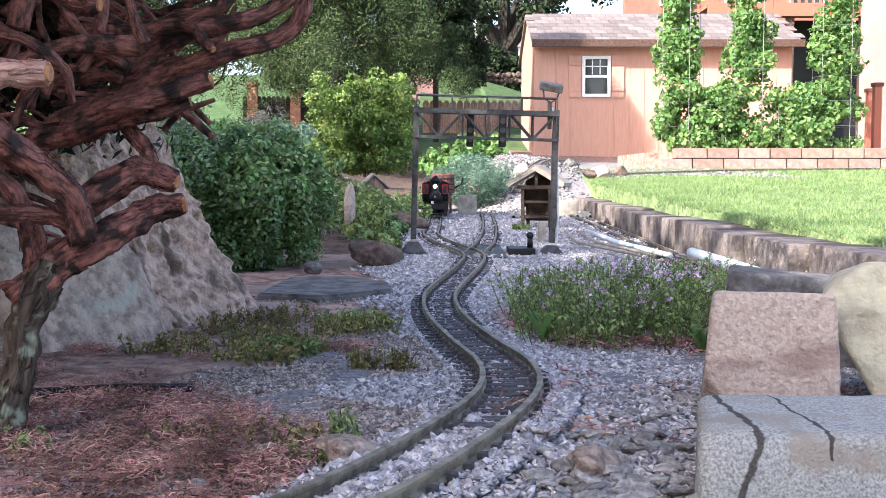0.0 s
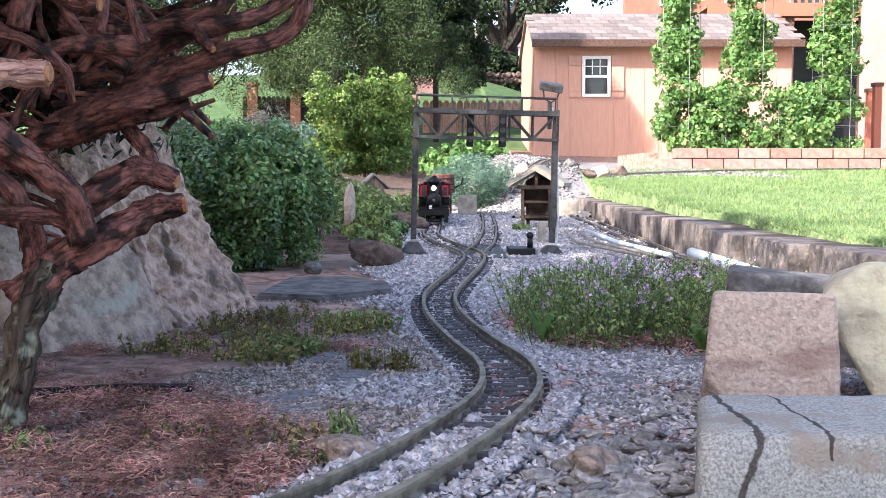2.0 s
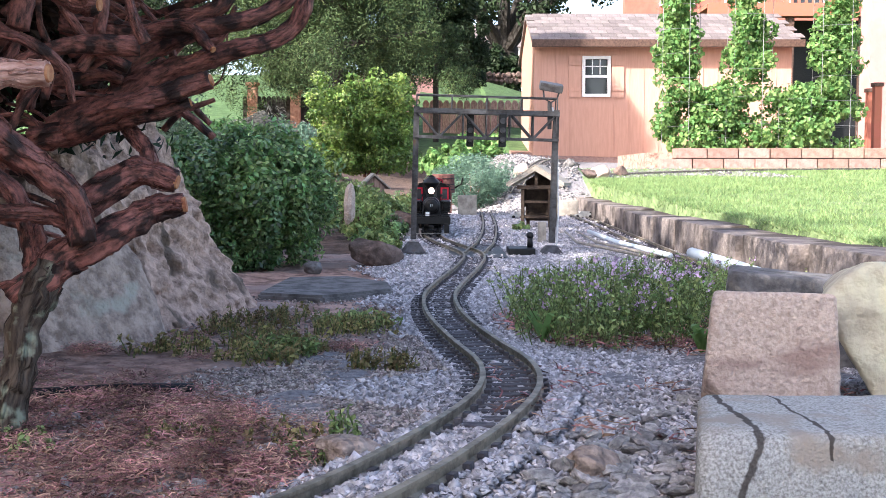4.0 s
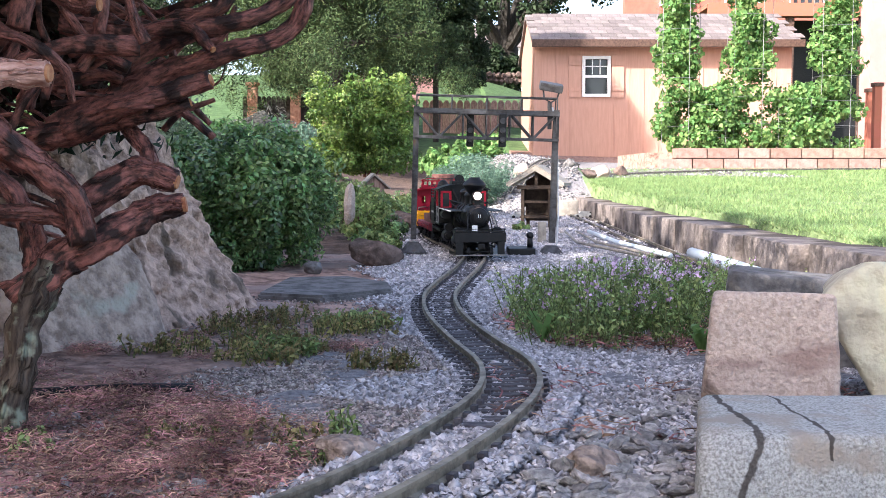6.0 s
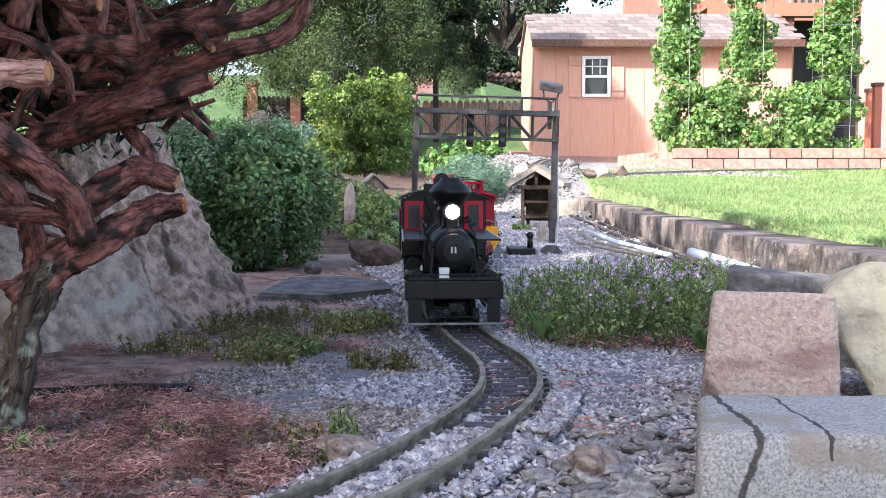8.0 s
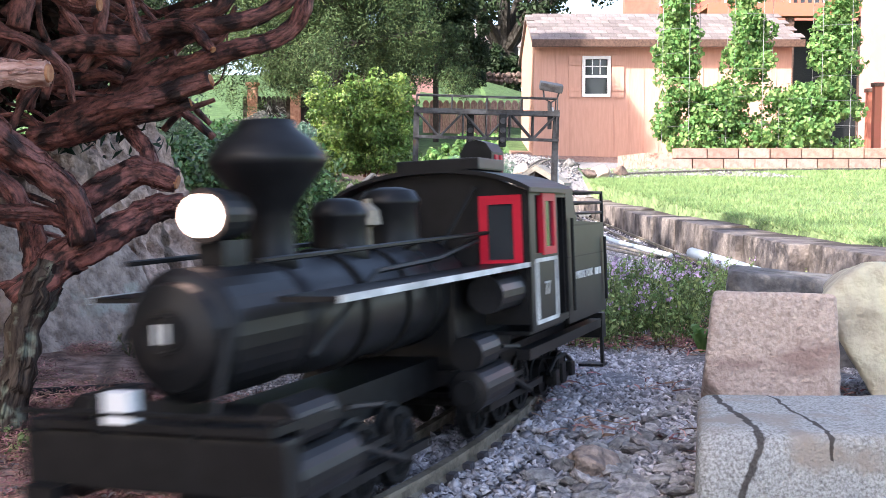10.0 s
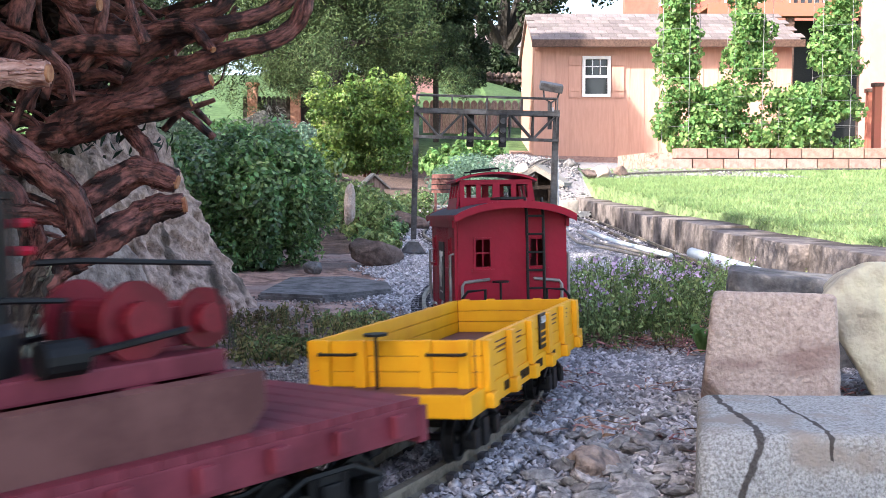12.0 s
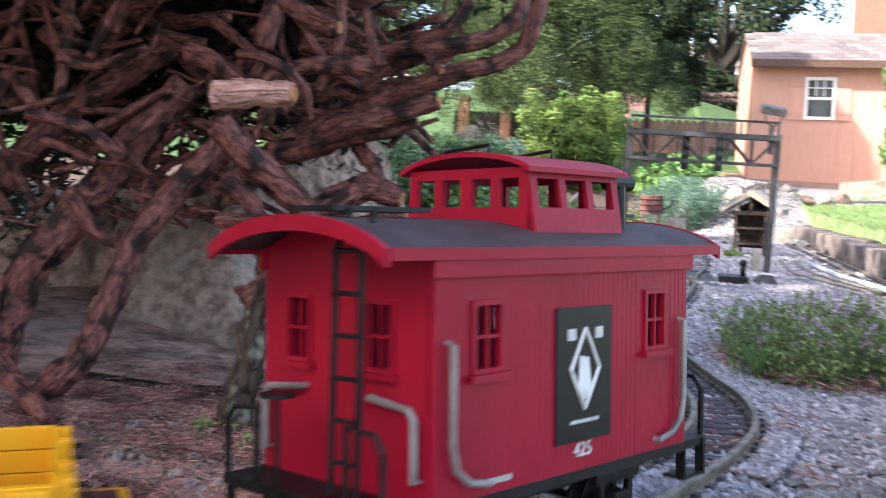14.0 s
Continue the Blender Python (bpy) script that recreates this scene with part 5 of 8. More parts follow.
for i, (x, y, rx, ry, n) in enumerate(((-0.245, 0.58, 0.045, 0.03, 16), (-0.125, 0.60, 0.05, 0.035, 26), (-0.06, 0.61, 0.008, 0.006, 7), (-0.075, 0.545, 0.02, 0.012, 8))):
    low_plant("weed", patch(n, x, y, rx, ry, 95 + i), (0.013, 0.010, 0.018, 0.008)[i], n * 20, 0.0042, 120 + i, M_SEDUM if i == 1 else M_HERB, "sparse small weeds on the needle litter", "plant", 0.6, 0, 1)
bm = bmesh.new()
tube(bm, [(x, y, land_z(x, y) + 0.005) for x, y in ((-0.44, 0.70), (-0.36, 0.705), (-0.29, 0.735), (-0.24, 0.755), (-0.188, 0.755))], 0.004, 10)
tagged(fill(bm, "drip_hose", M_BLACK, None, "", True), "black plastic irrigation hose on the soil", "hose")

shrub("leafy_shrub", (-0.385, 2.0, 0.125), (0.165, 0.20, 0.155), 36000, 0.0128, M_BUSH, "dense rounded green shrub with small glossy leaves", 31, clumps=170, spread=0.26)
shrub("box_hedge", (-0.318, 4.15, 0.36), (0.205, 0.2, 0.195), 46000, 0.016, M_BOX, "clipped yellow-green box hedge", 32, clumps=300, spread=0.2, boxy=0.92)
shrub("silver_shrub", (-0.90, 3.1, 0.24), (0.25, 0.22, 0.21), 9000, 0.022, M_SILVERLEAF, "loose grey-green narrow-leaved shrub", 33, clumps=90, spread=0.35, ratio=0.3)
shrub("tall_shrub", (-1.42, 4.4, 0.28), (0.44, 0.4, 0.28), 12000, 0.034, M_BUSH, "tall mixed green shrub", 34, clumps=90, spread=0.35)
shrub("leafy_shrub", (-0.70, 3.5, 0.17), (0.16, 0.14, 0.20), 4500, 0.022, M_BEAN, "light yellow-green upright shrub", 35, clumps=30, spread=0.4)
shrub("lavender_bush", (-0.82, 5.0, 0.36), (0.28, 0.2, 0.12), 4500, 0.03, M_GREYPLANT, "grey-mauve bushy lavender plant", 36, clumps=50, ratio=0.2)
shrub("dwarf_spruce", (-0.66, 4.8, 0.33), (0.11, 0.11, 0.1), 2600, 0.02, M_BLUEGREEN, "small blue-green dwarf spruce", 37, clumps=30, ratio=0.3)
shrub("leafy_shrub", (0.02, 6.2, 0.25), (0.16, 0.15, 0.12), 2500, 0.04, M_BEAN, "bright green leafy plant", 38, clumps=30)
shrub("leafy_shrub", (0.28, 7.4, 0.38), (0.22, 0.15, 0.12), 2600, 0.04, M_BEAN, "bright green leafy plant", 39, clumps=30)
shrub("creeping_juniper", (0.15, 5.3, 0.14), (0.24, 0.34, 0.13), 11000, 0.022, M_BLUEGREEN, "mat of creeping blue-green juniper", 40, clumps=80, spread=0.25, ratio=0.25)
shrub("leafy_shrub", (-0.20, 2.55, 0.07), (0.07, 0.12, 0.06), 1800, 0.016, M_HERB, "small green plant on the bank", 41, clumps=25)
shrub("leafy_shrub", (-0.135, 2.25, 0.02), (0.05, 0.07, 0.03), 900, 0.013, M_HERB, "small green plant on the bank", 42, clumps=15)
shrub("leafy_shrub", (-0.20, 3.2, 0.07), (0.08, 0.12, 0.045), 1500, 0.02, M_HERB, "small green plant on the bank", 43, clumps=25)
shrub("leafy_shrub", (-0.15, 3.9, 0.03), (0.10, 0.2, 0.05), 2200, 0.018, M_HERB, "low green plants beside the back track", 47, clumps=40)
shrub("leafy_shrub", (-0.30, 2.9, 0.09), (0.10, 0.14, 0.06), 2200, 0.016, M_HERB, "low green plants on the bank", 48, clumps=40)
for i, (x, y, rx, rz) in enumerate(((-2.35, 9.0, 0.60, 0.30), (-1.55, 9.6, 0.45, 0.20), (-1.0, 7.6, 0.40, 0.16), (-1.9, 7.0, 0.5, 0.22), (-3.2, 10.5, 0.7, 0.4))):
    shrub("mixed_shrub", (x, y, land_z(x, y) + rz * 0.8), (rx, rx * 0.7, rz), 9000, 0.045, (M_BUSH, M_SILVERLEAF, M_HERB)[i % 3], "mixed leafy border shrub", 160 + i, clumps=80)
for i, (x, y, r) in enumerate(((-0.28, 4.8, 0.10), (-0.48, 5.3, 0.13), (-0.12, 5.6, 0.09), (-0.70, 4.6, 0.14), (-0.17, 2.42, 0.05), (-0.27, 3.25, 0.09), (-0.16, 2.85, 0.06), (-0.36, 3.7, 0.10))):
    shrub("leafy_shrub", (x, y, land_z(x, y) + r * 0.5), (r, r * 1.3, r * 0.7), 1500, 0.013, M_HERB if i % 2 else M_BUSH, "small green plant on the bank", 140 + i, clumps=28)
shrub("leafy_shrub", (0.26, 3.35, -0.005), (0.035, 0.06, 0.015), 600, 0.014, M_HERB, "low green plant beside the side track", 46, clumps=15)


# ---- lawn ----
def lawn_grass():
    g = np.random.default_rng(55)
    n = 90000
    y = 1.3 + 7.5 * g.uniform(0, 1, n) ** 1.6
    x = wall_x(y) + 0.056 + g.uniform(0, 1, n) ** 1.5 * (0.15 + 0.36 * y)
    k = 0.45 * y / 3 + 0.55
    b = np.stack([x, y, land(x, y) - 0.002], 1)
    a = g.uniform(0, 2 * math.pi, n)
    w = np.stack([np.cos(a), np.sin(a), np.zeros(n)], 1) * (0.0016 * k)[:, None]
    t = b + np.stack([g.normal(0, 0.008, n), g.normal(0, 0.008, n), 0.012 * g.uniform(0.5, 1.3, n)], 1) * k[:, None]
    V = np.stack([b - w, b + w, t], 1).reshape(-1, 3)
    tagged(arrays("lawn_grass", V, np.arange(n * 3).reshape(-1, 3), M_GRASS), "short sunlit green lawn grass", "grass", kind="stuff")


lawn_grass()


# ---- railway hut, models ----
def build_hut():
    t = thing("model_station_hut", pose(0.330, 3.5, 0.012, 0, 0, -16) @ Matrix.Scale(1.3, 4), "small open wooden shelter with a pale gabled roof", "model building")
    for s in (-1, 1):
        for e in (-1, 1):
            bm = bmesh.new()
            box(bm, (s * 0.036, e * 0.036, 0.035), (0.008, 0.008, 0.115))
            part("corner_post", bm, M_SHADEDWOOD, t)
        bm = bmesh.new()
        slab(bm, [(0, 0.146), (s * 0.076, 0.099), (s * 0.076, 0.093), (0, 0.139)], "y", -0.058, 0.058)
        part("roof", bm, M_WEATHER, t)
        for k in range(6):
            bm = bmesh.new()
            q = (k + 0.5) / 6
            box(bm, (s * 0.076 * q, 0, 0.1485 - 0.048 * q), (0.0142, 0.118, 0.002), pose(0, 0, 0, 0, s * 32, 0))
            part("roof_board", bm, M_WEATHER, t)
        bm = bmesh.new()
        slab(bm, [(0, 0.139), (s * 0.072, 0.0945), (s * 0.072, 0.090), (0, 0.132)], "y", -0.058, -0.053)
        part("barge_board", bm, M_WEATHER, t)
        quick_box(t, "side_wall", M_SHADEDWOOD, ((s * 0.040, 0.0, 0.065), (0.003, 0.062, 0.055)))
    bm = bmesh.new()
    slab(bm, [(-0.042, 0.0), (0.042, 0.0), (0.042, 0.105), (0, 0.132), (-0.042, 0.105)], "y", 0.030, 0.034)
    part("back_wall", bm, M_SHADEDWOOD, t)
    quick_box(t, "cross_beam", M_SHADEDWOOD, ((0, -0.040, 0.090), (0.10, 0.006, 0.010)))
    quick_box(t, "king_post", M_SHADEDWOOD, ((0, -0.040, 0.112), (0.008, 0.005, 0.035)))
    quick_box(t, "counter", M_SHADEDWOOD, ((0, -0.030, 0.052), (0.072, 0.018, 0.006)))
    quick_box(t, "floor", M_SHADEDWOOD, ((0, 0, 0.012), (0.085, 0.075, 0.006)))


# Brown old wood, darkened further to paint in the shade under the hut roof.
M_SHADEDWOOD = mat("shaded_old_wood", (0.085, 0.06, 0.045), 0.9, dark=(0.04, 0.028, 0.022), scale=40, stretch=(1, 6, 1), bump=0.4)


def quick_box(parent, name, material, *boxes):
    bm = bmesh.new()
    for c, s in boxes:
        box(bm, c, s)
    return part(name, bm, material, parent)


build_hut()


def build_car(x, y, rz):
    t = thing("model_car", pose(x, y, -0.010, 0, 0, rz), "small pale grey model saloon car", "model car", "model cars")
    bm = bmesh.new()
    slab(bm, [(-0.042, 0.006), (0.042, 0.006), (0.043, 0.016), (0.026, 0.0185), (0.014, 0.029), (-0.018, 0.029), (-0.030, 0.0185), (-0.043, 0.017)], "x", -0.018, 0.018)
    bmesh.ops.bevel(bm, geom=bm.edges[:], offset=0.002, segments=2, affect="EDGES")
    part("body", bm, M_CAR, t)
    quick_box(t, "windscreen", M_GLASS, ((0, -0.0245 + 0.003, 0.0235), (0.028, 0.009, 0.007)))
    for s in (-1, 1):
        for e in (-1, 1):
            bm = bmesh.new()
            rod(bm, (s * 0.013, e * 0.027, 0.007), (s * 0.0185, e * 0.027, 0.007), 0.007, seg=14)
            part("wheel", bm, M_BLACK, t)
        quick_box(t, "headlamp", M_WHITE, ((s * 0.012, -0.0435, 0.0135), (0.006, 0.002, 0.004)))


build_car(0.325, 4.25, 76)
build_car(0.60, 4.3, 70)


def build_water_tank():
    t = thing("model_water_tank", pose(0.0, 4.75, -0.01), "brown wooden model water tank on a timber stand", "model water tower")
    bm = bmesh.new()
    lathe(bm, [(0.0, 0.10), (0.055, 0.10), (0.053, 0.185), (0.045, 0.187), (0.0, 0.187)], 20)
    tank = part("tub", bm, M_BROWN, t)
    for z in (0.115, 0.14, 0.165):
        bm = bmesh.new()
        lathe(bm, [(0.0555, z - 0.002), (0.056, z), (0.0555, z + 0.002)], 20)
        part("hoop", bm, M_IRON, tank)
    for s in (-1, 1):
        for e in (-1, 1):
            quick_box(t, "leg", M_BROWN, ((s * 0.035, e * 0.035, 0.05), (0.01, 0.01, 0.1)))
    bm = bmesh.new()
    tube(bm, [(0.05, 0, 0.12), (0.085, -0.01, 0.14), (0.092, -0.012, 0.17)], 0.004, 8)
    part("spout", bm, M_IRON, t)
    quick_box(t, "pump_box", M_WEATHER, ((0.11, -0.1, 0.045), (0.085, 0.07, 0.09)))


build_water_tank()


def build_post(x, y, h, r, label, name="garden_post", material=None, category="post"):
    bm = bmesh.new()
    box(bm, (0, 0, h / 2), (r * 2, r * 2, h), bevel=r * 0.2)
    tagged(fill(bm, name, material or M_WEATHER, None, "", False, pose(x, y, land_z(x, y))), label, category)


build_post(0.265, 2.72, 0.058, 0.011, "short weathered wooden post beside the hut")
build_post(0.545, 4.55, 0.075, 0.055, "squat sawn timber block beside the kerb", "timber_block", M_WEATHER, "block")
for i in range(3):
    bm = bmesh.new()
    tube(bm, [(0.36 + i * 0.035, 3.0, 0.004), (0.33 + i * 0.05, 2.5, 0.004), (0.40 + i * 0.03, 2.05, 0.006)], 0.0035 + 0.002 * (i == 2), 8)
    tagged(fill(bm, "garden_cable", M_PVC if i == 2 else M_WEATHER, None, "", True), "pale cable lying on the gravel beside the siding", "cable")
bh = thing("bird_house", pose(-0.245, 3.55, 0.115, 0, 0, 12), "small weathered birdhouse with a gabled roof", "birdhouse")
for s in (-1, 1):
    bm = bmesh.new()
    slab(bm, [(0, 0.062), (s * 0.055, 0.012), (s * 0.055, 0.006), (0, 0.054)], "y", -0.05, 0.05)
    part("roof", bm, M_WEATHER, bh)
bm = bmesh.new()
slab(bm, [(-0.035, -0.06), (0.035, -0.06), (0.035, 0.018), (0, 0.05), (-0.035, 0.018)], "y", -0.035, 0.035)
part("body", bm, M_FENCE, bh)

# upper loop on the bank
LINE_UPPER = [(0.36, 5.15), (0.50, 5.6), (0.85, 6.3), (1.5, 7.0), (2.3, 7.5), (3.3, 7.7)]


def upper_loop():
    line = smooth_line(LINE_UPPER, 0.02, 9)
    t = thing("model_railway_track", Matrix(), "dark track curving over the stone bank", "model railway track")
    for side in (-1, 1):
        bm = bmesh.new()
        pts = []
        for s in np.arange(0, line[0][-1], 0.06):
            p, d = on_line(line, s), heading(line, s)
            q = p + Vector((d.y, -d.x, 0)) * side * 0.0217
            pts.append((q.x, q.y, land_z(p.x, p.y) + 0.022))
        tube(bm, pts, 0.004, 6)
        part("rail", bm, M_RAIL, t)
    first = None
    for s in np.arange(0.02, line[0][-1], 0.034):
        p, d = on_line(line, s), heading(line, s)
        m = pose(p.x, p.y, land_z(p.x, p.y) + 0.026, 0, 0, math.degrees(math.atan2(d.y, d.x)) - 90)
        if first is None:
            first = part("tie", tie_mesh(), M_TIE, t)
            first.matrix_basis = m
        else:
            again(first, "tie", t, m)


upper_loop()


# ---- the distance ----
def picket_fence(x0, x1, y, z0, z1, w, label, material):
    t = thing("picket_fence", pose(0, y, 0), label, "fence")
    first, x = None, x0
    while x < x1:
        if first is None:
            bm = bmesh.new()
            slab(bm, [(-w * 0.47, z0), (w * 0.47, z0), (w * 0.47, z1 - w * 0.4), (w * 0.2, z1), (-w * 0.2, z1), (-w * 0.47, z1 - w * 0.4)], "y", -0.01, 0.01)
            first = part("picket", bm, material, t)
            first.matrix_basis = pose(x, 0, 0)
        else:
            again(first, "picket", t, pose(x, 0, 0))
        x += w
    for z in (z0 + 0.2, z1 - 0.2):
        quick_box(t, "fence_rail", material, (((x0 + x1) / 2, 0.03, z), (x1 - x0, 0.04, 0.08)))


picket_fence(-0.3, 1.55, 18.0, 0.7, 1.50, 0.12, "weathered reddish picket fence on the slope", M_FENCE)
picket_fence(-3.1, -1.9, 16.05, 0.5, 1.42, 0.075, "dark picket fence between brick pillars", M_OAK)
for x, zt in ((-2.97, 1.58), (-2.30, 1.46)):
    t = thing("brick_pillar", pose(x, 16.0, 0), "tan brick gate pillar with a cap", "pillar", "gate pillars")
    quick_box(t, "shaft", M_BRICKP, ((0, 0, zt / 2 + 0.2), (0.15, 0.15, zt - 0.4)))
    quick_box(t, "cap", M_BRICKP, ((0, 0, zt + 0.022), (0.20, 0.20, 0.045)))
stonewall = thing("stone_wall", Matrix(), "low dark rubble wall along the hill", "wall")
rnd_ = random.Random(6)
wall_mesh = None
for i in range(44):
    x = -0.4 + i * 0.07
    m = pose(x, 30 + rnd_.uniform(-0.1, 0.1), 2.95 + (i % 2) * 0.16 + rnd_.uniform(-0.03, 0.03), 0, 0, rnd_.uniform(0, 360))
    if wall_mesh is None:
        wall_mesh = part("wall_stone", rock_bm((0.22, 0.2, 0.2), 77, 2), M_BROWNROCK, stonewall)
        wall_mesh.matrix_basis = m
    else:
        again(wall_mesh, "wall_stone", stonewall, m)


def oak():
    t = thing("oak_tree", pose(1.95, 33.0, 2.6), "large dark spreading oak tree against the sky", "tree")
    bm = bmesh.new()
    tube(bm, [(0, 0, -0.3), (-0.05, 0, 0.8), (0.05, 0, 1.6), (-0.1, 0, 2.4)], [0.55, 0.45, 0.42, 0.35], 12)
    tr = part("trunk", bm, M_OAK, t, smooth=True)
    g = np.random.default_rng(61)
    c = []
    for i in range(16):
        a = g.uniform(0, 6.28)
        e = np.array([math.cos(a) * g.uniform(0.6, 3.0), math.sin(a) * 2, g.uniform(2.6, 5.0)])
        bm = bmesh.new()
        tube(bm, [(0, 0, 1.5), tuple(e * [0.4, 0.4, 0.7]), tuple(e)], [0.2, 0.12, 0.05], 6)
        part("bough", bm, M_OAK, t)
        for k in range(6):
            c.append(e + g.normal(0, 0.5, 3) * [1, 1, 0.45])
    v, f = leaves(9000, np.array(c), 0.5, 0.17, 62, 0.2, 0.6)
    arrays("crown", v, f, M_DARKFIR, t)


oak()
shrub("dark_hedge", (1.55, 31.5, 3.3), (1.1, 0.6, 0.75), 5000, 0.2, M_DARKFIR, "dark hedge below the oak", 63, clumps=60, stems=3)
shrub("dark_hedge", (0.1, 28.5, 3.4), (1.1, 0.6, 1.0), 5000, 0.2, M_DARKFIR, "dark hedge on the hill", 64, clumps=60, stems=3)


def far_house(x, y, z, w, d, h, label, wall, roof):
    t = thing("house", pose(x, y, z), label, "house")
    quick_box(t, "wall", wall, ((0, 0, h / 2), (w, d, h)))
    bm = bmesh.new()
    slab(bm, [(-d / 2 - 0.3, h), (d / 2 + 0.3, h), (0, h + d * 0.28)], "x", -w / 2 - 0.3, w / 2 + 0.3)
    part("roof", bm, roof, t)
    for k in (-1, 0, 1):
        win = quick_box(t, "window", M_WHITE, ((k * w * 0.3, -d / 2 - 0.02, h * 0.6), (w * 0.14, 0.06, h * 0.3)))
        quick_box(win, "pane", M_GLASS, ((k * w * 0.3, -d / 2 - 0.055, h * 0.6), (w * 0.115, 0.02, h * 0.25)))


far_house(2.6, 60.0, land_z(2.6, 60) - 0.2, 8.0, 6.0, 5.0, "pale distant house with a grey roof", M_WHITE, M_SHINGLE)
far_house(-14.5, 48.0, land_z(-14.5, 48) - 0.2, 7.0, 6.0, 2.6, "white distant house behind the trees", M_WHITE, M_SHINGLE)
far_house(-6.8, 52.0, land_z(-6.8, 52) - 0.2, 3.0, 4.0, 2.4, "small white distant house behind the pine", M_WHITE, M_TRIM)


def deck_house():
    t = thing("deck_house", pose(0, 21.0, 0), "salmon house with a redwood deck above dark posts", "house")
    quick_box(t, "wall", M_HOUSE, ((9.5, 3.0, 4.2), (10.6, 0.3, 5.4)))
    # A near-black sheet stands in for the shade below the deck.
    quick_box(t, "under_deck_sheet", M_DECKSHADE, ((7.8, 1.5, 1.9), (4.4, 0.2, 3.3)))
    quick_box(t, "deck_beam", M_REDWOOD, ((7.3, 0, 3.55), (3.8, 0.15, 0.26)))
    quick_box(t, "deck_floor", M_REDWOOD, ((7.3, 0.75, 3.65), (3.8, 1.4, 0.08)))
    for i in range(26):
        quick_box(t, "baluster", M_REDWOOD, ((5.5 + i * 0.145, -0.02, 4.15), (0.05, 0.04, 0.95)))
    quick_box(t, "deck_rail", M_REDWOOD, ((7.3, -0.02, 4.65), (3.8, 0.1, 0.08)))
    for x in (5.6, 7.1, 8.6):
        quick_box(t, "deck_post", M_TRIM, ((x, 0.1, 1.9), (0.14, 0.14, 3.1)))
    for k in range(3):
        win = quick_box(t, "window", M_WHITE, ((5.4 + k * 1.5, 2.82, 4.6), (0.8, 0.06, 1.0)))
        quick_box(win, "pane", M_GLASS, ((5.4 + k * 1.5, 2.78, 4.6), (0.7, 0.02, 0.9)))
    bm = bmesh.new()
    slab(bm, [(2.2, 6.8), (9.0, 6.8), (5.6, 9.0)], "x", 3.8, 15)
    part("roof", bm, M_SHINGLE, t)
    p = thing("house_wing", pose(5.15, 12.4, 0), "pale pink stucco house wall", "house")
    quick_box(p, "wall", M_PINK, ((2.0, 0.15, 2.0), (4.0, 0.3, 4.4)))
    bm = bmesh.new()
    slab(bm, [(-0.25, 4.2), (0.55, 4.2), (0.15, 4.6)], "x", -0.1, 4.3)
    part("roof", bm, M_SHINGLE, p)


deck_house()
for x, y in ((4.53, 10.7), (4.75, 11.4)):
    t = thing("fence_post", pose(x, y, 0.2), "brown wooden fence post with a cap", "fence post", "fence posts")
    quick_box(t, "shaft", M_REDWOOD, ((0, 0, 0.45), (0.075, 0.075, 0.9)))
    quick_box(t, "cap", M_TRIM, ((0, 0, 0.92), (0.1, 0.1, 0.04)))
# ---- the train ----
LOCO_LEN, FLAT_LEN, GON_LEN, CAB_LEN = 0.46, 0.25, 0.285, 0.182
GAPS = (0.033, 0.030, 0.064)


def lettering(words, size, parent, m, material, name="lettering", thick=0.0003):
    """Raised letters in the built-in font, middle of the text at m."""
    cu = bpy.data.curves.new(name, "FONT")
    cu.body, cu.size, cu.extrude, cu.align_x, cu.align_y, cu.resolution_u = words, size, thick, "CENTER", "CENTER", 3
    tmp = new(name, cu)
    me = bpy.data.meshes.new_from_object(tmp)
    bpy.data.objects.remove(tmp)
    me.materials.clear()
    me.materials.append(material)
    ob = new(name, me)
    ob.parent, ob.matrix_basis = parent, m
    return ob


def on_side(x, y, z, side):
    """A plate upright on the side of a car, reading from outside."""
    return Matrix.Translation((x, y * side, z)) @ (pose(0, 0, 0, 90, 0, 180) if side > 0 else pose(0, 0, 0, 90, 0, 0))


def quick(parent, name, material, *boxes, bevel=0.0, label=""):
    bm = bmesh.new()
    for c, s in boxes:
        box(bm, c, s, bevel=bevel)
    return part(name, bm, material, parent, label)


def wheelset(parent, x, r, width=0.044, spokes=False):
    """An axle with two flanged wheels."""
    for s in (-1, 1):
        bm = bmesh.new()
        m = Matrix.Translation((x, s * width / 2, r)) @ Matrix.Rotation(math.pi / 2 * -s, 4, "X")
        lathe(bm, [(r * 1.12, -0.0012), (r * 1.12, 0), (r, 0.0005), (r, 0.005), (r * 0.82, 0.005), (r * 0.8, 0.0035), (r * 0.3, 0.0035), (r * 0.26, 0.0062), (0, 0.0062)], 20, m)
        wh = part("wheel", bm, M_IRON, parent, smooth=False)
        if spokes:
            for k in range(8):
                bm = bmesh.new()
                a = math.pi / 4 * k
                rod(bm, (x + math.cos(a) * r * 0.25, s * (width / 2 + 0.0045), r + math.sin(a) * r * 0.25), (x + math.cos(a) * r * 0.82, s * (width / 2 + 0.0045), r + math.sin(a) * r * 0.82), 0.0012, seg=5)
                part("spoke", bm, M_IRON, wh)
    bm = bmesh.new()
    rod(bm, (x, -width / 2, r), (x, width / 2, r), 0.002, seg=8)
    part("axle", bm, M_IRON, parent)


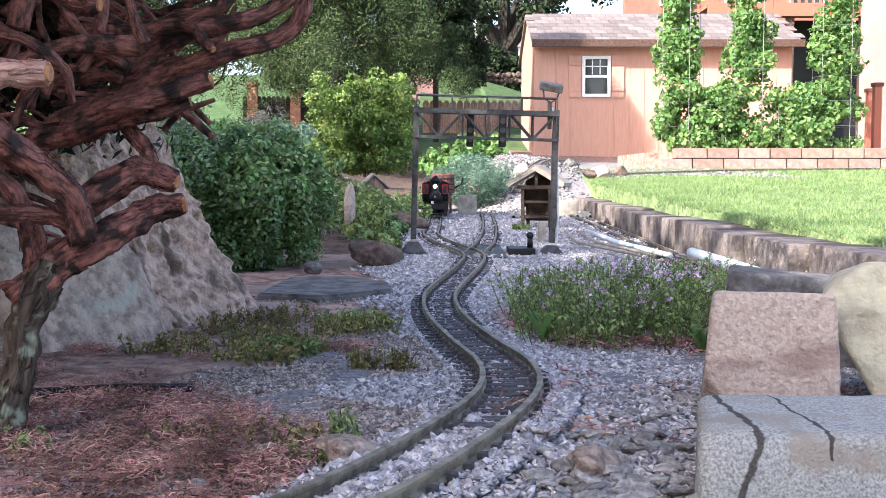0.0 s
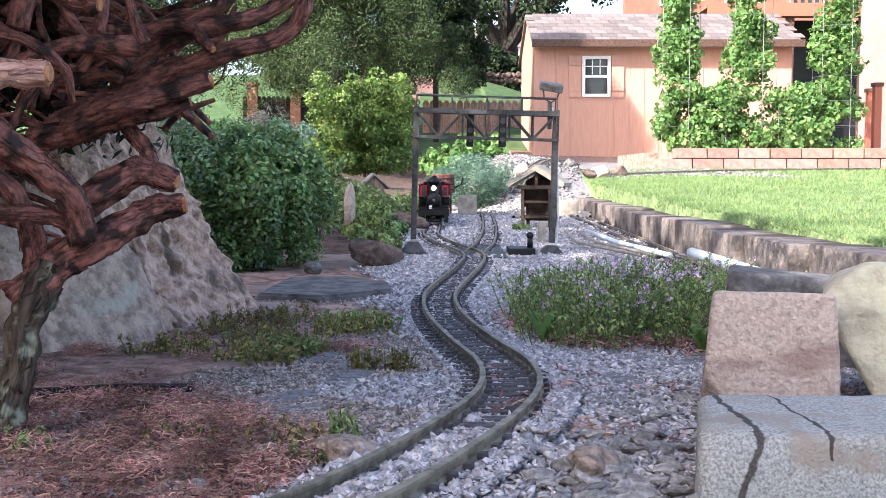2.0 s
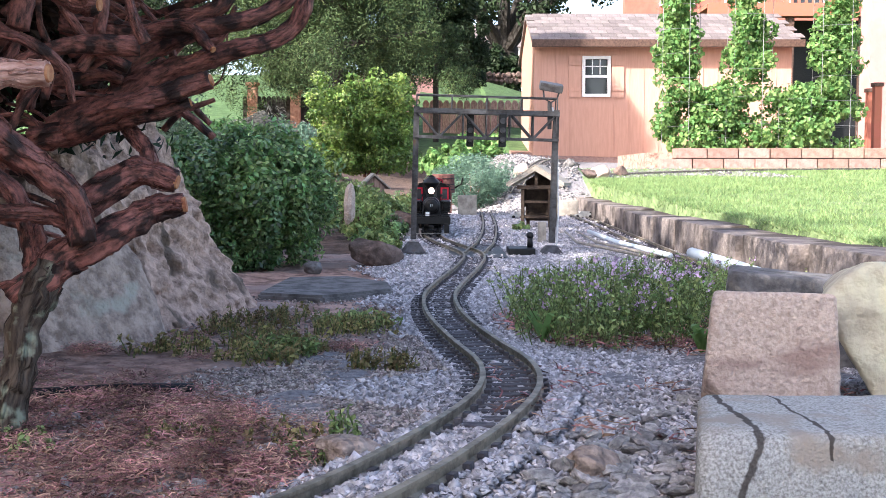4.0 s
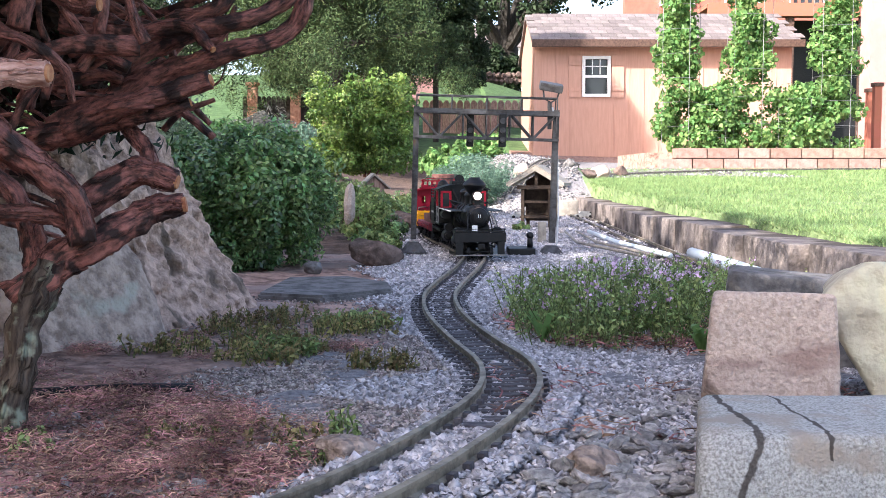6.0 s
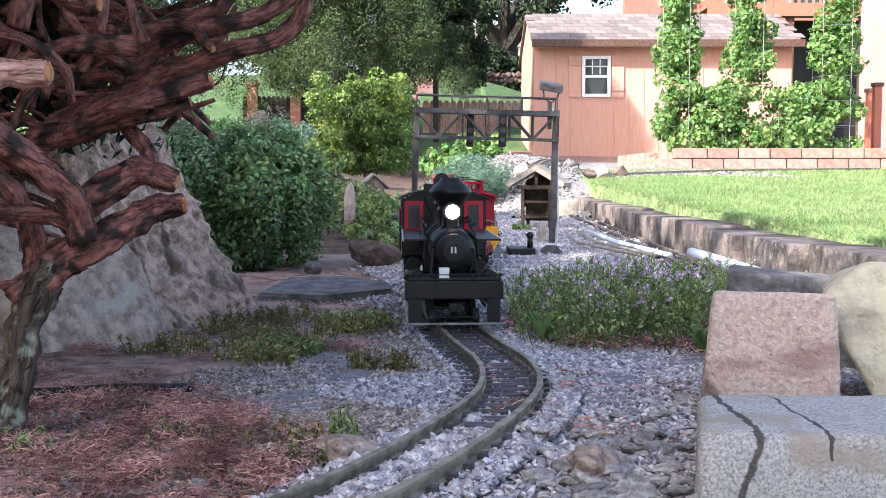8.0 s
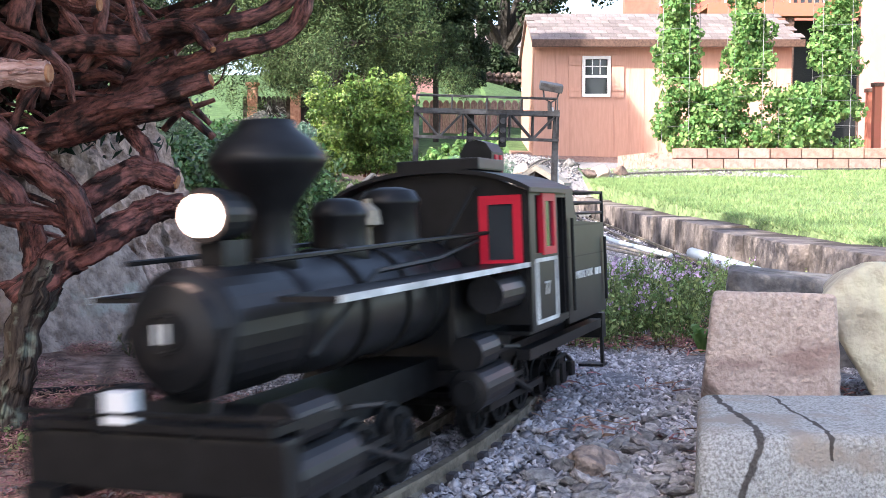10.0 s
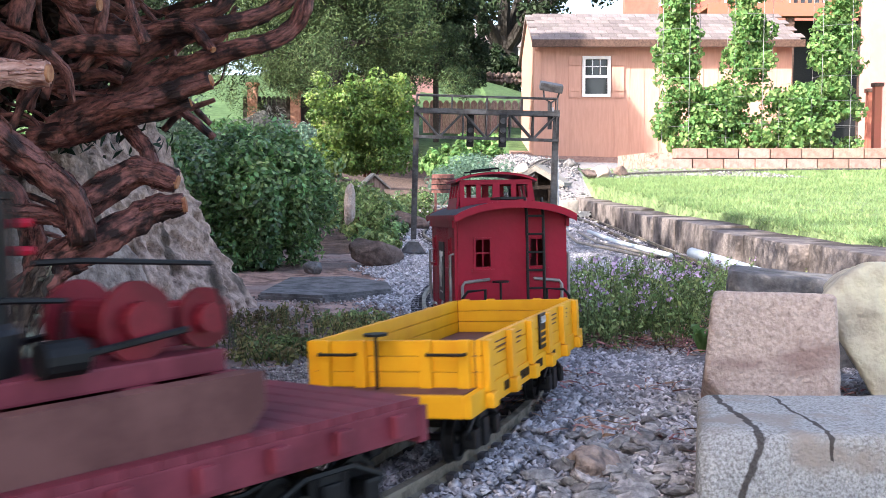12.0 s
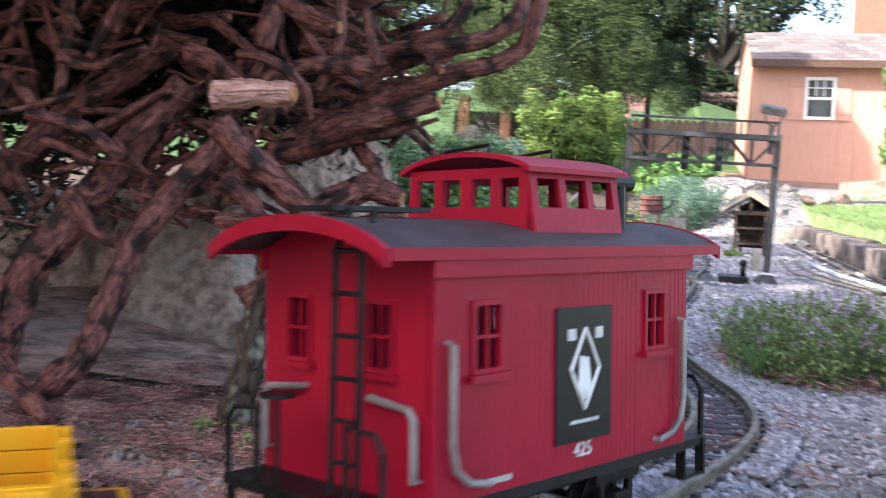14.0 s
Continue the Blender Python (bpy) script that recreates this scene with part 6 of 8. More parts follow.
def truck(parent, x, r=0.0125, base=0.042):
    """A four-wheeled bogie with arch-bar side frames."""
    for k in (-1, 1):
        wheelset(parent, x + k * base / 2, r)
    for s in (-1, 1):
        y = s * 0.033
        bm = bmesh.new()
        tube(bm, [(x - base * 0.72, y, r + 0.004), (x - base * 0.3, y, r + 0.011), (x + base * 0.3, y, r + 0.011), (x + base * 0.72, y, r + 0.004)], 0.0016, 6)
        tube(bm, [(x - base * 0.72, y, r + 0.003), (x - base * 0.22, y, r - 0.006), (x + base * 0.22, y, r - 0.006), (x + base * 0.72, y, r + 0.003)], 0.0016, 6)
        for e in (-1, 1):
            box(bm, (x + e * base / 2, y, r), (0.009, 0.008, 0.010), bevel=0.0015)
        for e in (-0.3, 0.3):
            rod(bm, (x + e * base * 0.7, y, r - 0.006), (x + e * base * 0.7, y, r + 0.011), 0.0014, seg=6)
        box(bm, (x, y, r), (0.010, 0.006, 0.014), bevel=0.001)
        part("side_frame", bm, M_IRON, parent)
    quick(parent, "bolster", M_IRON, ((x, 0, r + 0.006), (0.012, 0.068, 0.008)))


def coupler(parent, x, z, d):
    bm = bmesh.new()
    box(bm, (x, 0, z), (0.016, 0.007, 0.006), bevel=0.001)
    box(bm, (x + d * 0.011, 0, z), (0.010, 0.014, 0.010), bevel=0.002)
    box(bm, (x + d * 0.016, 0.004, z), (0.006, 0.005, 0.009), bevel=0.001)
    part("coupler", bm, M_IRON, parent, "dark knuckle coupler")


def window_in(parent, x, y, z, w, h, side, frame_mat, bar=0.0022, cross=True, pane=True, axis="x"):
    """A small framed window, set in a side (axis x runs along it) or an end (axis y)."""
    holder = new("window")
    holder.parent = parent
    turn = Matrix() if axis == "x" else pose(0, 0, 0, 0, 0, 90)
    holder.matrix_basis = Matrix.Translation((x, y, z)) @ turn
    for c, s in (((-w / 2, 0, 0), (bar, 0.0035, h + bar)), ((w / 2, 0, 0), (bar, 0.0035, h + bar)), ((0, 0, h / 2), (w - bar, 0.0035, bar)), ((0, 0, -h / 2), (w - bar, 0.0035, bar))):
        quick(holder, "window_frame", frame_mat, (c, s))
    if cross:
        quick(holder, "muntin", frame_mat, ((0, 0, 0), (w - bar, 0.002, bar * 0.7)))
        quick(holder, "muntin", frame_mat, ((0, 0.0003, 0), (bar * 0.5, 0.002, h - bar)))
    if pane:
        quick(holder, "pane", M_GLASS, ((0, 0, 0), (w - bar, 0.0006, h - bar)))
    return holder


def panel_with_holes(bm, a0, a1, z0, z1, holes, fixed, thick, axis):
    """One wall with square holes (a, b, low, high) through it."""
    us = sorted({a0, a1, *[h[0] for h in holes], *[h[1] for h in holes]})
    ws = sorted({z0, z1, *[h[2] for h in holes], *[h[3] for h in holes]})
    solid = {(i, k): not any(h[0] <= (us[i] + us[i + 1]) / 2 <= h[1] and h[2] <= (ws[k] + ws[k + 1]) / 2 <= h[3] for h in holes) for i in range(len(us) - 1) for k in range(len(ws) - 1)}
    made = {}

    def v(i, k, s):
        if (i, k, s) not in made:
            f = fixed + s * thick / 2
            made[i, k, s] = bm.verts.new((us[i], f, ws[k]) if axis == "x" else (f, us[i], ws[k]))
        return made[i, k, s]
    new_faces = []
    for (i, k), on in solid.items():
        if not on:
            continue
        for s in (-1, 1):
            new_faces.append(bm.faces.new((v(i, k, s), v(i + 1, k, s), v(i + 1, k + 1, s), v(i, k + 1, s))))
        for (di, dk), (p, q) in (((-1, 0), ((0, 0), (0, 1))), ((1, 0), ((1, 0), (1, 1))), ((0, -1), ((0, 0), (1, 0))), ((0, 1), ((0, 1), (1, 1)))):
            if not solid.get((i + di, k + dk), False):
                new_faces.append(bm.faces.new((v(i + p[0], k + p[1], -1), v(i + q[0], k + q[1], -1), v(i + q[0], k + q[1], 1), v(i + p[0], k + p[1], 1))))
    bmesh.ops.recalc_face_normals(bm, faces=new_faces)


def arch_roof(bm, x0, x1, half, z_edge, z_top, thick, n=10):
    pts = [(half * math.sin(math.radians(a)) / math.sin(math.radians(60)), z_edge + (z_top - z_edge) * (math.cos(math.radians(a)) - 0.5) / 0.5) for a in np.linspace(-60, 60, n)]
    slab(bm, pts + [(y, z - thick) for y, z in pts[::-1]], "x", x0, x1)


def build_loco():
    t = thing("steam_locomotive", Matrix(), "black logging steam engine with red window frames and diamond stack", "locomotive")
    F, B = LOCO_LEN / 2, -LOCO_LEN / 2
    # boiler and smokebox, along x
    along = Matrix.Rotation(math.pi / 2, 4, "Y")
    bm = bmesh.new()
    lathe(bm, [(0.0, -0.02), (0.027, -0.02), (0.027, 0.05), (0.0255, 0.06), (0.0255, 0.12), (0.0235, 0.135), (0.0235, 0.15)], 32, Matrix.Translation((0.0, 0, 0.082)) @ along)
    part("boiler", bm, M_GREYBOILER, t, "dull grey-black boiler barrel", smooth=True)
    for x in (0.02, 0.055, 0.1):
        bm = bmesh.new()
        lathe(bm, [(0.0273, -0.002), (0.0278, -0.001), (0.0278, 0.001), (0.0273, 0.002)], 32, Matrix.Translation((x, 0, 0.082)) @ along)
        part("boiler_band", bm, M_IRON, t)
    bm = bmesh.new()
    lathe(bm, [(0.0245, 0.15), (0.0245, 0.196), (0.022, 0.199), (0.020, 0.2005), (0.019, 0.204), (0.011, 0.207), (0.0, 0.208)], 32, Matrix.Translation((0.0, 0, 0.082)) @ along)
    sb = part("smokebox", bm, M_BLACK, t, smooth=False)
    bm = bmesh.new()
    lathe(bm, [(0.0, 0.2), (0.0075, 0.2), (0.0075, 0.2095), (0.0065, 0.2095), (0.006, 0.2085), (0.0, 0.2085)], 20, Matrix.Translation((0.0, 0, 0.084)) @ along)
    part("number_disc", bm, M_BLACK, sb)
    quick(sb, "plate_mark", M_LETTER, ((0.209, -0.002, 0.084), (0.001, 0.0015, 0.007)), ((0.209, 0.002, 0.084), (0.001, 0.0015, 0.007)))
    # stack
    bm = bmesh.new()
    lathe(bm, [(0.012, 0.102), (0.010, 0.108), (0.0095, 0.124), (0.0115, 0.128), (0.0195, 0.139), (0.0240, 0.1445), (0.0250, 0.147), (0.0240, 0.1495), (0.0200, 0.1545), (0.0130, 0.1600), (0.0115, 0.1635), (0.0095, 0.1635), (0.0090, 0.160), (0.0, 0.160)], 32, Matrix.Translation((0.135, 0, 0)))
    part("smokestack", bm, M_BLACK, t, "flared diamond smokestack", smooth=True)
    # domes
    for x, r, top in ((0.075, 0.013, 0.132), (0.018, 0.015, 0.138)):
        bm = bmesh.new()
        lathe(bm, [(r * 1.15, 0.100), (r, 0.108), (r, top - 0.010), (r * 1.06, top - 0.009), (r * 1.06, top - 0.007), (r * 0.85, top - 0.002), (r * 0.35, top), (0, top)], 24, Matrix.Translation((x, 0, 0)))
        part("dome", bm, M_BLACK, t, smooth=True)
    bm = bmesh.new()
    rod(bm, (0.045, 0, 0.105), (0.045, 0, 0.132), 0.002)
    lathe(bm, [(0.002, 0.118), (0.007, 0.119), (0.006, 0.126), (0.002, 0.130)], 16, Matrix.Translation((0.045, 0, 0)))
    part("bell", bm, M_RAIL, t, "brass bell")
    # headlight
    bm = bmesh.new()
    lathe(bm, [(0.0, -0.016), (0.009, -0.016), (0.0105, -0.006), (0.0105, 0.004), (0.009, 0.004)], 24, Matrix.Translation((0.178, 0, 0.125)) @ along)
    box(bm, (0.170, 0, 0.1105), (0.016, 0.012, 0.010))
    hl = part("headlight", bm, M_BLACK, t)
    bm = bmesh.new()
    lathe(bm, [(0.0, 0), (0.0082, 0), (0.0075, 0.002), (0.0, 0.0035)], 20, Matrix.Translation((0.1823, 0, 0.125)) @ along)
    part("lens", bm, M_LAMPGLOW, hl, "glowing warm headlight lens", smooth=True)
    # running boards with white edge
    for s in (-1, 1):
        quick(t, "running_board", M_BLACK, ((0.055, s * 0.042, 0.0935), (0.25, 0.026, 0.002)))
        quick(t, "edge_stripe", M_LETTER, ((0.055, s * 0.0555, 0.0935), (0.25, 0.0012, 0.0027)), label="white running board edge")
        bm = bmesh.new()
        rod(bm, (-0.05, s * 0.032, 0.112), (0.19, s * 0.029, 0.108), 0.0011, seg=6)
        for x in (-0.03, 0.05, 0.13):
            rod(bm, (x, s * 0.022, 0.107), (x, s * 0.031, 0.111), 0.0012, seg=6)
        part("handrail", bm, M_IRON, t)
        bm = bmesh.new()
        tube(bm, [(-0.03, s * 0.03, 0.108), (0.03, s * 0.031, 0.101), (0.10, s * 0.031, 0.099), (0.16, s * 0.031, 0.070)], 0.0014, 6)
        part("steam_pipe", bm, M_IRON, t)
        # air tank under the board
        bm = bmesh.new()
        rod(bm, (-0.05, s * 0.044, 0.080), (0.0, s * 0.044, 0.080), 0.010, seg=18)
        part("air_tank", bm, M_GREYBOILER, t, smooth=False)
        # cylinders, rods: two engine units
        for cx in (0.185, 0.005):
            bm = bmesh.new()
            lathe(bm, [(0.0, -0.026), (0.006, -0.026), (0.006, -0.023), (0.0105, -0.022), (0.0105, 0.022), (0.006, 0.023), (0.006, 0.026), (0, 0.026)], 22, Matrix.Translation((cx, s * 0.043, 0.034)) @ along)
            part("cylinder", bm, M_BLACK, t, smooth=False)
            bm = bmesh.new()
            rod(bm, (cx - 0.01, s * 0.041, 0.052), (cx + 0.018, s * 0.041, 0.052), 0.009, seg=18)
            part("valve_chest", bm, M_BLACK, t)
            bm = bmesh.new()
            box(bm, (cx - 0.068, s * 0.038, 0.018), (0.098, 0.0025, 0.004))
            box(bm, (cx - 0.045, s * 0.042, 0.031), (0.045, 0.003, 0.003))
            tube(bm, [(cx - 0.022, s * 0.043, 0.034), (cx - 0.045, s * 0.0425, 0.031), (cx - 0.085, s * 0.0415, 0.017)], 0.0017, 6)
            tube(bm, [(cx - 0.03, s * 0.043, 0.05), (cx - 0.06, s * 0.043, 0.046), (cx - 0.066, s * 0.0425, 0.028)], 0.0015, 6)
            part("side_rod", bm, M_IRON, t, "dark steel driving rods")
    for cx in (0.185, 0.005):
        for k in range(3):
            wheelset(t, cx - 0.034 - k * 0.038, 0.0175, spokes=True)
    quick(t, "frame", M_IRON, ((0.02, 0, 0.040), (0.38, 0.036, 0.016)))
    quick(t, "firebox", M_BLACK, ((-0.04, 0, 0.066), (0.09, 0.058, 0.052)), bevel=0.004)
    wheelset(t, 0.213, 0.0105)
    # pilot
    quick(t, "buffer_beam", M_BLACK, ((F - 0.016, 0, 0.041), (0.010, 0.108, 0.020)), bevel=0.0015)
    quick(t, "pilot_deck", M_BLACK, ((F - 0.030, 0, 0.0535), (0.04, 0.100, 0.003)))
    bm = bmesh.new()
    rod(bm, (F - 0.010, -0.054, 0.058), (F - 0.010, 0.054, 0.058), 0.0012, seg=6)
    for y in (-0.05, -0.02, 0.02, 0.05):
        rod(bm, (F - 0.010, y, 0.05), (F - 0.010, y, 0.058), 0.0011, seg=6)
    part("front_rail", bm, M_IRON, t)
    bm = bmesh.new()
    rod(bm, (F - 0.004, -0.052, 0.005), (F - 0.004, 0.052, 0.005), 0.0013, seg=6)
    part("step_bar", bm, M_SILVER, t)
    for s in (-1, 1):
        quick(t, "step_hanger", M_BLACK, ((F - 0.008, s * 0.043, 0.018), (0.006, 0.014, 0.028)))
        bm = bmesh.new()
        tube(bm, [(F - 0.012, s * 0.026, 0.054), (F - 0.03, s * 0.022, 0.085)], 0.0014, 6)
        part("brace", bm, M_IRON, t)
    quick(t, "marker_lamp", M_WHITE, ((F - 0.012, -0.011, 0.060), (0.006, 0.011, 0.011)), label="small white marker box on the pilot")
    coupler(t, F - 0.004, 0.024, 1)
    coupler(t, B + 0.002, 0.024, -1)
    # cab
    c0, c1, hw, zf, ze, zt = -0.117, -0.042, 0.0555, 0.056, 0.135, 0.149
    cab = new("cab")
    cab.parent = t
    for s in (-1, 1):
        bm = bmesh.new()
        panel_with_holes(bm, c0, c1, zf, ze, [(c0, c0 + 0.019, zf + 0.004, ze - 0.004), (c0 + 0.028, c0 + 0.064, 0.099, 0.132)], s * hw, 0.002, "x")
        part("cab_side", bm, M_BLACK, cab)
        window_in(cab, c0 + 0.0395, s * (hw + 0.0005), 0.1155, 0.0215, 0.031, s, M_RED, 0.0045, False)
        bm = bmesh.new()
        z0, z1, x0, x1, y = zf + 0.004, 0.095, c0 + 0.023, c1 - 0.008, s * (hw + 0.0012)
        for c, sz in ((((x0 + x1) / 2, y, z0), (x1 - x0, 0.0006, 0.0022)), (((x0 + x1) / 2, y, z1), (x1 - x0, 0.0006, 0.0022)), ((x0, y, (z0 + z1) / 2), (0.0016, 0.0006, z1 - z0)), ((x1, y, (z0 + z1) / 2), (0.0016, 0.0006, z1 - z0)),
                      ((x0 + 0.0045, y, (z0 + z1) / 2), (0.0016, 0.0006, z1 - z0)), ((x1 - 0.0045, y, (z0 + z1) / 2), (0.0016, 0.0006, z1 - z0))):
            box(bm, c, sz)
        part("panel_stripe", bm, M_LETTER, cab, "white lining round the cab panel")
        lettering("77", 0.011, cab, on_side((x0 + x1) / 2, hw + 0.0014, 0.078, s), M_LETTER, "number")
    bm = bmesh.new()
    holes = [(-0.050, -0.030, 0.094, 0.130), (0.030, 0.050, 0.094, 0.130)]
    panel_with_holes(bm, -hw + 0.001, hw - 0.001, 0.06, ze, holes, c1, 0.002, "y")
    slab(bm, [(-hw + 0.001, ze), (hw - 0.001, ze), (hw * 0.55, zt - 0.004), (0, zt - 0.002), (-hw * 0.55, zt - 0.004)], "x", c1 - 0.001, c1 + 0.001)
    part("cab_front", bm, M_BLACK, cab)
    for s in (-1, 1):
        window_in(cab, c1 + 0.0005, s * 0.040, 0.112, 0.020, 0.036, 1, M_RED, 0.005, False, axis="y")
    bm = bmesh.new()
    panel_with_holes(bm, -hw + 0.001, hw - 0.001, zf, ze, [(-0.016, 0.016, zf + 0.004, 0.125)], c0, 0.002, "y")
    part("cab_back", bm, M_BLACK, cab)
    quick(cab, "cab_floor", M_IRON, (((c0 + c1) / 2, 0, zf - 0.001), (c1 - c0, 2 * hw - 0.003, 0.002)))
    bm = bmesh.new()
    arch_roof(bm, c0 - 0.004, c1 + 0.010, hw + 0.005, ze + 0.001, zt, 0.0025, 16)
    part("cab_roof", bm, M_BLACK, cab, "curved black cab roof", smooth=False)
    quick(cab, "roof_hatch", M_BLACK, ((-0.07, 0, zt + 0.0025), (0.046, 0.052, 0.007)), bevel=0.001)
    bm = bmesh.new()
    tube(bm, [(c1 + 0.004, 0.026, 0.138), (c1 + 0.022, 0.012, 0.106)], 0.0015, 6)
    tube(bm, [(c1 + 0.004, -0.026, 0.138), (c1 + 0.022, -0.012, 0.106)], 0.0015, 6)
    part("roof_brace", bm, M_IRON, cab)
    # bunker
    b0, b1 = B + 0.013, c0 - 0.001
    bm = bmesh.new()
    for s in (-1, 1):
        slab(bm, [(b0, 0.052), (b1, 0.052), (b1, 0.135), (b1 - 0.016, 0.135), (b1 - 0.026, 0.116), (b0, 0.114)], "y", s * hw - 0.001, s * hw + 0.001)
    part("bunker_side", bm, M_BLACK, t)
    quick(t, "bunker_back", M_BLACK, ((b0, 0, 0.083), (0.002, 2 * hw - 0.002, 0.062)))
    quick(t, "bunker_top", M_IRON, (((b0 + b1) / 2, 0, 0.104), (b1 - b0 - 0.003, 2 * hw - 0.004, 0.002)))
    for z in (0.121, 0.128, 0.135):
        bm = bmesh.new()
        tube(bm, [(b1 - 0.02, -hw, z), (b0, -hw, z), (b0, hw, z), (b1 - 0.02, hw, z)], 0.0011, 6)
        part("bunker_rail", bm, M_IRON, t)
    for s in (-1, 1):
        bm = bmesh.new()
        rod(bm, (b0, s * hw, 0.112), (b0, s * hw, 0.136), 0.0012, seg=6)
        part("rail_post", bm, M_IRON, t)
        quick(t, "seam", M_IRON, (((b0 + b1) / 2, s * (hw + 0.0012), 0.0935), (b1 - b0, 0.0005, 0.0008)), (((b0 + b1) / 2, s * (hw + 0.0014), 0.1135), (b1 - b0 - 0.028, 0.0009, 0.0012)))
        lettering("MIDDLE FORK", 0.0070, t, on_side((b0 + b1) / 2 + (-0.010 if s < 0 else 0.010) * 1.0, hw + 0.0014, 0.081, s), M_LETTER)
        quick(t, "lettering_bar", M_LETTER, *[(((b0 + b1) / 2 + (0.020 + 0.0046 * k) * (1 if s < 0 else -1), s * (hw + 0.0014), 0.081), (0.0029, 0.0006, 0.0046)) for k in range(4)])
        bm = bmesh.new()
        rod(bm, (b1 - 0.006, s * (hw + 0.003), 0.06), (b1 - 0.006, s * (hw + 0.003), 0.118), 0.0011, seg=6)
        part("grab_rail", bm, M_IRON, t)
        bm = bmesh.new()
        rod(bm, (b0 + 0.006, s * (hw + 0.003), 0.06), (b0 + 0.006, s * (hw + 0.003), 0.104), 0.0011, seg=6)
        part("grab_rail", bm, M_IRON, t)
        quick(t, "footstep", M_IRON, ((b0 - 0.002, s * 0.045, 0.012), (0.014, 0.018, 0.002)), ((b0 - 0.002, s * 0.052, 0.028), (0.004, 0.002, 0.032)))
        quick(t, "sill", M_BLACK, (((B + c1) / 2 + 0.01, s * 0.05, 0.043), (c1 - B - 0.02, 0.008, 0.006)))
    quick(t, "rear_beam", M_BLACK, ((B + 0.006, 0, 0.040), (0.010, 0.106, 0.018)), bevel=0.001)
    quick(t, "rear_frame", M_IRON, ((-0.15, 0, 0.036), (0.15, 0.05, 0.012)))
    truck(t, -0.175, 0.0125, 0.04)
    # rear lamp on the cab roof
    bm = bmesh.new()
    slab(bm, [(-0.010, 0.149), (0.010, 0.149), (0.011, 0.162), (0.007, 0.168), (0.0, 0.1705), (-0.007, 0.168), (-0.011, 0.162)], "x", c0 - 0.020, c0 + 0.004)
    lamp = part("rear_lamp", bm, M_BLACK, t, "black box lamp with red sides on the cab roof")
    for s in (-1, 1):
        quick(lamp, "lamp_side", M_RED, ((c0 - 0.004, s * 0.0112, 0.155), (0.005, 0.0008, 0.011)), ((c0 - 0.013, s * 0.0112, 0.155), (0.004, 0.0008, 0.011)))
    return t


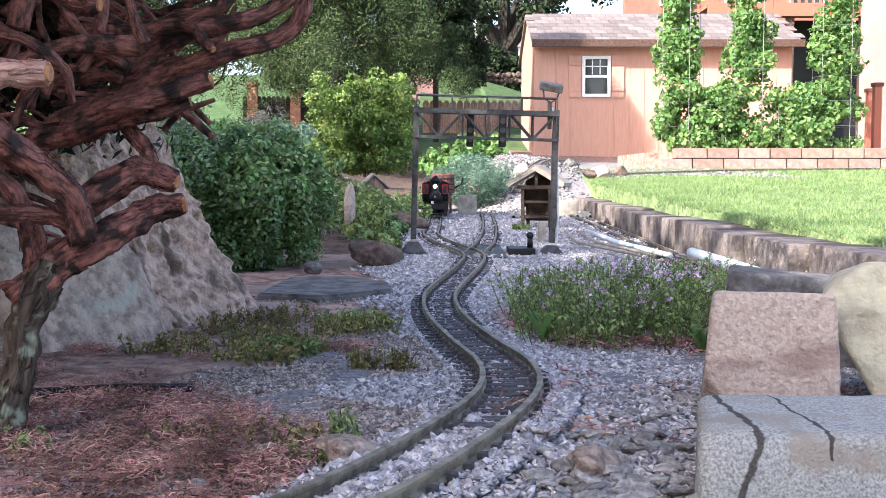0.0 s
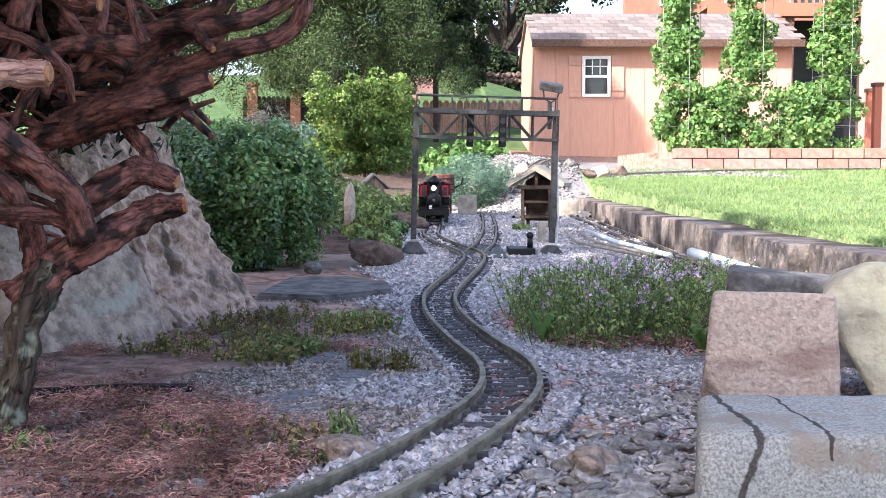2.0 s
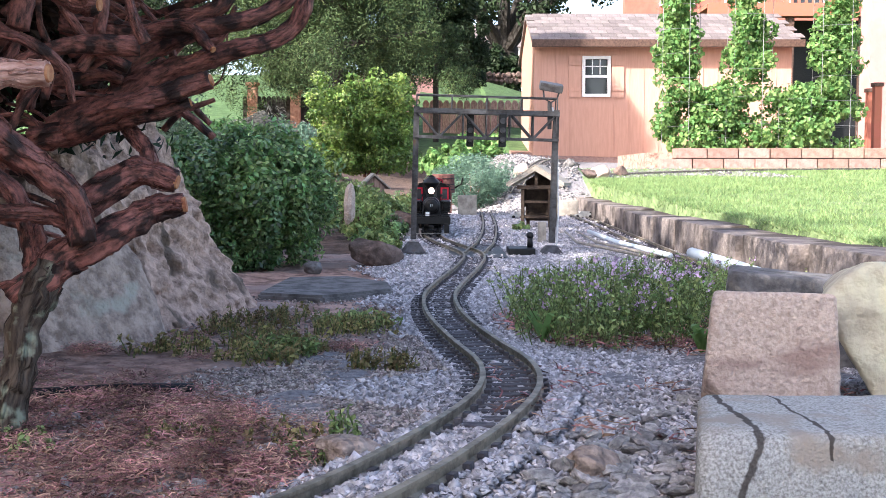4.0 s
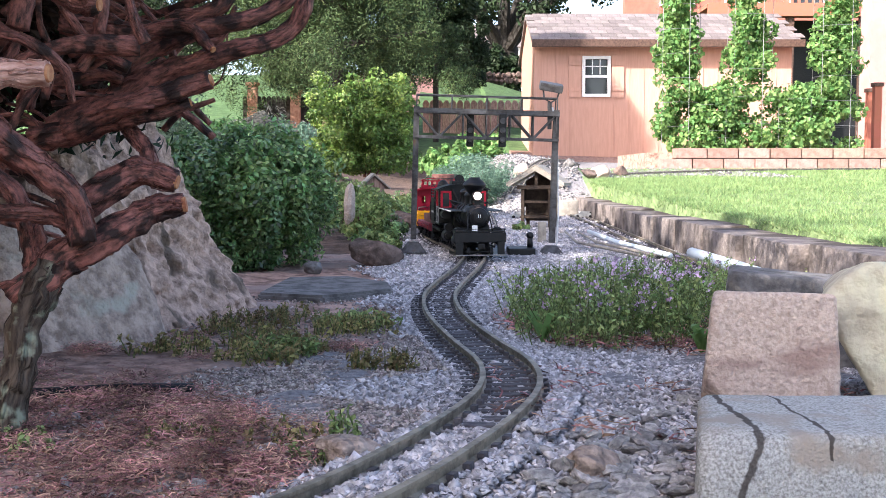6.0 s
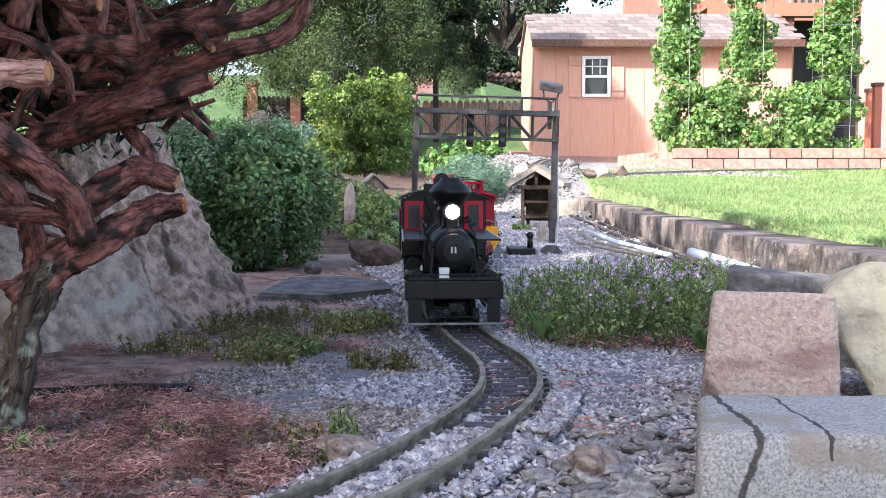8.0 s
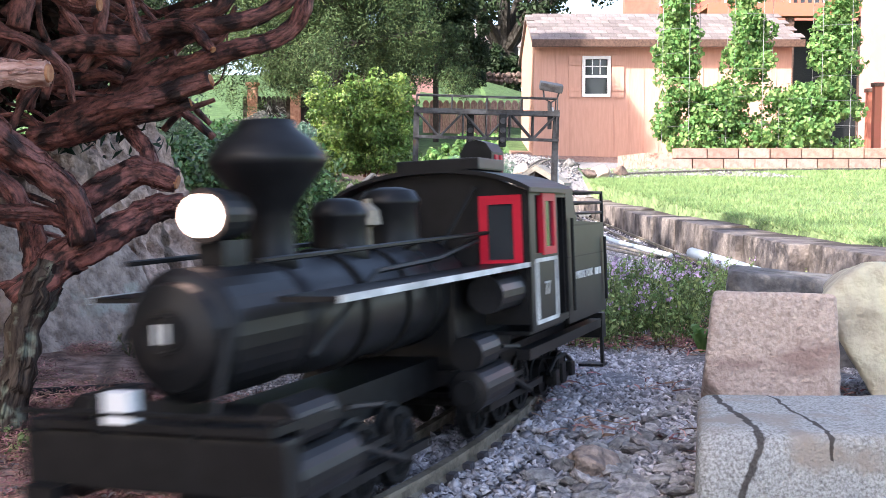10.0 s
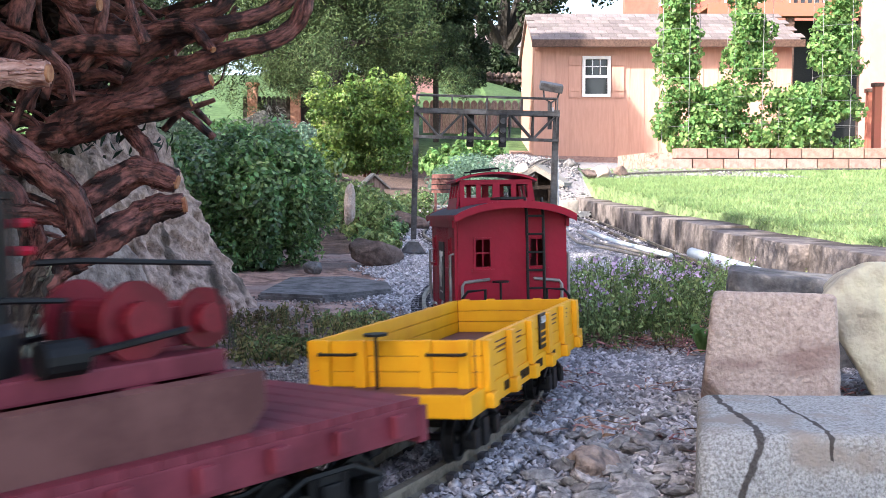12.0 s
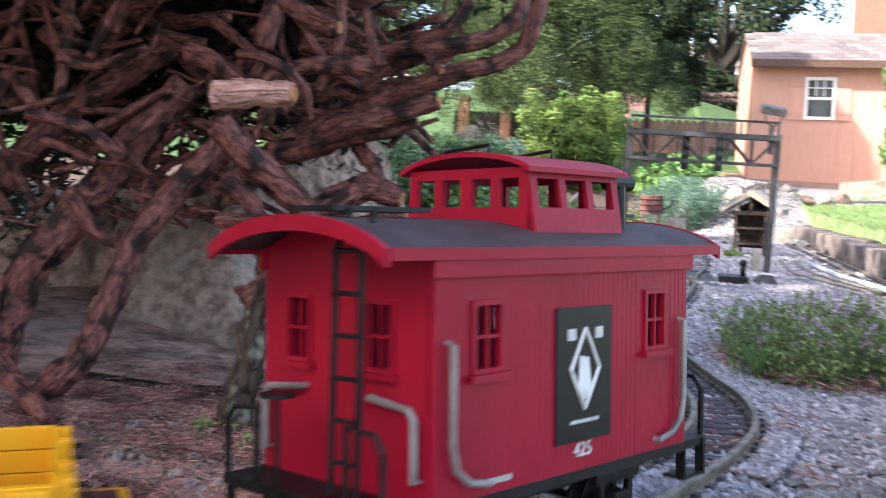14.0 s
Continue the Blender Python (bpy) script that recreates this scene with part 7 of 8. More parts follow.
def build_flat():
    t = thing("donkey_flatcar", Matrix(), "maroon flatcar carrying a black steam donkey engine on skids", "railway wagon")
    L = FLAT_LEN
    first = None
    for i in range(20):
        bm = None
        x = -L / 2 + (i + 0.5) * L / 20
        if first is None:
            bm = bmesh.new()
            box(bm, (0, 0, 0.0465), (L / 20 - 0.0008, 0.094, 0.003))
            first = part("deck_board", bm, M_MAROON, t)
            first.matrix_basis = pose(x, 0, 0)
        else:
            again(first, "deck_board", t, pose(x, 0, 0))
    for s in (-1, 1):
        quick(t, "side_sill", M_MAROON, ((0, s * 0.0455, 0.0385), (L, 0.004, 0.013)), bevel=0.0006)
        quick(t, "end_sill", M_MAROON, ((s * (L / 2 + 0.0005), 0, 0.037), (0.005, 0.096, 0.015)), bevel=0.0006)
        for k in range(8):
            bm = bmesh.new()
            box(bm, (-L / 2 + 0.016 + k * (L - 0.032) / 7, s * 0.0495, 0.039), (0.007, 0.004, 0.009), bevel=0.001)
            part("stake_pocket", bm, M_MAROON, t)
        bm = bmesh.new()
        tube(bm, [(-L / 2 + 0.02, s * 0.025, 0.033), (-0.05, s * 0.025, 0.022), (0.05, s * 0.025, 0.022), (L / 2 - 0.02, s * 0.025, 0.033)], 0.0012, 6)
        part("truss_rod", bm, M_IRON, t)
        truck(t, s * 0.085)
        coupler(t, s * (L / 2 + 0.008), 0.026, s)
        # log skids
        bm = bmesh.new()
        slab(bm, [(-0.055, 0.048), (0.066, 0.048), (0.074, 0.056), (0.074, 0.069), (-0.063, 0.069), (-0.063, 0.056)], "y", s * 0.034 - 0.005, s * 0.034 + 0.005)
        part("skid", bm, M_BROWN, t, "thick brown timber skid")
    quick(t, "center_sill", M_IRON, ((0, 0, 0.036), (L - 0.01, 0.02, 0.008)))
    for x in (-0.055, -0.02, 0.035, 0.06):
        quick(t, "skid_tie", M_MAROON, ((x, 0, 0.064), (0.012, 0.057, 0.010)), bevel=0.001)
    quick(t, "engine_bed", M_MAROON, ((-0.012, 0, 0.073), (0.10, 0.050, 0.008)), bevel=0.001, label="dark red engine bed timbers")
    # wooden box
    bx = quick(t, "supply_crate", M_MAROON, ((0.103, 0, 0.062), (0.032, 0.078, 0.028)), label="dark red slatted wooden crate")
    for k in range(3):
        quick(bx, "crate_slat", M_MAROON, ((0.103, 0, 0.053 + k * 0.0092), (0.0345, 0.0805, 0.008)), bevel=0.0008)
    quick(bx, "crate_lid", M_MAROON, ((0.103, 0, 0.0765), (0.036, 0.082, 0.003)), bevel=0.0008)
    # upright boiler
    bm = bmesh.new()
    lathe(bm, [(0.0, 0.076), (0.0195, 0.076), (0.0195, 0.092), (0.018, 0.094), (0.0170, 0.096), (0.0170, 0.140), (0.0178, 0.1405), (0.0178, 0.143), (0.0155, 0.1435), (0.0155, 0.149), (0.0165, 0.1495), (0.0165, 0.1515), (0.0150, 0.1525), (0.0125, 0.160), (0.0075, 0.166), (0.0, 0.168)], 32, Matrix.Translation((0.022, 0, 0.0091)) @ Matrix.Diagonal((0.95, 0.95, 0.88, 1)))
    dk = part("upright_boiler", bm, M_IRON, t, "black upright donkey boiler with domed cap", smooth=False)
    for a in range(6):
        bm = bmesh.new()
        ph = a * math.pi / 3 + 0.3
        rod(bm, (0.022 + 0.0185 * math.cos(ph), 0.0185 * math.sin(ph), 0.094), (0.022 + 0.0185 * math.cos(ph), 0.0185 * math.sin(ph), 0.138), 0.0009, seg=6)
        part("boiler_pipe", bm, M_IRON, dk)
    for y, z in ((-0.004, 0.125), (0.004, 0.125), (-0.004, 0.116), (0.004, 0.116)):
        bm = bmesh.new()
        rod(bm, (0.006, y + 0.006, z), (0.002, y + 0.006, z), 0.0016, seg=8)
        part("red_valve", bm, M_RED, dk)
    bm = bmesh.new()
    tube(bm, [(0.0, 0.02, 0.082), (-0.0, 0.026, 0.10), (0.022, 0.030, 0.102), (0.045, 0.026, 0.10), (0.045, 0.02, 0.08)], 0.0011, 6)
    part("boiler_guard", bm, M_IRON, t)
    # winch drums and gear
    for x, r in ((-0.030, 0.014), (-0.058, 0.011)):
        bm = bmesh.new()
        for e in (-1, 1):
            lathe(bm, [(r, -0.0015), (r, 0.0015)], 24, Matrix.Translation((x, e * 0.018, 0.083 + r * 0.5)) @ Matrix.Rotation(math.pi / 2, 4, "X"))
        rod(bm, (x, -0.024, 0.083 + r * 0.5), (x, 0.024, 0.083 + r * 0.5), r * 0.5, seg=16)
        part("winch_drum", bm, M_WINCH, t, "dark red winch drum")
    for s in (-1, 1):
        bm = bmesh.new()
        rod(bm, (-0.005, s * 0.026, 0.082), (0.010, s * 0.026, 0.082), 0.006, seg=14)
        rod(bm, (-0.005, s * 0.026, 0.082), (-0.045, s * 0.0265, 0.086), 0.0013, seg=6)
        part("winch_cylinder", bm, M_IRON, t)
        bm = bmesh.new()
        box(bm, (-0.045, s * 0.013, 0.086), (0.05, 0.003, 0.014), bevel=0.001)
        part("winch_bearer", bm, M_MAROON, t)
    bm = bmesh.new()
    tube(bm, [(-0.065, 0.025, 0.077), (-0.06, 0.022, 0.108), (-0.01, 0.02, 0.112), (0.004, 0.014, 0.112)], 0.0011, 6)
    part("control_lever", bm, M_IRON, t)
    bm = bmesh.new()
    tube(bm, [(0.09, -0.022, 0.079), (0.05, -0.02, 0.077), (0.03, -0.02, 0.08)], 0.004, 8)
    part("exhaust_pipe", bm, M_IRON, t)
    for child in t.children:
        kind = child.name.split(".")[0]
        if kind in ("upright_boiler", "winch_drum", "winch_cylinder", "winch_bearer", "control_lever", "exhaust_pipe", "boiler_guard", "engine_bed"):
            child.matrix_basis = pose(0.017, 0, 0) @ child.matrix_basis
        elif kind in ("skid", "skid_tie"):
            child.matrix_basis = pose(0.012, 0, 0) @ child.matrix_basis
    return t


def build_gondola():
    t = thing("gondola_wagon", Matrix(), "bright yellow wooden gondola wagon with a brown floor", "railway wagon")
    L, hw, z0, z1 = GON_LEN, 0.0425, 0.0385, 0.0615
    body = L / 2 - 0.023
    quick(t, "floor", M_BROWN, ((0, 0, z0 - 0.001), (L - 0.006, 2 * hw - 0.004, 0.003)), label="maroon-brown plank floor")
    for s in (-1, 1):
        quick(t, "side_sill", M_YELLOW, ((0, s * (hw + 0.0005), 0.0335), (L, 0.004, 0.0105)), bevel=0.0006)
        quick(t, "end_sill", M_YELLOW, ((s * (L / 2 - 0.002), 0, 0.0335), (0.005, 2 * hw - 0.003, 0.0105)), bevel=0.0006)
        for k in range(3):
            quick(t, "side_board", M_YELLOW, ((0, s * hw, z0 + 0.0040 + k * 0.0077), (2 * body, 0.003, 0.0074)), bevel=0.0004)
        for k in range(3):
            quick(t, "end_board", M_YELLOW, ((s * body, 0, z0 + 0.0040 + k * 0.0077), (0.003, 2 * hw - 0.004, 0.0074)), bevel=0.0004)
        for k in range(6):
            bm = bmesh.new()
            x = -body + 0.006 + k * (2 * body - 0.012) / 5
            box(bm, (x, s * (hw + 0.0032), z0 + 0.0105), (0.0085, 0.0036, 0.0245), bevel=0.0008)
            box(bm, (x, s * (hw + 0.0042), 0.0325), (0.0095, 0.0056, 0.0075), bevel=0.0012)
            part("side_stake", bm, M_YELLOW, t)
        for y in (-0.036, -0.017, 0.017, 0.036):
            quick(t, "end_stake", M_YELLOW, ((s * (body + 0.003), y, z0 + 0.0120), (0.0034, 0.006, 0.0235)), bevel=0.0008)
        for y in (-0.028, 0.028):
            bm = bmesh.new()
            tube(bm, [(s * (body + 0.003), y - 0.010, z1 - 0.006), (s * (body + 0.008), y - 0.009, z1 - 0.006), (s * (body + 0.008), y + 0.009, z1 - 0.006), (s * (body + 0.003), y + 0.010, z1 - 0.006)], 0.0009, 6)
            part("grab_iron", bm, M_IRON, t)
        bm = bmesh.new()
        rod(bm, (s * (body + 0.009), -0.006, z0), (s * (body + 0.009), -0.006, z1 + 0.004), 0.0009, seg=6)
        lathe(bm, [(0.006, -0.0006), (0.006, 0.0006)], 14, Matrix.Translation((s * (body + 0.009), -0.006, z1 + 0.004)))
        if s > 0:
            part("brake_wheel", bm, M_IRON, t)
        else:
            bm.free()
        # lettering on the sides
        plate = quick(t, "number_panel", M_BLACK, ((-0.012 * 1, s * (hw + 0.0022), z0 + 0.0130), (0.0175, 0.0012, 0.0205)), label="black number panel")
        lettering("3228", 0.0058, plate, on_side(-0.012, hw + 0.0031, z0 + 0.0195, s), M_LETTER, "number")
        bm = bmesh.new()
        for k, w in enumerate((0.013, 0.011, 0.014)):
            box(bm, (-0.012, s * (hw + 0.003), z0 + 0.0130 - k * 0.0036), (w, 0.0006, 0.0011))
        part("panel_bars", bm, M_YELLOW, plate)
        for x, w in ((0.083, 0.022), (0.048, 0.018), (-0.048, 0.018), (-0.083, 0.02)):
            for k in range(3):
                quick(t, "lettering_bar", M_BROWN, ((x, s * (hw + 0.0017), z0 + 0.0190 - k * 0.0027), (w * (1 - 0.15 * k), 0.0004, 0.0006)))
        for x, n in ((0.078, 4), (0.040, 6), (0.005, 6), (-0.030, 7)):
            for k in range(n):
                quick(t, "lettering_bar", M_BLACK, ((x + (k - n / 2) * 0.0036, s * (hw + 0.0027), 0.0338), (0.0019, 0.0005, 0.0046)))
        truck(t, s * 0.086, 0.0115, 0.038)
        coupler(t, s * (L / 2 + 0.008), 0.020, s)
    quick(t, "center_sill", M_IRON, ((0, 0, 0.0265), (L - 0.01, 0.02, 0.008)))
    return t


def build_caboose():
    t = thing("caboose", Matrix(), "crimson wooden caboose with cupola and dark curved roof", "railway wagon")
    L, hw, z0, z1 = CAB_LEN / 1.03, 0.0435, 0.036, 0.118
    bl = L / 2 - 0.012
    wz0, wz1 = 0.078, 0.101
    for s in (-1, 1):
        bm = bmesh.new()
        holes = [(-bl + 0.018, -bl + 0.032, wz0, wz1), (bl - 0.032, bl - 0.018, wz0, wz1)]
        panel_with_holes(bm, -bl, bl, z0, z1, holes, s * hw, 0.0024, "x")
        side = part("side_wall", bm, M_CABOOSE, t)
        k = 0
        x = -bl + 0.003
        while x < bl - 0.002:
            if not any(a - 0.003 < x < b + 0.003 for a, b, _, _ in holes):
                quick(side, "board_bead", M_CABOOSE, ((x, s * (hw + 0.00125), (z0 + z1) / 2 - 0.003), (0.0003, 0.00012, z1 - z0 - 0.008)))
            x += 0.0032
        quick(t, "letter_board", M_CABOOSE, ((0, s * (hw + 0.0018), z1 - 0.0045), (2 * bl + 0.004, 0.003, 0.008)), bevel=0.0005)
        for a, b, _, _ in holes:
            window_in(t, (a + b) / 2, s * (hw + 0.0006), (wz0 + wz1) / 2, b - a, wz1 - wz0, s, M_CABOOSE, 0.0018, True, False)
            quick(t, "window_sill", M_CABOOSE, (((a + b) / 2, s * (hw + 0.0025), wz0 - 0.002), (b - a + 0.006, 0.004, 0.0025)))
        bm = bmesh.new()
        eh = [(-0.029, -0.016, wz0, wz1), (0.014, 0.027, wz0, wz1)]
        panel_with_holes(bm, -hw + 0.0012, hw - 0.0012, z0, z1, eh, s * bl, 0.0024, "y")
        slab(bm, [(-hw + 0.0012, z1), (hw - 0.0012, z1), (hw * 0.6, z1 + 0.007), (0, z1 + 0.0095), (-hw * 0.6, z1 + 0.007)], "x", s * bl - 0.0012, s * bl + 0.0012)
        part("end_wall", bm, M_CABOOSE, t)
        for a, b, _, _ in eh:
            window_in(t, s * (bl + 0.0008), (a + b) / 2, (wz0 + wz1) / 2, b - a, wz1 - wz0, s, M_CABOOSE, 0.0016, True, False, "y")
            quick(t, "window_sill", M_CABOOSE, ((s * (bl + 0.0022), (a + b) / 2, wz0 - 0.002), (0.003, b - a + 0.005, 0.002)))
        # curved grab irons on the sides and rails on the end
        for e in (-1, 1):
            bm = bmesh.new()
            xx, y = e * (bl - 0.006), s * (hw + 0.004)
            tube(bm, [(xx, s * hw, 0.089), (xx, y, 0.088), (xx, y, 0.055), (xx - e * 0.002, y, 0.047), (xx - e * 0.008, y, 0.0425), (xx - e * 0.018, y, 0.0405), (xx - e * 0.018, s * hw, 0.0405)], 0.0013, 8)
            part("grab_iron", bm, M_SILVER, t, "pale grey curved grab iron")
            bm = bmesh.new()
            y0, y1 = e * (hw - 0.004), e * 0.018
            tube(bm, [(s * bl, y0, 0.044), (s * (bl + 0.004), y0, 0.044), (s * (bl + 0.004), y0, 0.064), (s * (bl + 0.004), y0 - e * 0.002, 0.067), (s * (bl + 0.004), y1, 0.069), (s * bl, y1, 0.069)], 0.0013, 8)
            part("grab_iron", bm, M_SILVER, t, "pale grey curved grab iron")
        # ladder, off centre on each end
        yl = -s * -0.017
        for e in (-1, 1):
            bm = bmesh.new()
            tube(bm, [(s * (bl + 0.014), yl + e * 0.0065, 0.037), (s * (bl + 0.012), yl + e * 0.0065, 0.118), (s * (bl + 0.006), yl + e * 0.0065, 0.132)], 0.0012, 6)
            part("ladder_rail", bm, M_IRON, t)
        for k in range(6):
            bm = bmesh.new()
            z = 0.048 + k * 0.014
            rod(bm, (s * (bl + 0.0135), yl - 0.0065, z), (s * (bl + 0.0135), yl + 0.0065, z), 0.0009, seg=6)
            part("ladder_rung", bm, M_IRON, t)
        # end platform and railing
        quick(t, "platform", M_IRON, ((s * (bl + 0.010), 0, 0.034), (0.020, 2 * hw, 0.004)), bevel=0.0005)
        for e in (-1, 1):
            bm = bmesh.new()
            tube(bm, [(s * (bl + 0.019), e * (hw - 0.002), 0.035), (s * (bl + 0.019), e * (hw - 0.002), 0.056), (s * (bl + 0.019), e * (hw - 0.006), 0.061), (s * (bl + 0.019), e * 0.024, 0.062), (s * (bl + 0.019), e * 0.024, 0.036)], 0.0012, 8)
            part("platform_rail", bm, M_IRON, t)
            quick(t, "step", M_IRON, ((s * (bl + 0.009), e * (hw - 0.004), 0.020), (0.018, 0.010, 0.0015)), ((s * (bl + 0.001), e * (hw - 0.001), 0.027), (0.0015, 0.004, 0.016)), ((s * (bl + 0.017), e * (hw - 0.001), 0.027), (0.0015, 0.004, 0.016)))
        bm = bmesh.new()
        rod(bm, (s * (bl + 0.019), -0.012, 0.035), (s * (bl + 0.019), -0.012, 0.068), 0.0009, seg=6)
        lathe(bm, [(0.0065, -0.0006), (0.0065, 0.0006)], 14, Matrix.Translation((s * (bl + 0.019), -0.012, 0.068)))
        part("brake_wheel", bm, M_IRON, t)
        wheelset(t, s * 0.040, 0.0135)
        for e in (-1, 1):
            quick(t, "axle_box", M_IRON, ((s * 0.040, e * 0.034, 0.0145), (0.010, 0.008, 0.011)), ((s * 0.040, e * 0.034, 0.026), (0.030, 0.004, 0.005)), ((s * 0.030, e * 0.034, 0.020), (0.003, 0.003, 0.012)), ((s * 0.050, e * 0.034, 0.020), (0.003, 0.003, 0.012)), bevel=0.0008)
        coupler(t, s * (L / 2 + 0.014), 0.024, s)
        # emblem panel
        em = quick(t, "emblem_panel", M_BLACK, ((-0.003, s * (hw + 0.0016), 0.072), (0.034, 0.001, 0.050)), label="black emblem panel with a pale diamond")
        bm = bmesh.new()
        y = s * (hw + 0.0023)
        dia = [(0, 0.017), (0.0088, 0.002), (0, -0.013), (-0.0088, 0.002)]
        for (ax, az), (bx, bz) in zip(dia, dia[1:] + dia[:1]):
            rod(bm, (-0.003 + ax, y, 0.072 + az), (-0.003 + bx, y, 0.072 + bz), 0.0009, seg=5)
        slab(bm, [(-0.007, 0.066), (-0.002, 0.062), (0.001, 0.068), (0.0005, 0.079), (-0.005, 0.078)], "y", y - 0.0003, y + 0.0003)
        box(bm, (-0.003, y, 0.0545), (0.017, 0.0006, 0.0012))
        for e in (-1, 1):
            box(bm, (-0.003 + e * 0.0085, y, 0.087), (0.0045, 0.0006, 0.0042))
        part("emblem_shape", bm, M_LETTER, em)
        lettering("425", 0.0075, t, on_side(-0.003, hw + 0.0016, 0.0435, s), M_LETTER, "number")
        quick(t, "lettering_bar", M_LETTER, *[((-0.045 * s * -1 + (k - 1.5) * 0.0032, s * (hw + 0.002), 0.0405), (0.0022, 0.0005, 0.002)) for k in range(4)])
    quick(t, "floor", M_IRON, ((0, 0, z0 - 0.001), (2 * bl, 2 * hw - 0.004, 0.003)))
    quick(t, "underframe", M_IRON, ((0, 0, 0.028), (2 * bl, 0.05, 0.010)))
    for s in (-1, 1):
        quick(t, "floor_sill", M_BLACK, ((0, s * (hw - 0.001), 0.034), (2 * bl, 0.005, 0.004)))
    bm = bmesh.new()
    arch_roof(bm, -L / 2 - 0.010, L / 2 + 0.010, hw + 0.0032, z1 + 0.001, z1 + 0.0115, 0.0022, 14)
    part("roof", bm, M_ROOFGREY, t, "dark grey curved roof", smooth=False)
    for s in (-1, 1):
        bm = bmesh.new()
        arch_roof(bm, s * (L / 2 + 0.011) - 0.0011, s * (L / 2 + 0.011) + 0.0011, hw + 0.0037, z1 + 0.0012, z1 + 0.012, 0.0055, 14)
        part("roof_end_board", bm, M_CABOOSE, t, "bright red curved roof edge")
        quick(t, "roof_edge", M_CABOOSE, ((0, s * (hw + 0.0036), z1 - 0.0005), (L + 0.02, 0.0016, 0.004)))
        quick(t, "running_board", M_BLACK, ((s * 0.066, 0, z1 + 0.0142), (0.046, 0.020, 0.0018)))
    # cupola toward the rear
    ccx, cl, cz0, cz1, cw = -0.015, 0.028, z1 + 0.004, 0.149, 0.035
    for s in (-1, 1):
        bm = bmesh.new()
        # sloping sides in strips round three windows
        zs = (cz0 + 0.012, cz1 - 0.004)
        for a, b, lo, hi in [(-cl, cl, cz0, zs[0]), (-cl, cl, zs[1], cz1)] + [(-cl + k * (2 * cl - 0.004) / 3, -cl + k * (2 * cl - 0.004) / 3 + 0.004, zs[0], zs[1]) for k in range(4)]:
            def lean(z):
                return cw - (z - cz0) * 0.16
            v = [bm.verts.new((ccx + x, s * (lean(z) + o), z)) for o in (0, -0.002) for x, z in ((a, lo), (b, lo), (b, hi), (a, hi))]
            for q in ((0, 1, 2, 3), (7, 6, 5, 4), (0, 4, 5, 1), (1, 5, 6, 2), (2, 6, 7, 3), (3, 7, 4, 0)):
                bm.faces.new([v[i] for i in q])
        bmesh.ops.recalc_face_normals(bm, faces=bm.faces[:])
        part("cupola_side", bm, M_CABOOSE, t)
        bm = bmesh.new()
        panel_with_holes(bm, -cw + 0.004, cw - 0.004, cz0, cz1, [(-0.027, -0.017, zs[0], zs[1]), (-0.013, -0.003, zs[0], zs[1]), (0.003, 0.013, zs[0], zs[1]), (0.017, 0.027, zs[0], zs[1])], ccx + s * cl, 0.0022, "y")
        part("cupola_end", bm, M_CABOOSE, t)
        bm = bmesh.new()
        tube(bm, [(ccx + s * 0.02, -0.020, cz1 + 0.004), (ccx + s * 0.02, -0.020, cz1 + 0.008), (ccx + s * 0.02, 0.004, cz1 + 0.010), (ccx + s * 0.02, 0.004, cz1 + 0.006)], 0.0008, 6)
        part("roof_grab", bm, M_IRON, t)
    bm = bmesh.new()
    arch_roof(bm, ccx - cl - 0.004, ccx + cl + 0.004, cw - 0.0005, cz1, cz1 + 0.0065, 0.002, 12)
    part("cupola_roof", bm, M_CABOOSE, t, "red arched cupola roof")
    bm = bmesh.new()
    rod(bm, (-0.052, 0.026, z1 + 0.004), (-0.052, 0.026, z1 + 0.026), 0.0032, seg=12)
    rod(bm, (-0.060, 0.026, z1 + 0.0275), (-0.044, 0.026, z1 + 0.0275), 0.0034, seg=12)
    part("stove_pipe", bm, M_BLACK, t, "black stove pipe with capped top")
    for child in t.children:
        child.matrix_basis = Matrix.Scale(1.03, 4) @ child.matrix_basis
    return t


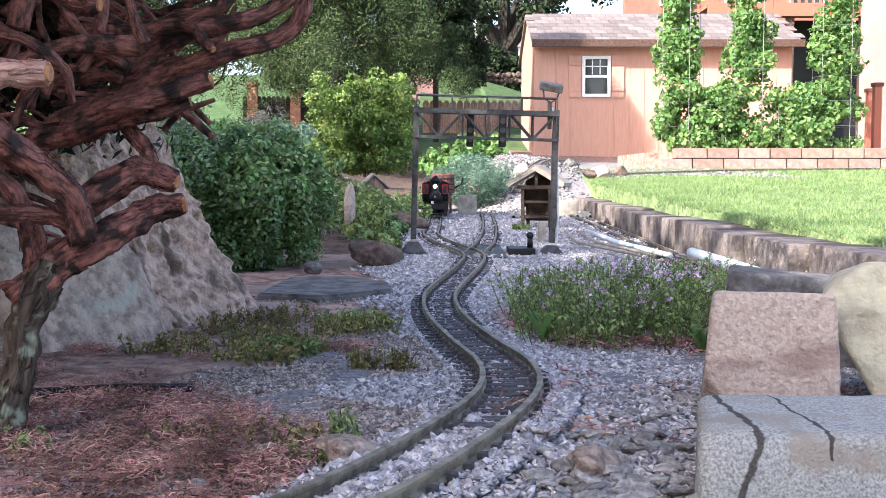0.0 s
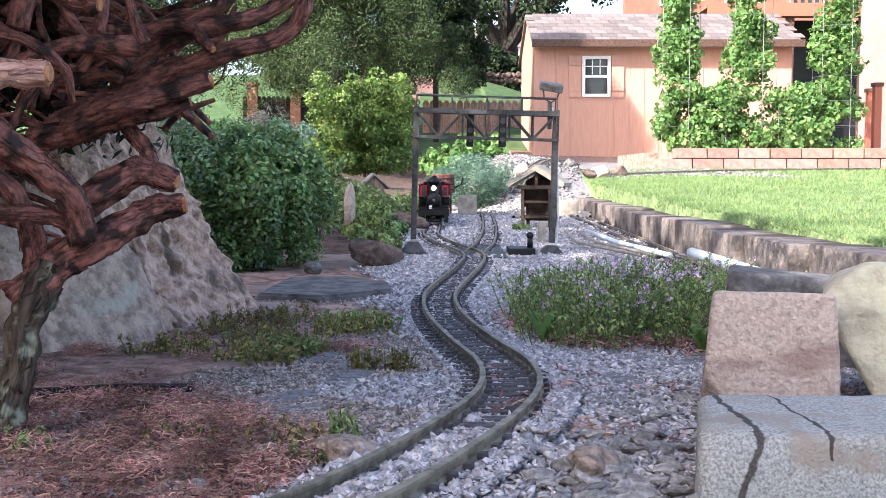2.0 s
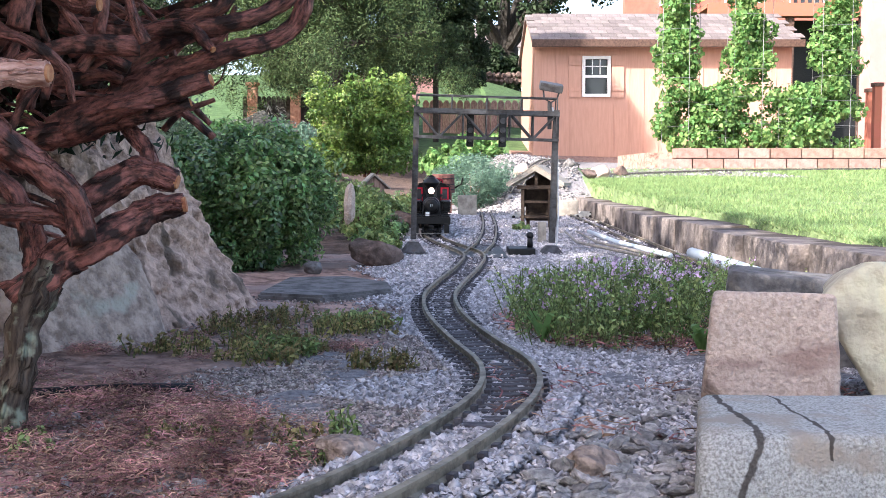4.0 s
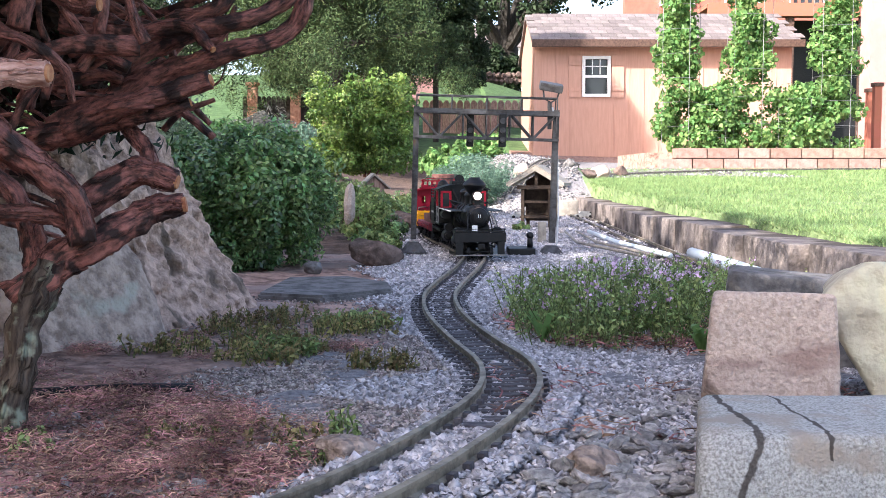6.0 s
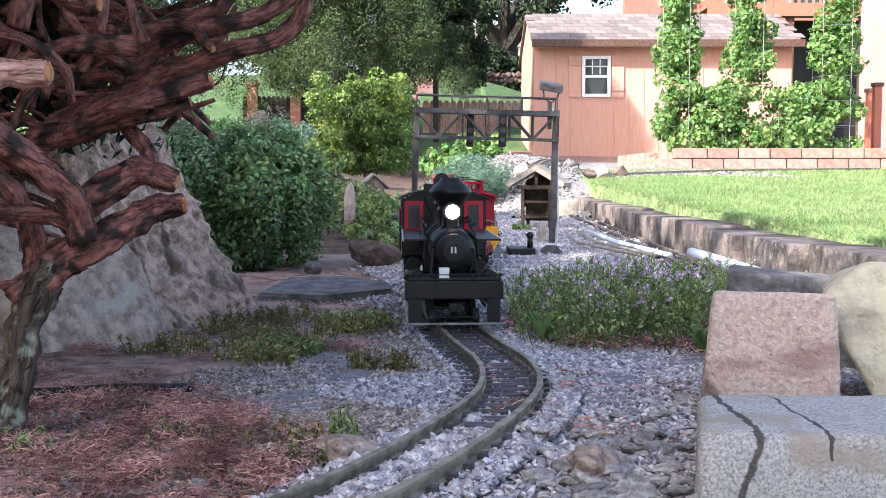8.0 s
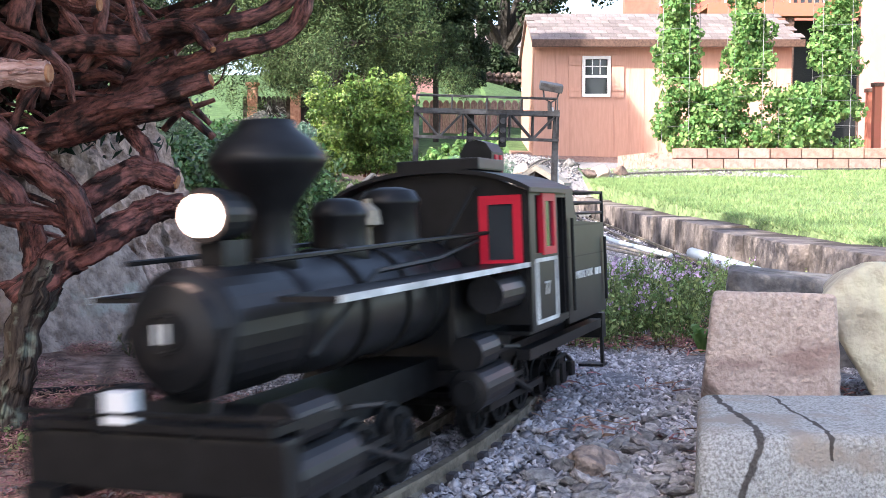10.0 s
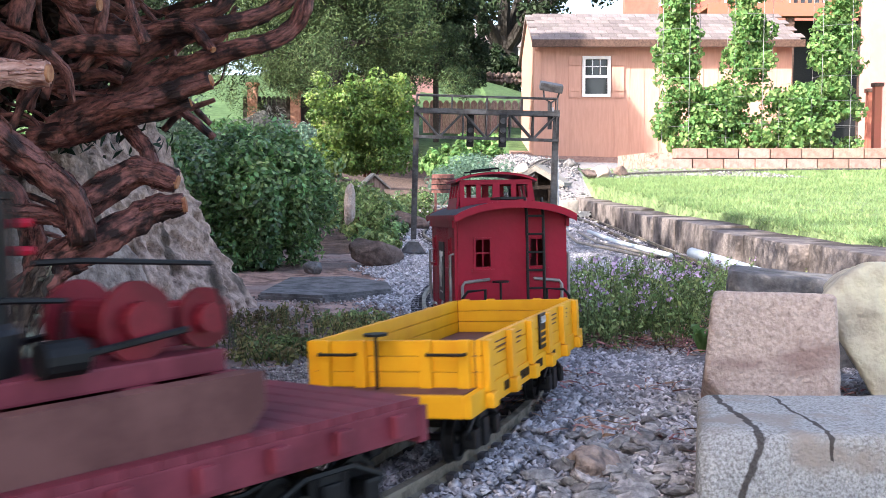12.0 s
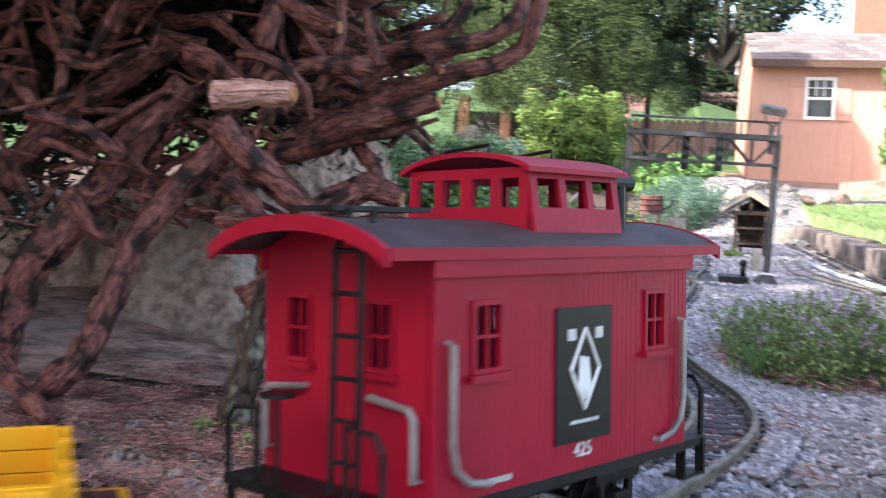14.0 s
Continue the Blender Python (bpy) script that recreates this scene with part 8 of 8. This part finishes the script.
M_ROOFGREY = mat("dark_roof_paint", (0.07, 0.05, 0.055), 0.6, dark=(0.045, 0.03, 0.035), scale=40)
TRAIN, back = [], 0.0
for build, length, half, gap in ((build_loco, LOCO_LEN, 0.14, GAPS[0]), (build_flat, FLAT_LEN, 0.085, GAPS[1]), (build_gondola, GON_LEN, 0.076, GAPS[2]), (build_caboose, CAB_LEN, 0.04, 0)):
    TRAIN.append((build(), length, back, half))
    back += length + gap
# seconds, and way that the engine's front has gone along the line past the point at y = 1.05
S0 = s_at_y(1.051)
RUN = [(0.0, s_at_y(4.12) - S0), (1.5, s_at_y(3.66) - S0), (3.0, s_at_y(3.22) - S0), (5.3, s_at_y(2.37) - S0), (6.0, -1.02), (7.0, -0.515), (7.5, -0.28), (8.2, 0.045),
       (9.3, 0.485), (10.3, 0.862), (10.8, 1.016), (11.2, 1.140), (11.6, 1.263), (12.0, 1.368), (12.5, 1.488), (13.0, 1.608), (13.6, 1.766), (14.0, 1.876)]


def gone(t):
    """Way gone at t seconds, softly between the rows above."""
    k = [a for a, _ in RUN]
    v = [b for _, b in RUN]
    i = max(0, min(len(k) - 2, sum(a <= t for a in k) - 1))

    def slope(j):
        a, b = max(j - 1, 0), min(j + 1, len(k) - 1)
        return (v[b] - v[a]) / (k[b] - k[a])
    h = k[i + 1] - k[i]
    u = (t - k[i]) / h
    return (2 * u ** 3 - 3 * u * u + 1) * v[i] + (u ** 3 - 2 * u * u + u) * h * slope(i) + (3 * u * u - 2 * u ** 3) * v[i + 1] + (u ** 3 - u * u) * h * slope(i + 1)


def motions():
    for ob, length, behind, half in TRAIN:
        rows = []
        for i in range(71):
            t = i * 0.2
            mid = S0 + gone(t) - behind - length / 2
            a, b = on_line((MAIN_S, MAIN_P), mid + half), on_line((MAIN_S, MAIN_P), mid - half)
            c, d = (a + b) / 2, a - b
            tilt = math.degrees(math.atan2(d.z, math.hypot(d.x, d.y)))
            rows.append((t, pose(c.x, c.y, c.z, 0, -tilt, math.degrees(math.atan2(d.y, d.x))) @ pose(0, 0, 0, cant(c.y))))
        walk(ob, rows)


motions()
